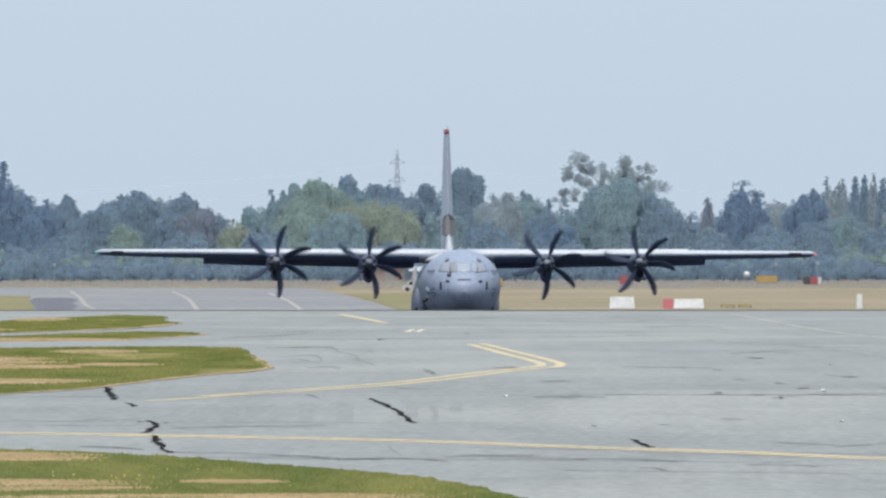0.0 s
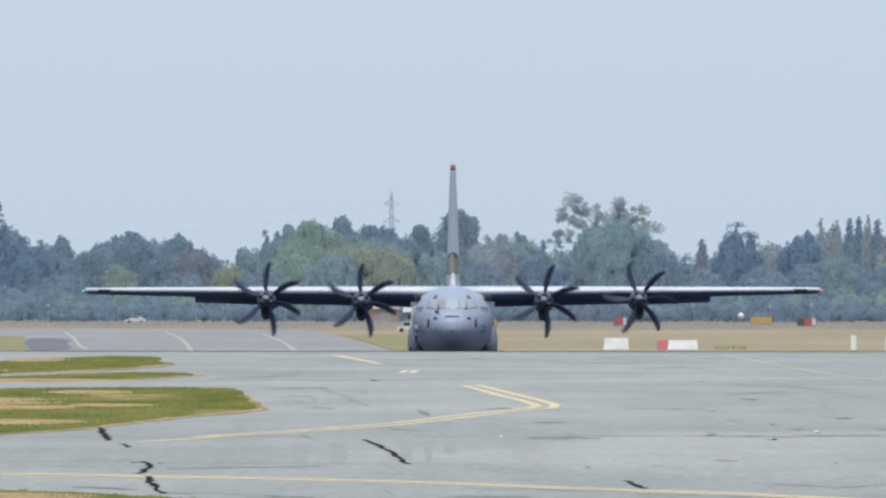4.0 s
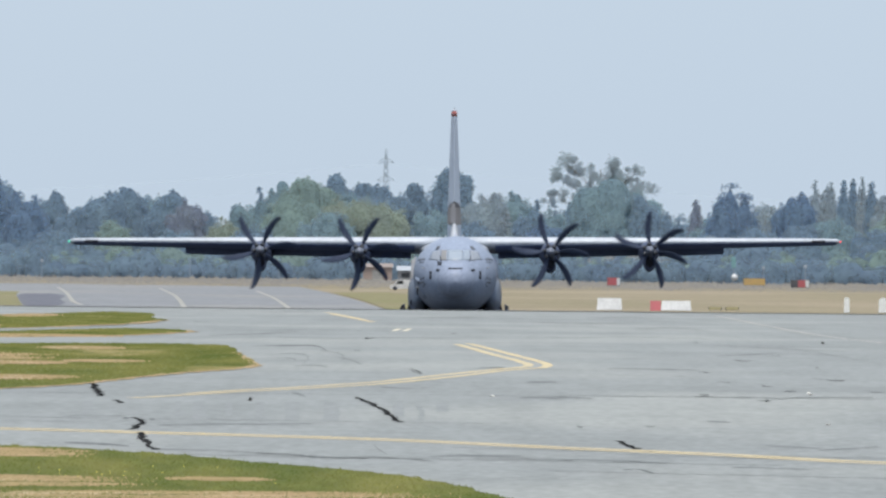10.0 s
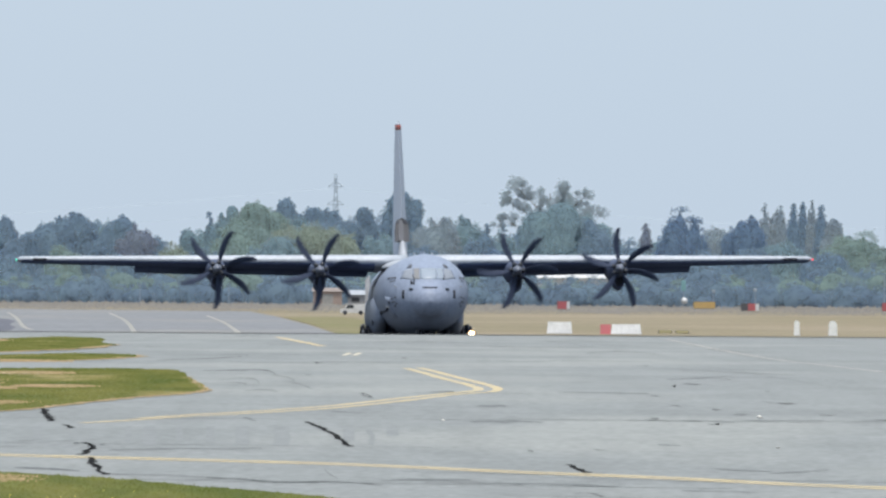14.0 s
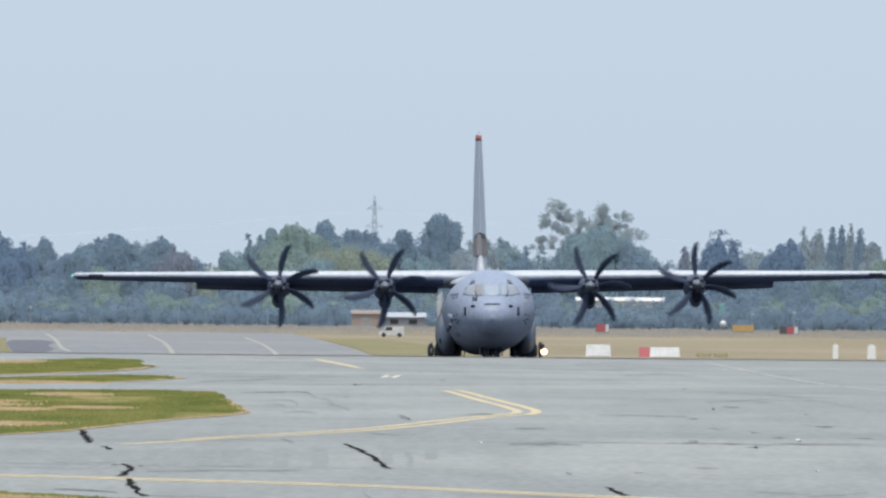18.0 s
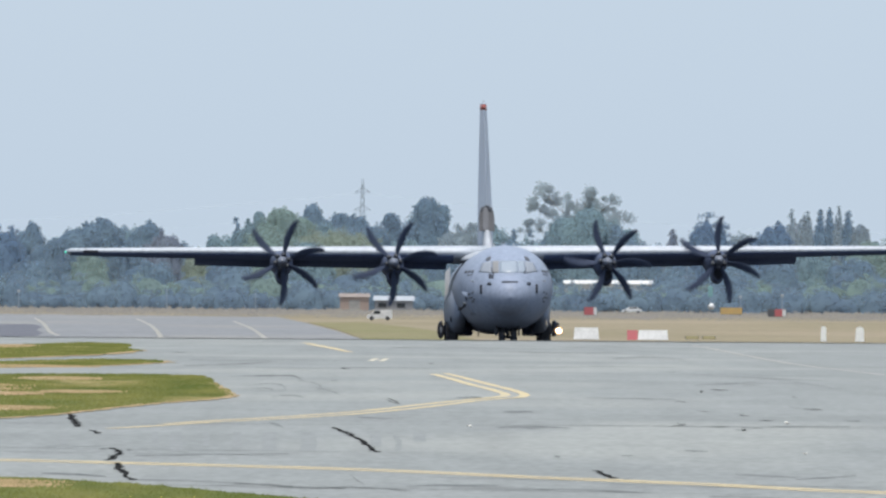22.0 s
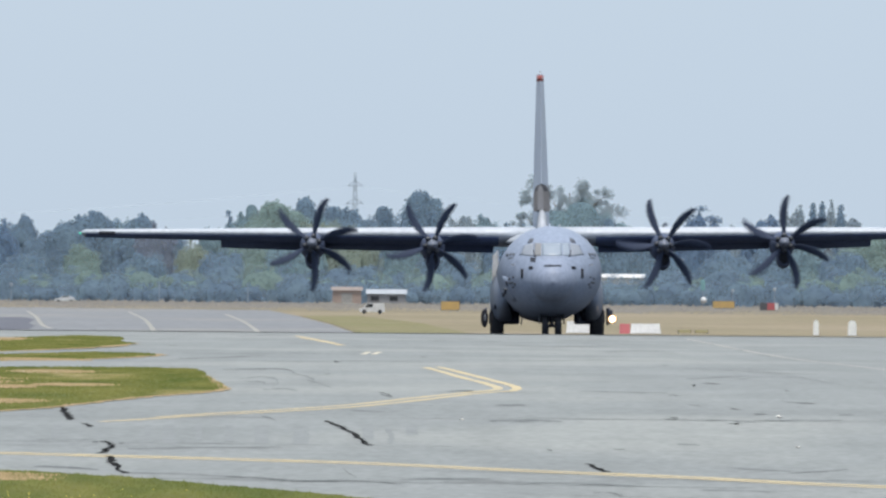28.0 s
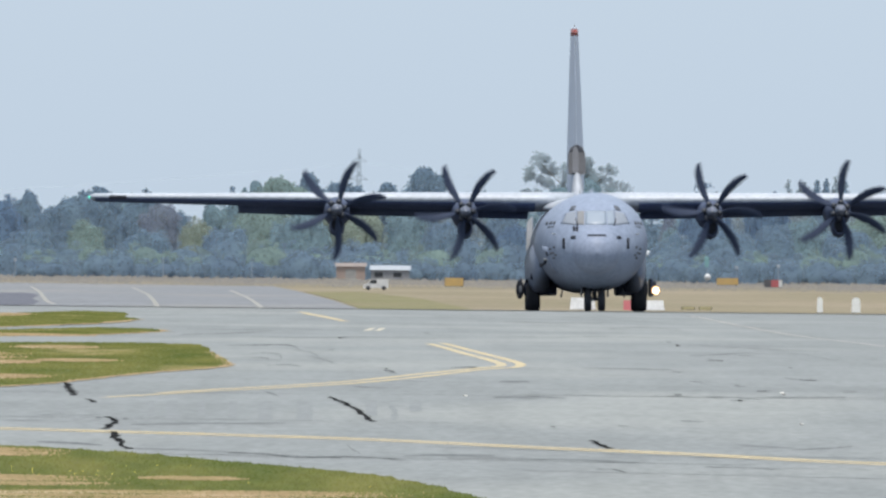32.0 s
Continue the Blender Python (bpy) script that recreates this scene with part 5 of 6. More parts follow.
for u in (1288, 1318):
    sign(far(u, 812), 812, 1.3, 0.30, 0.06, ((1.0, M_SIGNPALE),), "small low pale yellow sign behind the apron")


def gable(x, y, w, h, label, red=False):
    """A low ridge-shaped marker board."""
    t = thing("edge_marker", pose(x, y, lie(y) - 0.03), label, "marker", "markers along the field edge")
    v, f = loft([[Vector((sx, -0.35, 0)), Vector((sx * 0.92, -0.04, h)), Vector((sx * 0.92, 0.04, h)), Vector((sx, 0.35, 0))] for sx in (-w / 2, w / 2)])
    obj("board", v, f, M_WHITE, t)
    if red:
        v, f = loft([[Vector((sx, -0.36, 0)), Vector((sx, -0.045, h * 0.98)), Vector((sx, 0.045, h * 0.98)), Vector((sx, 0.36, 0))] for sx in (-w / 2 - 1.0, -w / 2 - 0.02)])
        obj("end_board", v, f, M_SIGNR, t, label="red end board")
    bm = bmesh.new()
    box(bm, -w / 2 - 0.1, w / 2 + 0.1, -0.45, 0.45, -0.04, 0.05)
    part("footing", bm, M_PALE, t)
    return t




def arched(x, y, w, h, label):
    """An upright marker board with a rounded top on a low footing."""
    t = thing("edge_marker", pose(x, y, lie(y) - 0.03), label, "marker", "markers along the field edge")
    r = w / 2
    prof = [(-r * 1.06, 0), (-r, h - r)] + [(-r * math.cos(math.pi * k / 8), h - r + r * math.sin(math.pi * k / 8)) for k in range(1, 8)] + [(r, h - r), (r * 1.06, 0)]
    v, f = loft([[Vector((px, d, pz)) for px, pz in prof] for d in (-0.14, 0.14)])
    obj("board", v, f, M_MARKER, t)
    bm = bmesh.new()
    box(bm, -r - 0.12, r + 0.12, -0.35, 0.35, -0.04, 0.06)
    part("footing", bm, M_PALE, t)


arched(far(1521, 795), 795, 0.50, 1.45, "slim white round-topped marker post at the field edge")
arched(far(1585, 795), 795, 0.78, 1.45, "white round-topped marker post at the field edge")
gable(far(1735, 790), 790, 1.5, 1.05, "low white marker block at the field edge")
gable(far(1101, 800), 800, 2.4, 1.15, "wide white marker board at the field edge")
gable(far(1219, 800), 800, 2.9, 0.95, "white marker board with a red end", True)

# chequered equipment hut
HX, HY = far(1772, 1587), 1587
hut = thing("equipment_hut", pose(HX, HY, lie(HY) - 0.03), "red and white chequered equipment hut in the field", "hut")
bm = bmesh.new()
box(bm, -3.2, 3.2, 0.06, 3.0, 0, 4.0, 0.05)
part("wall", bm, M_WHITE, hut)
bm = bmesh.new()
box(bm, -3.35, 3.35, -0.1, 3.15, 4.0, 4.22, 0.04)
part("roof", bm, M_WHITE, hut)
for i in range(3):
    for j in range(3):
        bm = bmesh.new()
        box(bm, -3.2 + 2.133 * i, -1.067 + 2.133 * i, -0.02, 0.06, 0.02 + 1.32 * j, 1.34 + 1.32 * j, 0.01)
        part("panel", bm, M_SIGNR if (i + j) % 2 == 0 else M_WHITE, hut)
bm = bmesh.new()
tube(bm, (-3.5, 0.4, 0), (-3.5, 0.4, 5.0), 0.06)
part("mast", bm, M_STEEL, hut)

# white hangar behind bushes, tan shed, parked white van
b = thing("white_building", pose(far(1140, 1975), 1975, lie(1975) - 0.03), "long white low-pitched building among the trees", "building")
bm = bmesh.new()
box(bm, -10.2, 10.2, 0, 12, 0, 6.7)
part("wall", bm, M_WHITE, b)
v, f = loft([[Vector((x, -0.4, 6.65)), Vector((x, 6, 7.5)), Vector((x, 12.4, 6.65)), Vector((x, 6, 6.8))] for x in (-10.5, 10.5)])
obj("roof", v, f, M_WHITE, b)
for i in range(4):
    bm = bmesh.new()
    box(bm, -8.6 + 4.8 * i, -6.2 + 4.8 * i, -0.05, 0.05, 2.0, 3.6)
    part("window", bm, M_CARWIN, b)
b = thing("shed", pose(far(690, 1880), 1880, lie(1880) - 0.03), "salmon brick shed with a low roof by the road", "shed")
bm = bmesh.new()
box(bm, -3.2, 3.2, 0, 4, 0, 3.2)
part("wall", bm, M_TAN, b)
v, f = loft([[Vector((x, -0.3, 3.15)), Vector((x, 2, 4.0)), Vector((x, 4.3, 3.15)), Vector((x, 2, 3.3))] for x in (-3.5, 3.5)])
obj("roof", v, f, M_TANROOF, b, label="dull brownish roof")
bm = bmesh.new()
box(bm, -1.2, 1.2, -0.06, 0.04, 0.05, 2.5)
part("door", bm, M_PALE, b)
b = thing("shed", pose(far(760, 1890), 1890, lie(1890) - 0.03), "pale grey shed with a shallow gabled roof", "shed")
bm = bmesh.new()
box(bm, -4.3, 4.3, 0, 5, 0, 2.5)
part("wall", bm, M_PALEWALL, b)
v, f = loft([[Vector((x, -0.3, 2.45)), Vector((x, 2.5, 3.5)), Vector((x, 5.3, 2.45)), Vector((x, 2.5, 2.7))] for x in (-4.6, 4.6)])
obj("roof", v, f, M_PALEROOF, b, label="pale blue-grey sheet roof")
for x in (-2.6, 1.6):
    bm = bmesh.new()
    box(bm, x - 0.9, x + 0.9, -0.06, 0.04, 0.9, 1.9)
    part("window", bm, M_CARWIN, b)
van = thing("van", pose(far(735, 1290), 1290, lie(1290) - 0.03), "white parked van beside the far taxiway", "van")
v, f = loft([[Vector((x, s * 0.9, z)) for x, z in ((-1.9, 0.3), (-1.95, 0.8), (-1.3, 1.0), (-0.8, 1.6), (1.85, 1.65), (1.9, 0.3))] for s in (-1, 1)])
obj("body", v, f, M_WHITE, van)
for s in (-1, 1):
    v, f = loft([[Vector((x, s * (0.9 + o), z)) for x, z in ((-1.1, 1.0), (-0.75, 1.5), (0.1, 1.52), (0.1, 1.0))] for o in (-0.02, 0.02)])
    obj("side_window", v, f, M_CARWIN, van)
    for x in (-1.2, 1.2):
        bm = bmesh.new()
        tube(bm, (x, s * 0.75, 0.33), (x, s * 0.93, 0.33), 0.33, None, 14)
        part("wheel", bm, M_RUBBER, van)


def pole(u, y, h, label, top=""):
    t = thing("pole", pose(far(u, y), y, lie(y) - 0.03), label, "pole")
    bm = bmesh.new()
    tube(bm, (0, 0, -0.1), (0, 0, h), 0.14, 0.09, 8)
    part("shaft", bm, M_STEEL, t)
    if top == "arm":
        bm = bmesh.new()
        tube(bm, (-1.2, 0, h - 0.4), (1.2, 0, h - 0.4), 0.07)
        part("crossarm", bm, M_STEEL, t)
    if top == "box":
        bm = bmesh.new()
        box(bm, -0.3, 0.3, -0.25, 0.25, h - 0.3, h + 0.3, 0.08)
        part("lamp_head", bm, M_SIGNGREY, t)
    if top == "teal":
        bm = bmesh.new()
        box(bm, -0.5, 0.5, -0.3, 0.3, h - 2.4, h, 0.1)
        part("cabinet", bm, M_TEAL, t)
        bm = bmesh.new()
        ball(bm, (0.2, -0.3, 1.6), 0.75)
        part("dish", bm, M_WHITE, t, smooth=True)
    return t


pole(96, 1900, 3.9, "short pole with a white floodlight head", "box")
pole(358, 1900, 4.6, "thin pale steel post", "")
pole(515, 1900, 4.2, "thin pale steel post", "")
pole(1278, 1930, 11.2, "tall steel pole with a crossarm", "arm")
pole(1320, 1900, 6.2, "steel pole with teal cabinet and white dome", "teal")
pole(1373, 1900, 3.8, "short pole with a white floodlight head", "box")
pole(1676, 1900, 7.6, "tall pale steel pole", "")
pole(1447, 1720, 4.2, "slim antenna pole with white head", "box")
pole(-23, 1780, 1.5, "low post with a white lamp head", "box")

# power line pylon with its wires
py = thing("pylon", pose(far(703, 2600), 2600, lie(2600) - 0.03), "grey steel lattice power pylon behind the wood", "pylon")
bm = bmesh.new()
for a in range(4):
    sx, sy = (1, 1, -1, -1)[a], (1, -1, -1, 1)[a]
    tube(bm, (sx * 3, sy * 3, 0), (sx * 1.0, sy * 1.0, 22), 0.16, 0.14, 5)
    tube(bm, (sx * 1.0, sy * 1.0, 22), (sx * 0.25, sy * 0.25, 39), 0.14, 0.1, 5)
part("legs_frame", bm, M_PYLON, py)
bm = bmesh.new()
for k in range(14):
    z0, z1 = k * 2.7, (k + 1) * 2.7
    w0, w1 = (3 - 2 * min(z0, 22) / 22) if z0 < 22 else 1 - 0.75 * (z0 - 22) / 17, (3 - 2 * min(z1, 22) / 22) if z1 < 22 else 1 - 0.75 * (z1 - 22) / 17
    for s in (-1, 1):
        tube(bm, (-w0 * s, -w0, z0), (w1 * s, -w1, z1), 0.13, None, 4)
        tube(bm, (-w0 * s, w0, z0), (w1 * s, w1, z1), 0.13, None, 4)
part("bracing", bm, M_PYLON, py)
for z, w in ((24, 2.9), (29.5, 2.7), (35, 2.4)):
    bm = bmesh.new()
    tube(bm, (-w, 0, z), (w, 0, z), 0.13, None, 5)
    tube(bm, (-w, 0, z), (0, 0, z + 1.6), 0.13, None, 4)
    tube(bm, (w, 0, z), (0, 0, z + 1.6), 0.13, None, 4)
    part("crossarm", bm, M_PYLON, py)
px, pz = far(703, 2600), lie(2600)
for i, (z, w) in enumerate(((24, -2.9), (29.5, -2.7), (35, -2.4), (24, 2.9), (35, 2.4))):
    for s in (-1, 1):
        pts = [Vector((px + w + s * 330 * q, 2600 + 60 * q * s, pz + z - 0.4 - 11 * math.sin(math.pi * q))) for q in [k / 14 for k in range(15)]]
        v, f = loft([[c + Vector((0, 0.035 * math.sin(a), 0.035 * math.cos(a))) for a in (0, 2.1, 4.2)] for c in pts])
        tagged(obj("power_wire", v, f, M_PYLON), "thin slack power line wire from the pylon", "wire", "power line wires")


# ---- grass islands on the apron ----
def blades(name, outline, count, h, w, seed, label, material=None, lean=0.35):
    """Grass blades scattered over an outline, one mesh of loose blades."""
    rng = np.random.default_rng(seed)
    poly = np.array(outline)
    lo, hi = poly.min(0), poly.max(0)
    pts = np.zeros((0, 2))
    while len(pts) < count:
        q = rng.uniform(lo, hi, (count * 2, 2))
        inside = np.zeros(len(q), bool)
        for a, b in zip(poly, np.roll(poly, -1, 0)):
            hit = ((a[1] > q[:, 1]) != (b[1] > q[:, 1])) & (q[:, 0] < (b[0] - a[0]) * (q[:, 1] - a[1]) / (b[1] - a[1] + 1e-12) + a[0])
            inside ^= hit
        pts = np.vstack([pts, q[inside]])
    pts = pts[:count]
    z = np.interp(pts[:, 1], GY, GZ)
    a = rng.uniform(-1.1, 1.1, count)
    hh = h * rng.uniform(0.4, 1.3, count)
    dx, dy = np.cos(a) * w, np.sin(a) * w
    lx, ly = rng.normal(size=count) * lean * hh, np.abs(rng.normal(size=count)) * lean * hh + 0.3 * hh
    v = np.stack([np.stack([pts[:, 0] - dx, pts[:, 1] - dy, z], 1), np.stack([pts[:, 0] + dx, pts[:, 1] + dy, z], 1),
                  np.stack([pts[:, 0] + lx + dx * 0.2, pts[:, 1] + ly + dy * 0.2, z + hh], 1),
                  np.stack([pts[:, 0] + lx * 0.8 - dx * 0.5, pts[:, 1] + ly * 0.8 - dy * 0.5, z + hh * 0.9], 1)], 1).reshape(-1, 3)
    up = np.tile(np.array((0.0, -0.15, 1.0)), (len(v), 1))
    ob = leaf_object(name, (v, np.zeros((0, 3)), up), material or M_BLADE, None, "stuff")
    return tagged(ob, label, "grass")


GY = np.arange(0, 600, 0.5)
GZ = np.array([lie(float(y)) for y in GY]) + 0.004


def ragged(pts, seed, amp, n=6):
    """The outline with small bays and tongues."""
    rnd, out = random.Random(seed), []
    for a, b in zip(pts, pts[1:] + pts[:1]):
        for k in range(n):
            t = k / n
            s = rnd.uniform(-amp, amp) * (0 if k == 0 else 1)
            out.append((a[0] + (b[0] - a[0]) * t + s * 0.25, a[1] + (b[1] - a[1]) * t + s))
    return out


NEAR = [(-9, 76.0), (-4.51, 74.7), (-3.87, 73.9), (-3.36, 73.5), (-2.85, 73.0), (-2.35, 72.6), (-1.59, 71.4), (-0.86, 70.3), (-0.16, 69.1), (0.30, 67.7), (0.62, 66.0), (0.76, 64.6), (0.79, 60.3), (0.6, 50), (-9, 50)]
MID = [(-9, 114), (-7.04, 116.5), (-6.15, 117.3), (-5.04, 119.0), (-3.88, 119.8), (-2.87, 118.1), (-2.53, 110.0), (-2.04, 99.6), (-2.24, 97.2), (-2.76, 95.1), (-3.29, 92.3), (-3.79, 89.5), (-4.58, 87.4), (-5.19, 85.9), (-9, 78.5)]
STRIP = [(-14, 172), (-10.75, 178), (-9.69, 185), (-9.21, 201), (-8.55, 219), (-6.98, 211), (-5.65, 180), (-5.86, 164), (-6.97, 152.5), (-7.76, 148), (-8.78, 145), (-14, 140)]
THIN = [(-12, 131), (-8.16, 135), (-7.27, 138.7), (-6.58, 143.9), (-5.39, 151.0), (-4.35, 148.1), (-4.18, 142.5), (-5.18, 132.6), (-6.76, 129), (-7.66, 126.8), (-12, 122)]
for i, (o, n, h, w, amp, label) in enumerate(((NEAR, 45000, 0.014, 0.008, 0.12, "mown green grass with dry straw patches by the apron"), (MID, 50000, 0.012, 0.010, 0.25, "green and straw grass island on the apron"),
                                              (STRIP, 26000, 0.022, 0.02, 0.8, "green grass island near the crest of the apron"), (THIN, 14000, 0.02, 0.018, 0.5, "thin dry grass island on the apron"))):
    r = ragged(o, 50 + i, amp)
    sheet("ground_grass_" + ("near", "middle", "strip", "thin")[i], r, 0.004, M_GRASS, label=label, skirt=0.005)
    blades("grass_" + ("near", "middle", "strip", "thin")[i], r, n, h, w, 60 + i, label)

# dry straw patches in the grass and along its edges
STRAWS = ((-4.0, 72.3, 0.9, 0.8), (-3.9, 67.8, 1.3, 1.0), (-1.7, 68.3, 0.35, 0.25), (-2.0, 65.3, 1.9, 1.5), (-0.6, 63.5, 0.7, 0.6), (-6.3, 104, 1.4, 5.0), (-4.7, 92, 0.7, 1.0), (-4.9, 99.5, 0.5, 1.0),
          (-3.9, 101, 0.4, 0.6), (-9.2, 152, 1.1, 4.5), (-6.9, 131, 1.5, 2.6), (-4.6, 112, 0.5, 1.2), (-9.0, 190, 0.5, 5.0))


def straw(x, y, rx, ry, count, h, w, seed, material):
    """Dry blades gathered in thin streaks within an oval."""
    rng = np.random.default_rng(seed)
    m = 26
    sr, sa = np.sqrt(rng.uniform(0, 1, m)), rng.uniform(0, math.tau, m)
    sx, sy = x + rx * sr * np.cos(sa) * 0.85, y + ry * sr * np.sin(sa) * 0.92
    k = rng.integers(0, m, count)
    px = sx[k] + rng.normal(size=count) * rx * 0.20
    py = sy[k] + rng.normal(size=count) * ry * 0.035
    z = np.interp(py, GY, GZ)
    hh = h * rng.uniform(0.4, 1.2, count)
    a = rng.uniform(-1.0, 1.0, count)
    dx, dy = np.cos(a) * w, np.sin(a) * w
    lx, ly = rng.normal(size=count) * 0.5 * hh, np.abs(rng.normal(size=count)) * 0.4 * hh
    v = np.stack([np.stack([px - dx, py - dy, z], 1), np.stack([px + dx, py + dy, z], 1), np.stack([px + lx + dx * 0.3, py + ly, z + hh], 1),
                  np.stack([px + lx - dx * 0.5, py + ly, z + hh * 0.9], 1)], 1).reshape(-1, 3)
    up = np.tile(np.array((0.0, -0.15, 1.0)), (len(v), 1))
    ob = leaf_object("straw", (v, np.zeros((0, 3)), up), material, None, "stuff")
    return tagged(ob, "dry straw blades in the grass", "grass")


for i, (x, y, rx, ry) in enumerate(STRAWS):
    fine = 0.5 if y < 80 else 1.0
    n = int((2600 + 2200 * min(4.0, rx * ry)) / fine)
    straw(x, y, rx, ry, n, 0.020 * y / 90, 0.014 * fine * y / 90, 320 + i, M_STRAW)
    if i % 2 == 1 or y > 90:
        straw(x - 0.1 * rx, y, rx * 0.8, ry * 0.9, n // 8, 0.020 * y / 90, 0.013 * fine * y / 90, 360 + i, M_STRAWPALE)
for i, (p, w) in enumerate((([(-2.04, 99.6), (-2.24, 97.2), (-2.76, 95.1), (-3.29, 92.3), (-3.79, 89.5), (-4.58, 87.4), (-5.19, 85.9), (-7, 82)], 0.16), ([(-5.65, 180), (-5.86, 164), (-6.97, 152.5), (-7.76, 148), (-8.78, 145)], 0.3),
                            ([(-4.35, 148.1), (-4.18, 142.5), (-5.18, 132.6), (-6.76, 129), (-7.66, 126.8)], 0.3), ([(-2.53, 110.0), (-2.2, 103), (-2.04, 99.6)], 0.1))):
    ribbon("ground_straw_edge", p, w, 0.016, M_STRAW, 0.6, n=10, seed=340 + i, label="dry straw edge of the grass island")

# dandelions in the near grass
rng2 = np.random.default_rng(5)
n = 24
fx = np.concatenate([rng2.normal(-2.75, 0.35, n - 12), rng2.uniform(-4.2, 0.2, 12)])
fy = np.concatenate([rng2.normal(69.2, 0.5, n - 12), rng2.uniform(66.5, 71.0, 12)])
keep = fy < np.interp(fx, [-4.5, -2.35, -0.86, 0.3], [74.0, 72.0, 69.8, 67.2])
fx, fy = fx[keep], fy[keep]
vv, ff = [], []
for i, (x, y) in enumerate(zip(fx, fy)):
    z = lie(float(y)) + 0.018
    b0 = len(vv)
    for k in range(6):
        a = math.tau * k / 6
        vv.append((x + 0.0045 * math.cos(a), y + 0.004 * math.sin(a), z + 0.0042 * math.sin(a)))
    ff.append(tuple(range(b0, b0 + 6)))
M_FLOWER = mat("dandelion_yellow", (0.55, 0.45, 0.05), (0.48, 0.40, 0.05), 0.6, scale=5)
tagged(obj("dandelions", vv, ff, M_FLOWER), "small yellow dandelion heads in the grass", "flowers", kind="stuff")

# faint joints, tyre marks and stains across the apron
jr = random.Random(11)
JOINTS_NEAR = ((-6, 86.4, 7, 87.6, 0.05), (-6, 80.0, 0.5, 79.3, 0.04), (1.2, 87.4, 8, 86.2, 0.05), (-5, 72.9, 3.0, 71.5, 0.04), (0.4, 99.0, 1.8, 98.8, 0.05),
          (2.0, 96.0, 3.5, 95.6, 0.05), (-3, 105.5, 0.2, 104.2, 0.05), (-5.5, 130, 8, 126, 0.07), (-6, 160, 3, 158, 0.1), (3, 178, 14, 172, 0.1))
JOINTS_WIDE = ((-4, 200, 8, 205, 0.14), (-10, 236, 16, 238, 0.2), (0.2, 74.2, 5, 72.6, 0.035), (-1.6, 120, 2.6, 118, 0.06), (2.2, 117, 8, 108.5, 0.05),
          (-4.0, 78.9, -1.2, 78.5, 0.035), (1.0, 70.2, 5.0, 69.2, 0.035), (-1.8, 92.6, 0.9, 91.8, 0.04), (0.39, 72.2, 1.97, 71.7, 0.16), (2.55, 71.1, 3.15, 70.85, 0.12),
          (1.5, 73.3, 3.9, 72.3, 0.03))
for i, (x0, y0, x1, y1, w) in enumerate(JOINTS_NEAR + JOINTS_WIDE):
    xm, ym = (x0 + x1) / 2 + jr.uniform(-0.3, 0.3) * min(1, x1 - x0), (y0 + y1) / 2 + jr.uniform(-0.12, 0.12)
    ribbon("joint", [(x0, y0), (xm, ym), (x1, y1)], w, 0.005, M_JOINT, 0.5, n=10, seed=70 + i, label="hairline joint across the weathered apron", category="joint")
# single long marks, and the row of dark tyre blots
def marks(first, rows):
    """Dark lines, stretched in depth to look thin from the low camera: path, strength, whether nearly black."""
    for i, (p, w, dark) in enumerate(rows):
        rnd = random.Random(first + i)
        path = smooth_path(p, 7)
        verts, faces = [], []
        for k, q in enumerate(path):
            full = (0.30 + 1.2 * w) * min(3.2, (q.y / 75) ** 2.3)
            thick = full * (0.25 + 0.75 * math.sin(math.pi * (k + 0.5) / len(path))) * rnd.uniform(0.5, 1.2) / 2
            for y in (q.y + thick, q.y - thick):
                verts.append((q.x, y, lie(y) + (0.002 if y < 156 else 0.004)))
            if k:
                faces.append((2 * k - 2, 2 * k - 1, 2 * k + 1, 2 * k))
        ob = obj("surface_mark", verts, faces, M_HAIR if dark else M_JOINT)
        tagged(ob, "dark line in the apron, stretched in depth for the view", "stain", kind="structure")


marks(500, [(((-2.46, 117.8), (-2.02, 118.6), (-1.61, 118.89), (-1.41, 113.62)), 0.165, 1),
           (((-3.6, 136.88), (-2.85, 141.31), (-2.3, 148.26)), 0.165, 1),
           (((-4.42, 223.44), (-3.81, 233.44), (-3.02, 242.44)), 0.22, 1),
           (((-1.16, 106.69), (-0.97, 104.14), (-0.81, 101.05)), 0.066, 0),
           (((-2.51, 78.21), (-2.18, 78.41), (-1.7, 78.7), (-1.1, 78.87)), 0.028, 0),
           (((-3.21, 74.39), (-2.92, 74.24), (-2.62, 73.85)), 0.028, 0),
           (((-2.32, 73.28), (-1.89, 73.22), (-1.49, 72.86)), 0.022, 0),
           (((-1.49, 72.8), (-1.18, 72.55), (-1.0, 72.23), (-0.81, 72.09), (-0.51, 72.02)), 0.072, 1),
           (((0.0, 72.42), (0.22, 72.68), (0.48, 72.66), (0.79, 72.76)), 0.044, 0),
           (((0.45, 72.71), (0.64, 72.57), (1.22, 71.96)), 0.039, 0)])
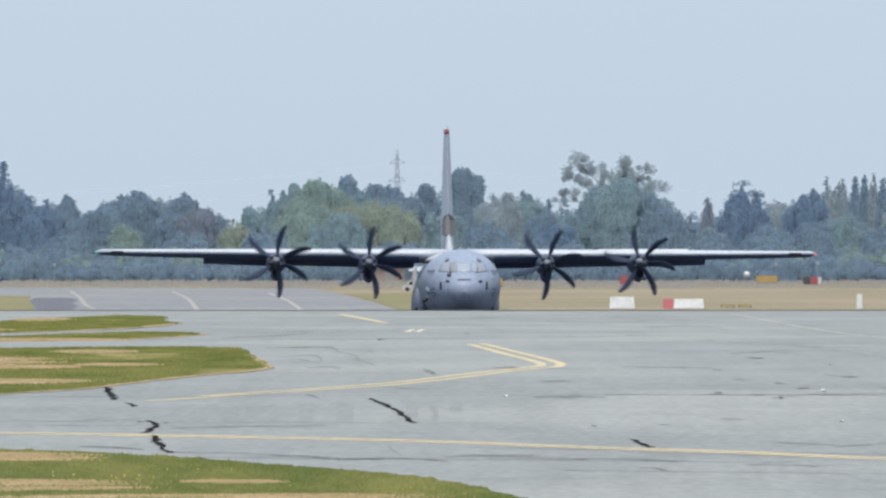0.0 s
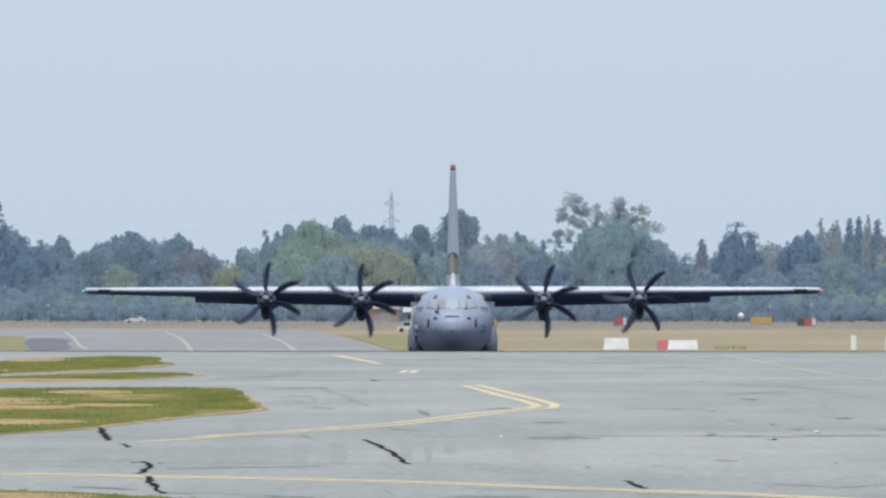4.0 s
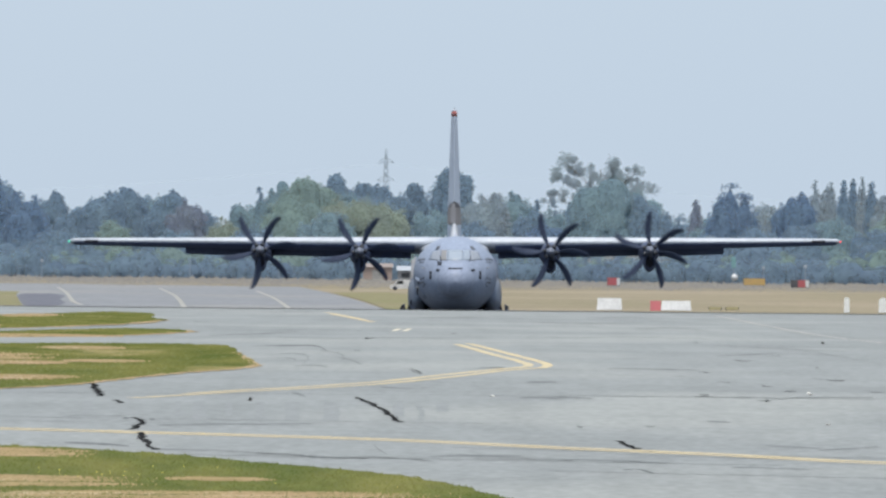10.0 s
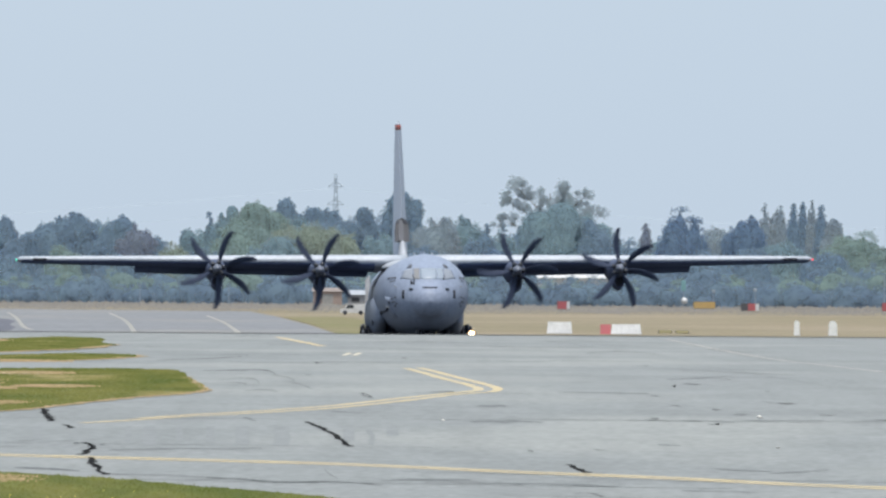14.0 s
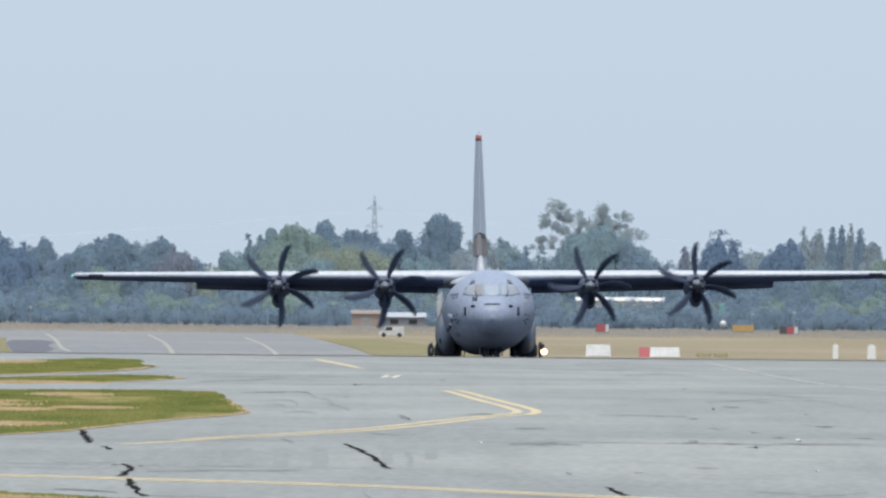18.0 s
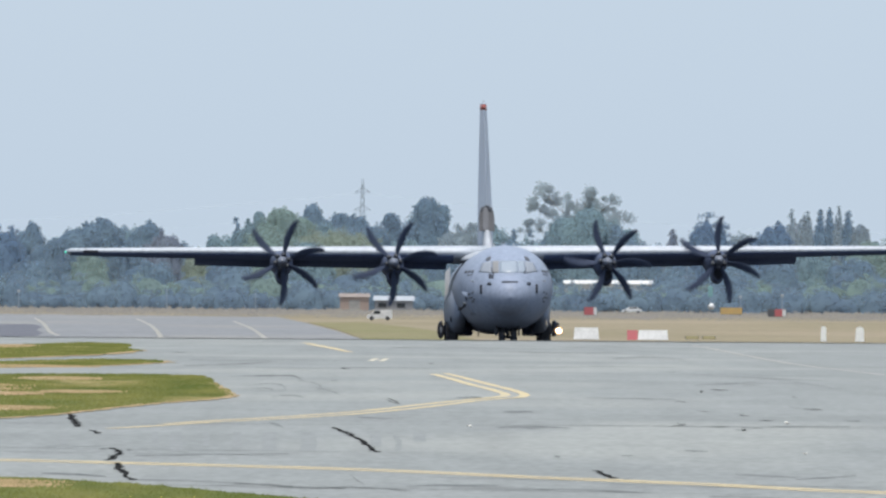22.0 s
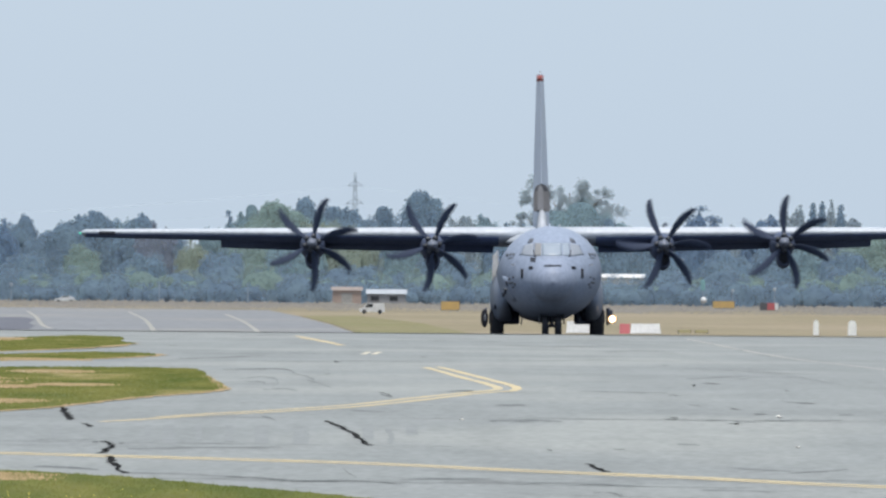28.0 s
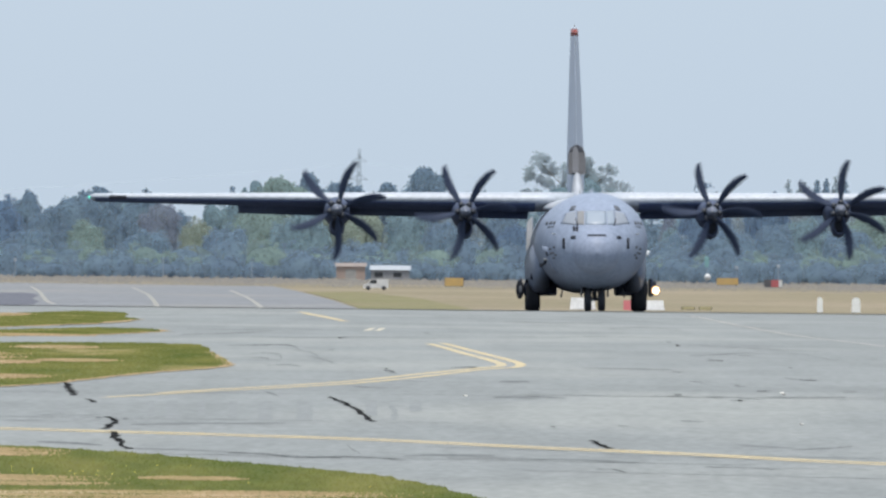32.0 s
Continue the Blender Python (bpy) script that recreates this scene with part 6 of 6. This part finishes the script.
marks(510, [(((-0.52, 89.73), (-0.25, 89.3), (-0.0, 89.61)), 0.088, 0),
           (((0.56, 99.3), (0.72, 99.8), (0.88, 100.09)), 0.088, 0),
           (((-0.24, 98.01), (-0.15, 96.38), (-0.07, 95.73)), 0.055, 1),
           (((1.05, 92.38), (1.21, 92.28), (1.37, 92.75)), 0.088, 0),
           (((-2.89, 79.71), (-2.86, 79.71), (-2.83, 79.64)), 0.039, 1),
           (((-2.63, 79.52), (-2.6, 79.45), (-2.58, 79.53)), 0.033, 1),
           (((-1.01, 112.71), (-0.97, 113.11), (-0.92, 112.76)), 0.088, 0),
           (((-0.02, 171.14), (0.04, 168.94), (0.09, 170.12)), 0.165, 0),
           (((0.38, 147.49), (0.44, 145.92), (0.48, 144.37)), 0.11, 0),
           (((-4.88, 175.04), (-4.68, 174.03), (-4.52, 174.22)), 0.22, 0)])
marks(520, [(((0.93, 86.14), (1.1, 86.51), (1.36, 85.91)), 0.033, 0),
           (((-1.44, 87.56), (-1.34, 86.76), (-1.25, 85.9)), 0.033, 0),
           (((-0.49, 74.47), (-0.43, 73.54), (-0.36, 72.78)), 0.017, 0),
           (((1.38, 78.82), (1.4, 78.74), (1.43, 78.58)), 0.028, 1),
           (((2.82, 88.16), (2.86, 87.9), (2.91, 88.03)), 0.05, 1),
           (((3.61, 91.64), (3.63, 91.64), (3.65, 91.49)), 0.044, 1),
           (((4.63, 101.63), (4.67, 101.63), (4.67, 101.12)), 0.055, 1),
           (((4.32, 95.54), (4.36, 95.01), (4.43, 94.84)), 0.044, 0),
           (((4.44, 94.67), (4.49, 94.5), (4.54, 94.0)), 0.055, 1),
           (((3.18, 87.4), (3.43, 87.15), (3.66, 86.53)), 0.028, 0)])
marks(530, [(((3.74, 87.41), (4.14, 87.42), (4.6, 87.56)), 0.028, 0),
           (((2.64, 80.31), (2.76, 80.23), (2.86, 80.15)), 0.033, 0),
           (((2.92, 75.29), (3.2, 74.93), (3.46, 74.72)), 0.033, 0),
           (((3.43, 74.3), (3.69, 74.65), (4.0, 75.09)), 0.022, 0),
           (((2.1, 100.01), (2.59, 99.78), (3.17, 99.57)), 0.033, 0),
           (((1.08, 92.47), (1.24, 92.47), (1.38, 92.32)), 0.066, 0),
           (((3.77, 111.03), (4.25, 112.56), (4.79, 115.15)), 0.083, 0),
           (((5.25, 119.23), (5.42, 111.49), (5.61, 105.44)), 0.055, 0),
           (((0.69, 99.94), (0.79, 99.7), (0.89, 99.47)), 0.088, 1),
           (((4.11, 132.21), (4.13, 131.47), (4.19, 132.22)), 0.077, 1)])
marks(540, [(((0.36, 146.18), (0.4, 146.18), (0.44, 145.32)), 0.088, 1),
           (((3.79, 89.93), (3.83, 89.66), (3.88, 89.8)), 0.033, 0),
           (((0.91, 86.46), (1.27, 86.72), (1.66, 86.24)), 0.022, 0),
           (((3.97, 163.28), (4.75, 169.15), (5.31, 162.34)), 0.138, 0),
           (((3.85, 208.89), (4.71, 215.91), (6.12, 221.26)), 0.275, 0),
           (((6.93, 179.85), (7.35, 171.94), (7.49, 162.61)), 0.138, 0)])
marks(560, [(((-2.05, 107.5), (-1.85, 109.3), (-1.62, 108.6), (-1.50, 104.5), (-1.52, 101.5)), 0.035, 0),
           (((-1.92, 104.8), (-1.78, 105.6), (-1.66, 104.2), (-1.64, 101.8)), 0.03, 0),
           (((-1.46, 113.0), (-1.22, 110.5), (-1.08, 106.8), (-1.10, 103.5)), 0.045, 0),
           (((-1.60, 99.4), (-1.38, 100.2), (-1.20, 99.0)), 0.03, 0),
           (((-2.4, 134.0), (-1.7, 133.0), (-0.6, 135.5), (0.5, 134.2)), 0.10, 0),
           (((-3.9, 152.0), (-3.0, 150.5), (-2.2, 153.5), (-1.2, 152.0)), 0.13, 0),
           (((1.6, 141.0), (2.4, 139.6), (3.3, 142.0), (4.6, 140.4)), 0.12, 0),
           (((2.2, 186.0), (3.4, 183.0), (4.8, 188.0)), 0.2, 0),
           (((-0.4, 203.0), (1.0, 207.0), (2.6, 204.0)), 0.22, 0),
           (((4.4, 125.0), (5.0, 121.5), (5.9, 117.0)), 0.07, 0)])
# Added bands, so deep that the camera sees one thin dark crest line.
ribbon("crest_seal", [(-34, 303), (-14, 302), (-7, 304), (-1.5, 302), (1.0, 304), (7.0, 302), (13.0, 304), (24.0, 302)], 26.0, 0.016, M_CRESTDARK, 0.45, n=14, seed=661, label="dark band along the crest, made deep to show from the camera", category="joint")
ribbon("crest_joint", [(-34, 302), (-10, 304), (12, 300), (36, 303)], 30.0, 0.012, M_JOINT, 0.25, n=14, seed=660, label="dark strip along the crest of the apron", category="joint")
for i, (x, y1, y0, w) in enumerate(((-3.4, 83.97, 80.58, 0.09), (-2.5, 84.15, 80.1, 0.06), (-2.29, 84.19, 79.22, 0.12), (-2.0, 84.24, 80.41, 0.07), (-1.69, 84.3, 80.07, 0.08), (-1.37, 84.36, 79.51, 0.14), (-0.98, 84.44, 79.42, 0.16), (-0.31, 84.57, 80.75, 0.11), (0.13, 84.65, 81.96, 0.12))):
    ribbon("tyre_blot", [(x, y1), (x * (y0 + y1) / 2 / y1, (y0 + y1) / 2), (x * y0 / y1, y0)], w, 0.004, M_STAIN, 0.12, n=6, seed=540 + i, label="faint dark tyre blot on the apron", category="stain")
ribbon("rust_streak", [(-0.12, 83.94), (-0.07, 81.76), (-0.08, 79.78)], 0.06, 0.004, M_STAIN, 0.4, n=6, seed=590, label="faint brownish streak on the apron", category="stain")
for i in range(14):
    y = 64 + 250 * jr.random() ** 2.2
    x = jr.uniform(-0.05, 0.05) * y
    ln = jr.uniform(0.15, 1.1) * y / 90
    ribbon("scuff", [(x, y), (x + ln * 0.5, y + jr.uniform(-0.4, 0.4)), (x + ln, y + jr.uniform(-0.6, 0.6))], jr.uniform(0.015, 0.06) * y / 80, 0.005, M_HAIR if i % 2 else M_JOINT, 0.7, n=5, seed=120 + i, label="dark scuff on the weathered apron", category="stain")
for i, (x, y, w) in enumerate(((3.42, 86.1, 0.07), (5.25, 87.9, 0.20), (2.83, 87.4, 0.12), (3.23, 87.0, 0.12), (3.64, 91.5, 0.07),
                               (3.82, 89.5, 0.08), (4.75, 89.6, 0.16), (4.55, 111.5, 0.12), (4.13, 131.2, 0.12), (2.06, 79.0, 0.05))):
    ribbon("spall", [(x - w / 3, y + 0.06), (x, y - 0.03), (x + w / 3, y - 0.08)], jr.uniform(0.10, 0.22) * y / 100, 0.005, M_TAR if i % 3 else M_HAIR, 0.6, n=5, seed=200 + i, label="small dark spall in the apron surface", category="stain")
for i, (x, y) in enumerate(((3.98, 88.3), (3.76, 79.7), (0.64, 86.6), (3.43, 85.9), (-1.0, 133))):
    bm = bmesh.new()
    ball(bm, (0, 0, 0.006), 0.016, (1.5, 1.2, 0.6), 7, 5)
    st = part("stone", bm, M_TAR if i > 2 else M_PALE, None)
    st.matrix_basis = pose(x, y, lie(y))
    tagged(st, "small loose stone lying on the apron", "stone", "loose stones")


# ---- white stones lying on the apron ----
M_STONE = mat("white_stone", (0.80, 0.77, 0.72), (0.68, 0.65, 0.60), 0.6, scale=30, fine=80, bump=0.1, spec=0.3)
for i, (x, y, r) in enumerate(((3.98, 88.6, 0.022), (3.765, 79.7, 0.016), (0.65, 86.5, 0.017))):
    rnd = random.Random(820 + i)
    st = thing("stone", pose(x, y, lie(y) + 0.003, 0, 0, rnd.uniform(-25, 25)), "small white stone lying on the apron", "stone", "stones on the apron")
    rings = [[Vector((math.cos(a) * r * w * 1.1, math.sin(a) * r * w, z * r)) * rnd.uniform(0.9, 1.1) for a in [math.tau * k / 9 for k in range(9)]]
             for w, z in ((0.8, 0.0), (1.0, 0.2), (0.95, 0.45), (0.7, 0.65), (0.2, 0.75))]
    v, f = loft(rings)
    obj("stone_body", v, f, M_STONE, st, True)

# ---- two small birds over the apron ----
M_BIRD = mat("dark_feathers", (0.030, 0.027, 0.025), (0.050, 0.044, 0.038), 0.8, scale=40, spec=0.1)


SHOULDER = (0.0076, 0.0034, 0.0185)


def bird(label):
    """A bird shrunk to fit the camera's view, head to +y, belly just above its feet; the wings hinge at the shoulders.
    """
    b = thing("bird", pose(0, 90, 0), label, "bird", "birds over the apron")
    k = 0.42
    rings = [[Vector((math.sin(a) * r, y, 0.034 + z + math.cos(a) * r * 0.95)) * k for a in [math.tau * n / 10 for n in range(10)]]
             for y, r, z in ((-0.045, 0.008, -0.006), (-0.03, 0.018, -0.004), (0.0, 0.025, 0.002), (0.022, 0.022, 0.012), (0.036, 0.013, 0.022))]
    v, f = loft(rings)
    obj("body", v, f, M_BIRD, b, True)
    bm = bmesh.new()
    ball(bm, (0, 0.040 * k, 0.064 * k), 0.016 * k, (0.95, 1.1, 1), 10, 7)
    part("head", bm, M_BIRD, b, smooth=True)
    bm = bmesh.new()
    tube(bm, (0, 0.054 * k, 0.063 * k), (0, 0.068 * k, 0.061 * k), 0.004 * k, 0.0008 * k, 6)
    part("beak", bm, M_BOOT, b)
    v, f = loft([[Vector((x, -0.035, z)) * k, Vector((x * 1.5, -0.085, z - 0.008)) * k] for x, z in ((-0.009, 0.034), (0.009, 0.034), (0.009, 0.029), (-0.009, 0.029))], caps=False)
    obj("tail", v, f, M_BIRD, b)
    wings = []
    for s in (-1, 1):
        out = [(0, 0.02), (0.05, 0.026), (0.095, 0.006), (0.085, -0.012), (0.04, -0.026), (0, -0.028)]
        v, f = loft([[Vector((s * x, y, z)) * k for x, y in out] for z in (-0.0025, 0.0025)])
        w = obj("wing", v, f, M_BIRD, b)
        w.matrix_basis = pose(s * SHOULDER[0], SHOULDER[1], SHOULDER[2])
        wings.append((w, s))
        bm = bmesh.new()
        tube(bm, (s * 0.008 * k, 0.0, 0.0), (s * 0.008 * k, 0.002 * k, 0.02 * k), 0.0022 * k, 0.003 * k, 5)
        part("leg", bm, M_BOOT, b)
    return b, wings


# seconds, across, away, height over the ground, heading, whether on the wing
BIRD_SITS = [(0, 14.0, 112.0, 0.0, 80, 0), (8.4, 14.0, 112.0, 0.0, 80, 0), (8.6, 13.4, 112.0, 0.12, 88, 1), (10.2, 4.44, 112.0, 0.16, 88, 1), (10.4, 3.89, 114.0, 0.20, 80, 1), (10.6, 3.35, 116.0, 0.24, 85, 1),
             (10.8, 2.88, 116.0, 0.21, 130, 1), (11.05, 2.62, 113.0, 0.13, 190, 1), (11.3, 2.66, 110.0, 0.07, 215, 1), (11.6, 3.04, 106.0, 0.03, 235, 1), (11.8, 3.29, 105.0, 0.03, 245, 1), (12.0, 3.50, 104.3, 0.02, 250, 1),
             (12.3, 3.63, 104.1, 0.0, 225, 0), (22.0, 3.63, 104.1, 0.0, 195, 0), (31.55, 3.64, 104.2, 0.0, 255, 0), (31.7, 3.75, 104.5, 0.06, 320, 1), (31.8, 3.81, 106.0, 0.10, 370, 1), (31.9, 3.70, 107.0, 0.13, 400, 1), (32.0, 3.51, 108.0, 0.15, 420, 1)]
BIRD_PASSES = [(0, -22.0, 80.0, 0.0, 270, 0), (5.2, -22.0, 80.0, 0.0, 270, 0), (5.6, -21.5, 80.0, 0.2, 270, 1), (10.7, 1.78, 80.0, 0.155, 270, 1), (11.4, 5.05, 80.0, 0.155, 270, 1), (14.0, 17.1, 80.0, 0.2, 270, 1),
               (14.4, 17.6, 80.0, 0.0, 270, 0), (32, 17.6, 80.0, 0.0, 270, 0)]
BIRDS = [(*bird("small dark bird that lands on the apron"), BIRD_SITS), (*bird("small dark bird flying low over the apron"), BIRD_PASSES)]

TAXI = [
    (0, 0.83, 471.9, 1.75, 0.17), (0.5, 0.87, 470.4, 0.41, 0.12), (1, 0.90, 468.9, -0.62, 0.07), (1.5, 0.91, 467.4, -1.12, 0.03), (2, 0.91, 465.9, -1.25, -0.01),
    (2.5, 0.88, 464.3, -1.28, -0.03), (3, 0.84, 462.8, -1.14, -0.05), (3.5, 0.83, 461.2, -0.69, -0.07), (5.5, 0.91, 454.9, 0.93, -0.18), (6, 0.94, 453.3, 1.14, -0.21),
    (6.5, 0.99, 451.7, 1.18, -0.25), (7, 1.06, 450.1, 1.09, -0.29), (7.5, 1.12, 448.4, 0.87, -0.34), (8, 1.18, 446.8, 0.63, -0.39), (8.5, 1.22, 445.1, 0.56, -0.44),
    (9, 1.26, 443.4, 0.44, -0.48), (9.5, 1.28, 441.7, 0.15, -0.50), (10, 1.29, 440.0, -0.04, -0.51), (10.5, 1.31, 438.2, 0.08, -0.51), (11, 1.34, 436.5, 0.38, -0.50),
    (11.5, 1.38, 434.7, 0.77, -0.49), (12, 1.44, 432.9, 1.22, -0.47), (12.5, 1.53, 431.1, 1.65, -0.45), (13, 1.64, 429.3, 2.04, -0.44), (13.5, 1.78, 427.4, 2.42, -0.43),
    (14, 1.94, 425.6, 2.67, -0.44), (14.5, 2.13, 423.7, 2.66, -0.46), (16.5, 2.92, 415.9, 1.41, -0.57), (17, 3.08, 413.9, 1.10, -0.61), (17.5, 3.22, 411.9, 0.86, -0.64),
    (18, 3.33, 409.8, 0.72, -0.66), (18.5, 3.43, 407.8, 0.65, -0.66), (19, 3.53, 405.7, 0.71, -0.65), (19.5, 3.64, 403.6, 0.88, -0.64), (20, 3.75, 401.4, 1.03, -0.62),
    (20.5, 3.88, 399.2, 1.16, -0.61), (21, 4.02, 397.0, 1.35, -0.59), (21.5, 4.18, 394.8, 1.52, -0.58), (22, 4.35, 392.6, 1.58, -0.58), (22.5, 4.53, 390.3, 1.51, -0.58),
    (23, 4.72, 388.0, 1.39, -0.58), (23.5, 4.91, 385.6, 1.31, -0.59), (24, 5.11, 383.2, 1.28, -0.61), (24.5, 5.31, 380.8, 1.31, -0.63), (25, 5.51, 378.4, 1.31, -0.63),
    (25.5, 5.68, 375.9, 1.24, -0.62), (27.5, 6.26, 365.7, -0.04, -0.58), (28, 6.39, 363.1, -0.04, -0.57), (28.5, 6.50, 360.4, 0.07, -0.57), (29, 6.61, 357.7, 0.24, -0.58),
    (29.5, 6.72, 355.0, 0.51, -0.57), (30, 6.85, 352.2, 0.83, -0.56), (30.5, 6.98, 349.4, 0.98, -0.55), (31, 7.13, 346.5, 0.86, -0.54), (31.5, 7.29, 343.7, 0.62, -0.53),
    (32, 7.46, 340.7, 0.43, -0.51),
]
# leaning of each propeller from upright, at the seconds PHASE_T
PHASE_T = [0, 1, 2, 3, 6, 7, 8, 9, 10, 11, 12, 13, 14, 17, 18, 19, 20, 21, 22, 23, 24, 25, 28, 29, 30, 31, 32]
PHASE = [
    [9, 6.6, 2.6, 3, -4, -2, 6, 24, 24.5, 26.5, 24.5, 15, 16.4, 16, 10.5, 12.8, 12, 13, 15, 13, 15, 14.6, 13, 15, 13, 10.6, 15.8],
    [2, 2, 1, -2, -4, -2, 26, 25, 24, 28, 24, 20, 21, 22, 21, 20.6, 21, 18, 19, 20, 25, 24, 23, 23, 23.5, 22, 29],
    [19, 19.5, 13.5, 12.6, 4, 8, 33, 41, 38, 36, 35, 30, 31.6, 34, 34, 34.6, 32.6, 33, 37, 40, 39, 37.6, 35, 36, 36, 37, 37],
    [-14, -14, -16, -20, -25, -24, -19, -8, -5, -9, -11, -9, -8, -2, -5.5, -5.4, -4, -2, -1.5, -4, -1.6, -3.6, -2, -2.7, -3, -2, 3],
]


SHUTTER_SKEW = radians(9.7)


def motions():
    rows = []
    for t, x, y, yaw, roll in TAXI:
        zn, zm = lie(y - 8.2), lie(y + 4.1)
        slope = math.atan2(zn - zm, 12.3)
        z = zm + (zn - zm) * 4.1 / 12.3
        rows.append((t, pose(x, y, z + 0.02, -math.degrees(slope), roll, yaw)))
    walk(plane, rows)
    # propellers: one blade step and a little less each thirtieth of a second, so that they seem to creep
    # blade angles imitate a rolling shutter, so that they stand closer on one side
    for n, (prop, (ex, ez), lean) in enumerate(zip(PROPS, ENGINES, PHASE)):
        rows, skewed = [], [[] for k in range(6)]
        for i in range(32 * FPS + 1):
            t = i / FPS
            top = float(np.interp(t, PHASE_T, lean))
            a = top - 60 * t - 60 * i
            rows.append((t, pose(ex, 0, ez, 0, a, 0)))
            for k in range(6):
                base = radians(a + 60 * k) - SHUTTER_SKEW * math.cos(radians(top))
                ang = base
                for _ in range(6):
                    ang = base + SHUTTER_SKEW * math.cos(ang)
                skewed[k].append((t, pose(0, 0, 0, 0, 60 * k + math.degrees(ang) - a - 60 * k, 0)))
        walk(prop, rows)
        for k in range(6):
            walk(BLADES[6 * n + k], skewed[k])
    # wheels roll with the way made good
    ty, yy = [r[0] for r in TAXI], [r[2] for r in TAXI]
    for hub, x, y, r in WHEELS:
        rows = []
        for i in range(0, 32 * 10 + 1):
            t = i / 10
            gone = yy[0] - float(np.interp(t, ty, yy))
            rows.append((t, pose(x, y, r, math.degrees(gone / r), 0, 0)))
        walk(hub, rows)
    # the lit lens is turned out of sight until the lamp should come on
    walk(lamp_head, [(t, pose(*LAMP_AT, tip)) for t, tip in ((0, 86), (12, 86), (13.3, 86), (13.8, 0), (15, 0), (32, 0))])
    # the birds: wings beat in flight and lie back along the body at rest
    for b, wings, way in BIRDS:
        walk(b, [(t, pose(x, y, lie(y) + z + 0.002, 0, 0, turn)) for t, x, y, z, turn, _ in way])
        for w, side in wings:
            rows = [(0, pose(side * SHOULDER[0], SHOULDER[1], SHOULDER[2], 0, side * 8, -side * 82))]
            for i in range(1, 32 * FPS + 1):
                t = i / FPS
                k = max(n for n, r in enumerate(way) if r[0] <= t + 1e-6)
                if way[k][5]:
                    rows.append((t, pose(side * SHOULDER[0], SHOULDER[1], SHOULDER[2], 0, side * 38 * math.sin(i * 2.3), -side * 8)))
                elif t in (8.0, 16.0, 24.0, 32.0) or way[max(n for n, r in enumerate(way) if r[0] <= t - 1.01 / FPS or n == 0)][5] or way[max(n for n, r in enumerate(way) if r[0] <= t + 1.01 / FPS)][5]:
                    rows.append((t, pose(side * SHOULDER[0], SHOULDER[1], SHOULDER[2], 0, side * 8, -side * 82)))
            walk(w, rows)
    for car, t0, x0, v in CARS:
        walk(car, [(t, pose(x0 + v * (t - t0), 1849, lie(1849) + 0.01)) for t in (0, 8, 16, 24, 32)])


motions()
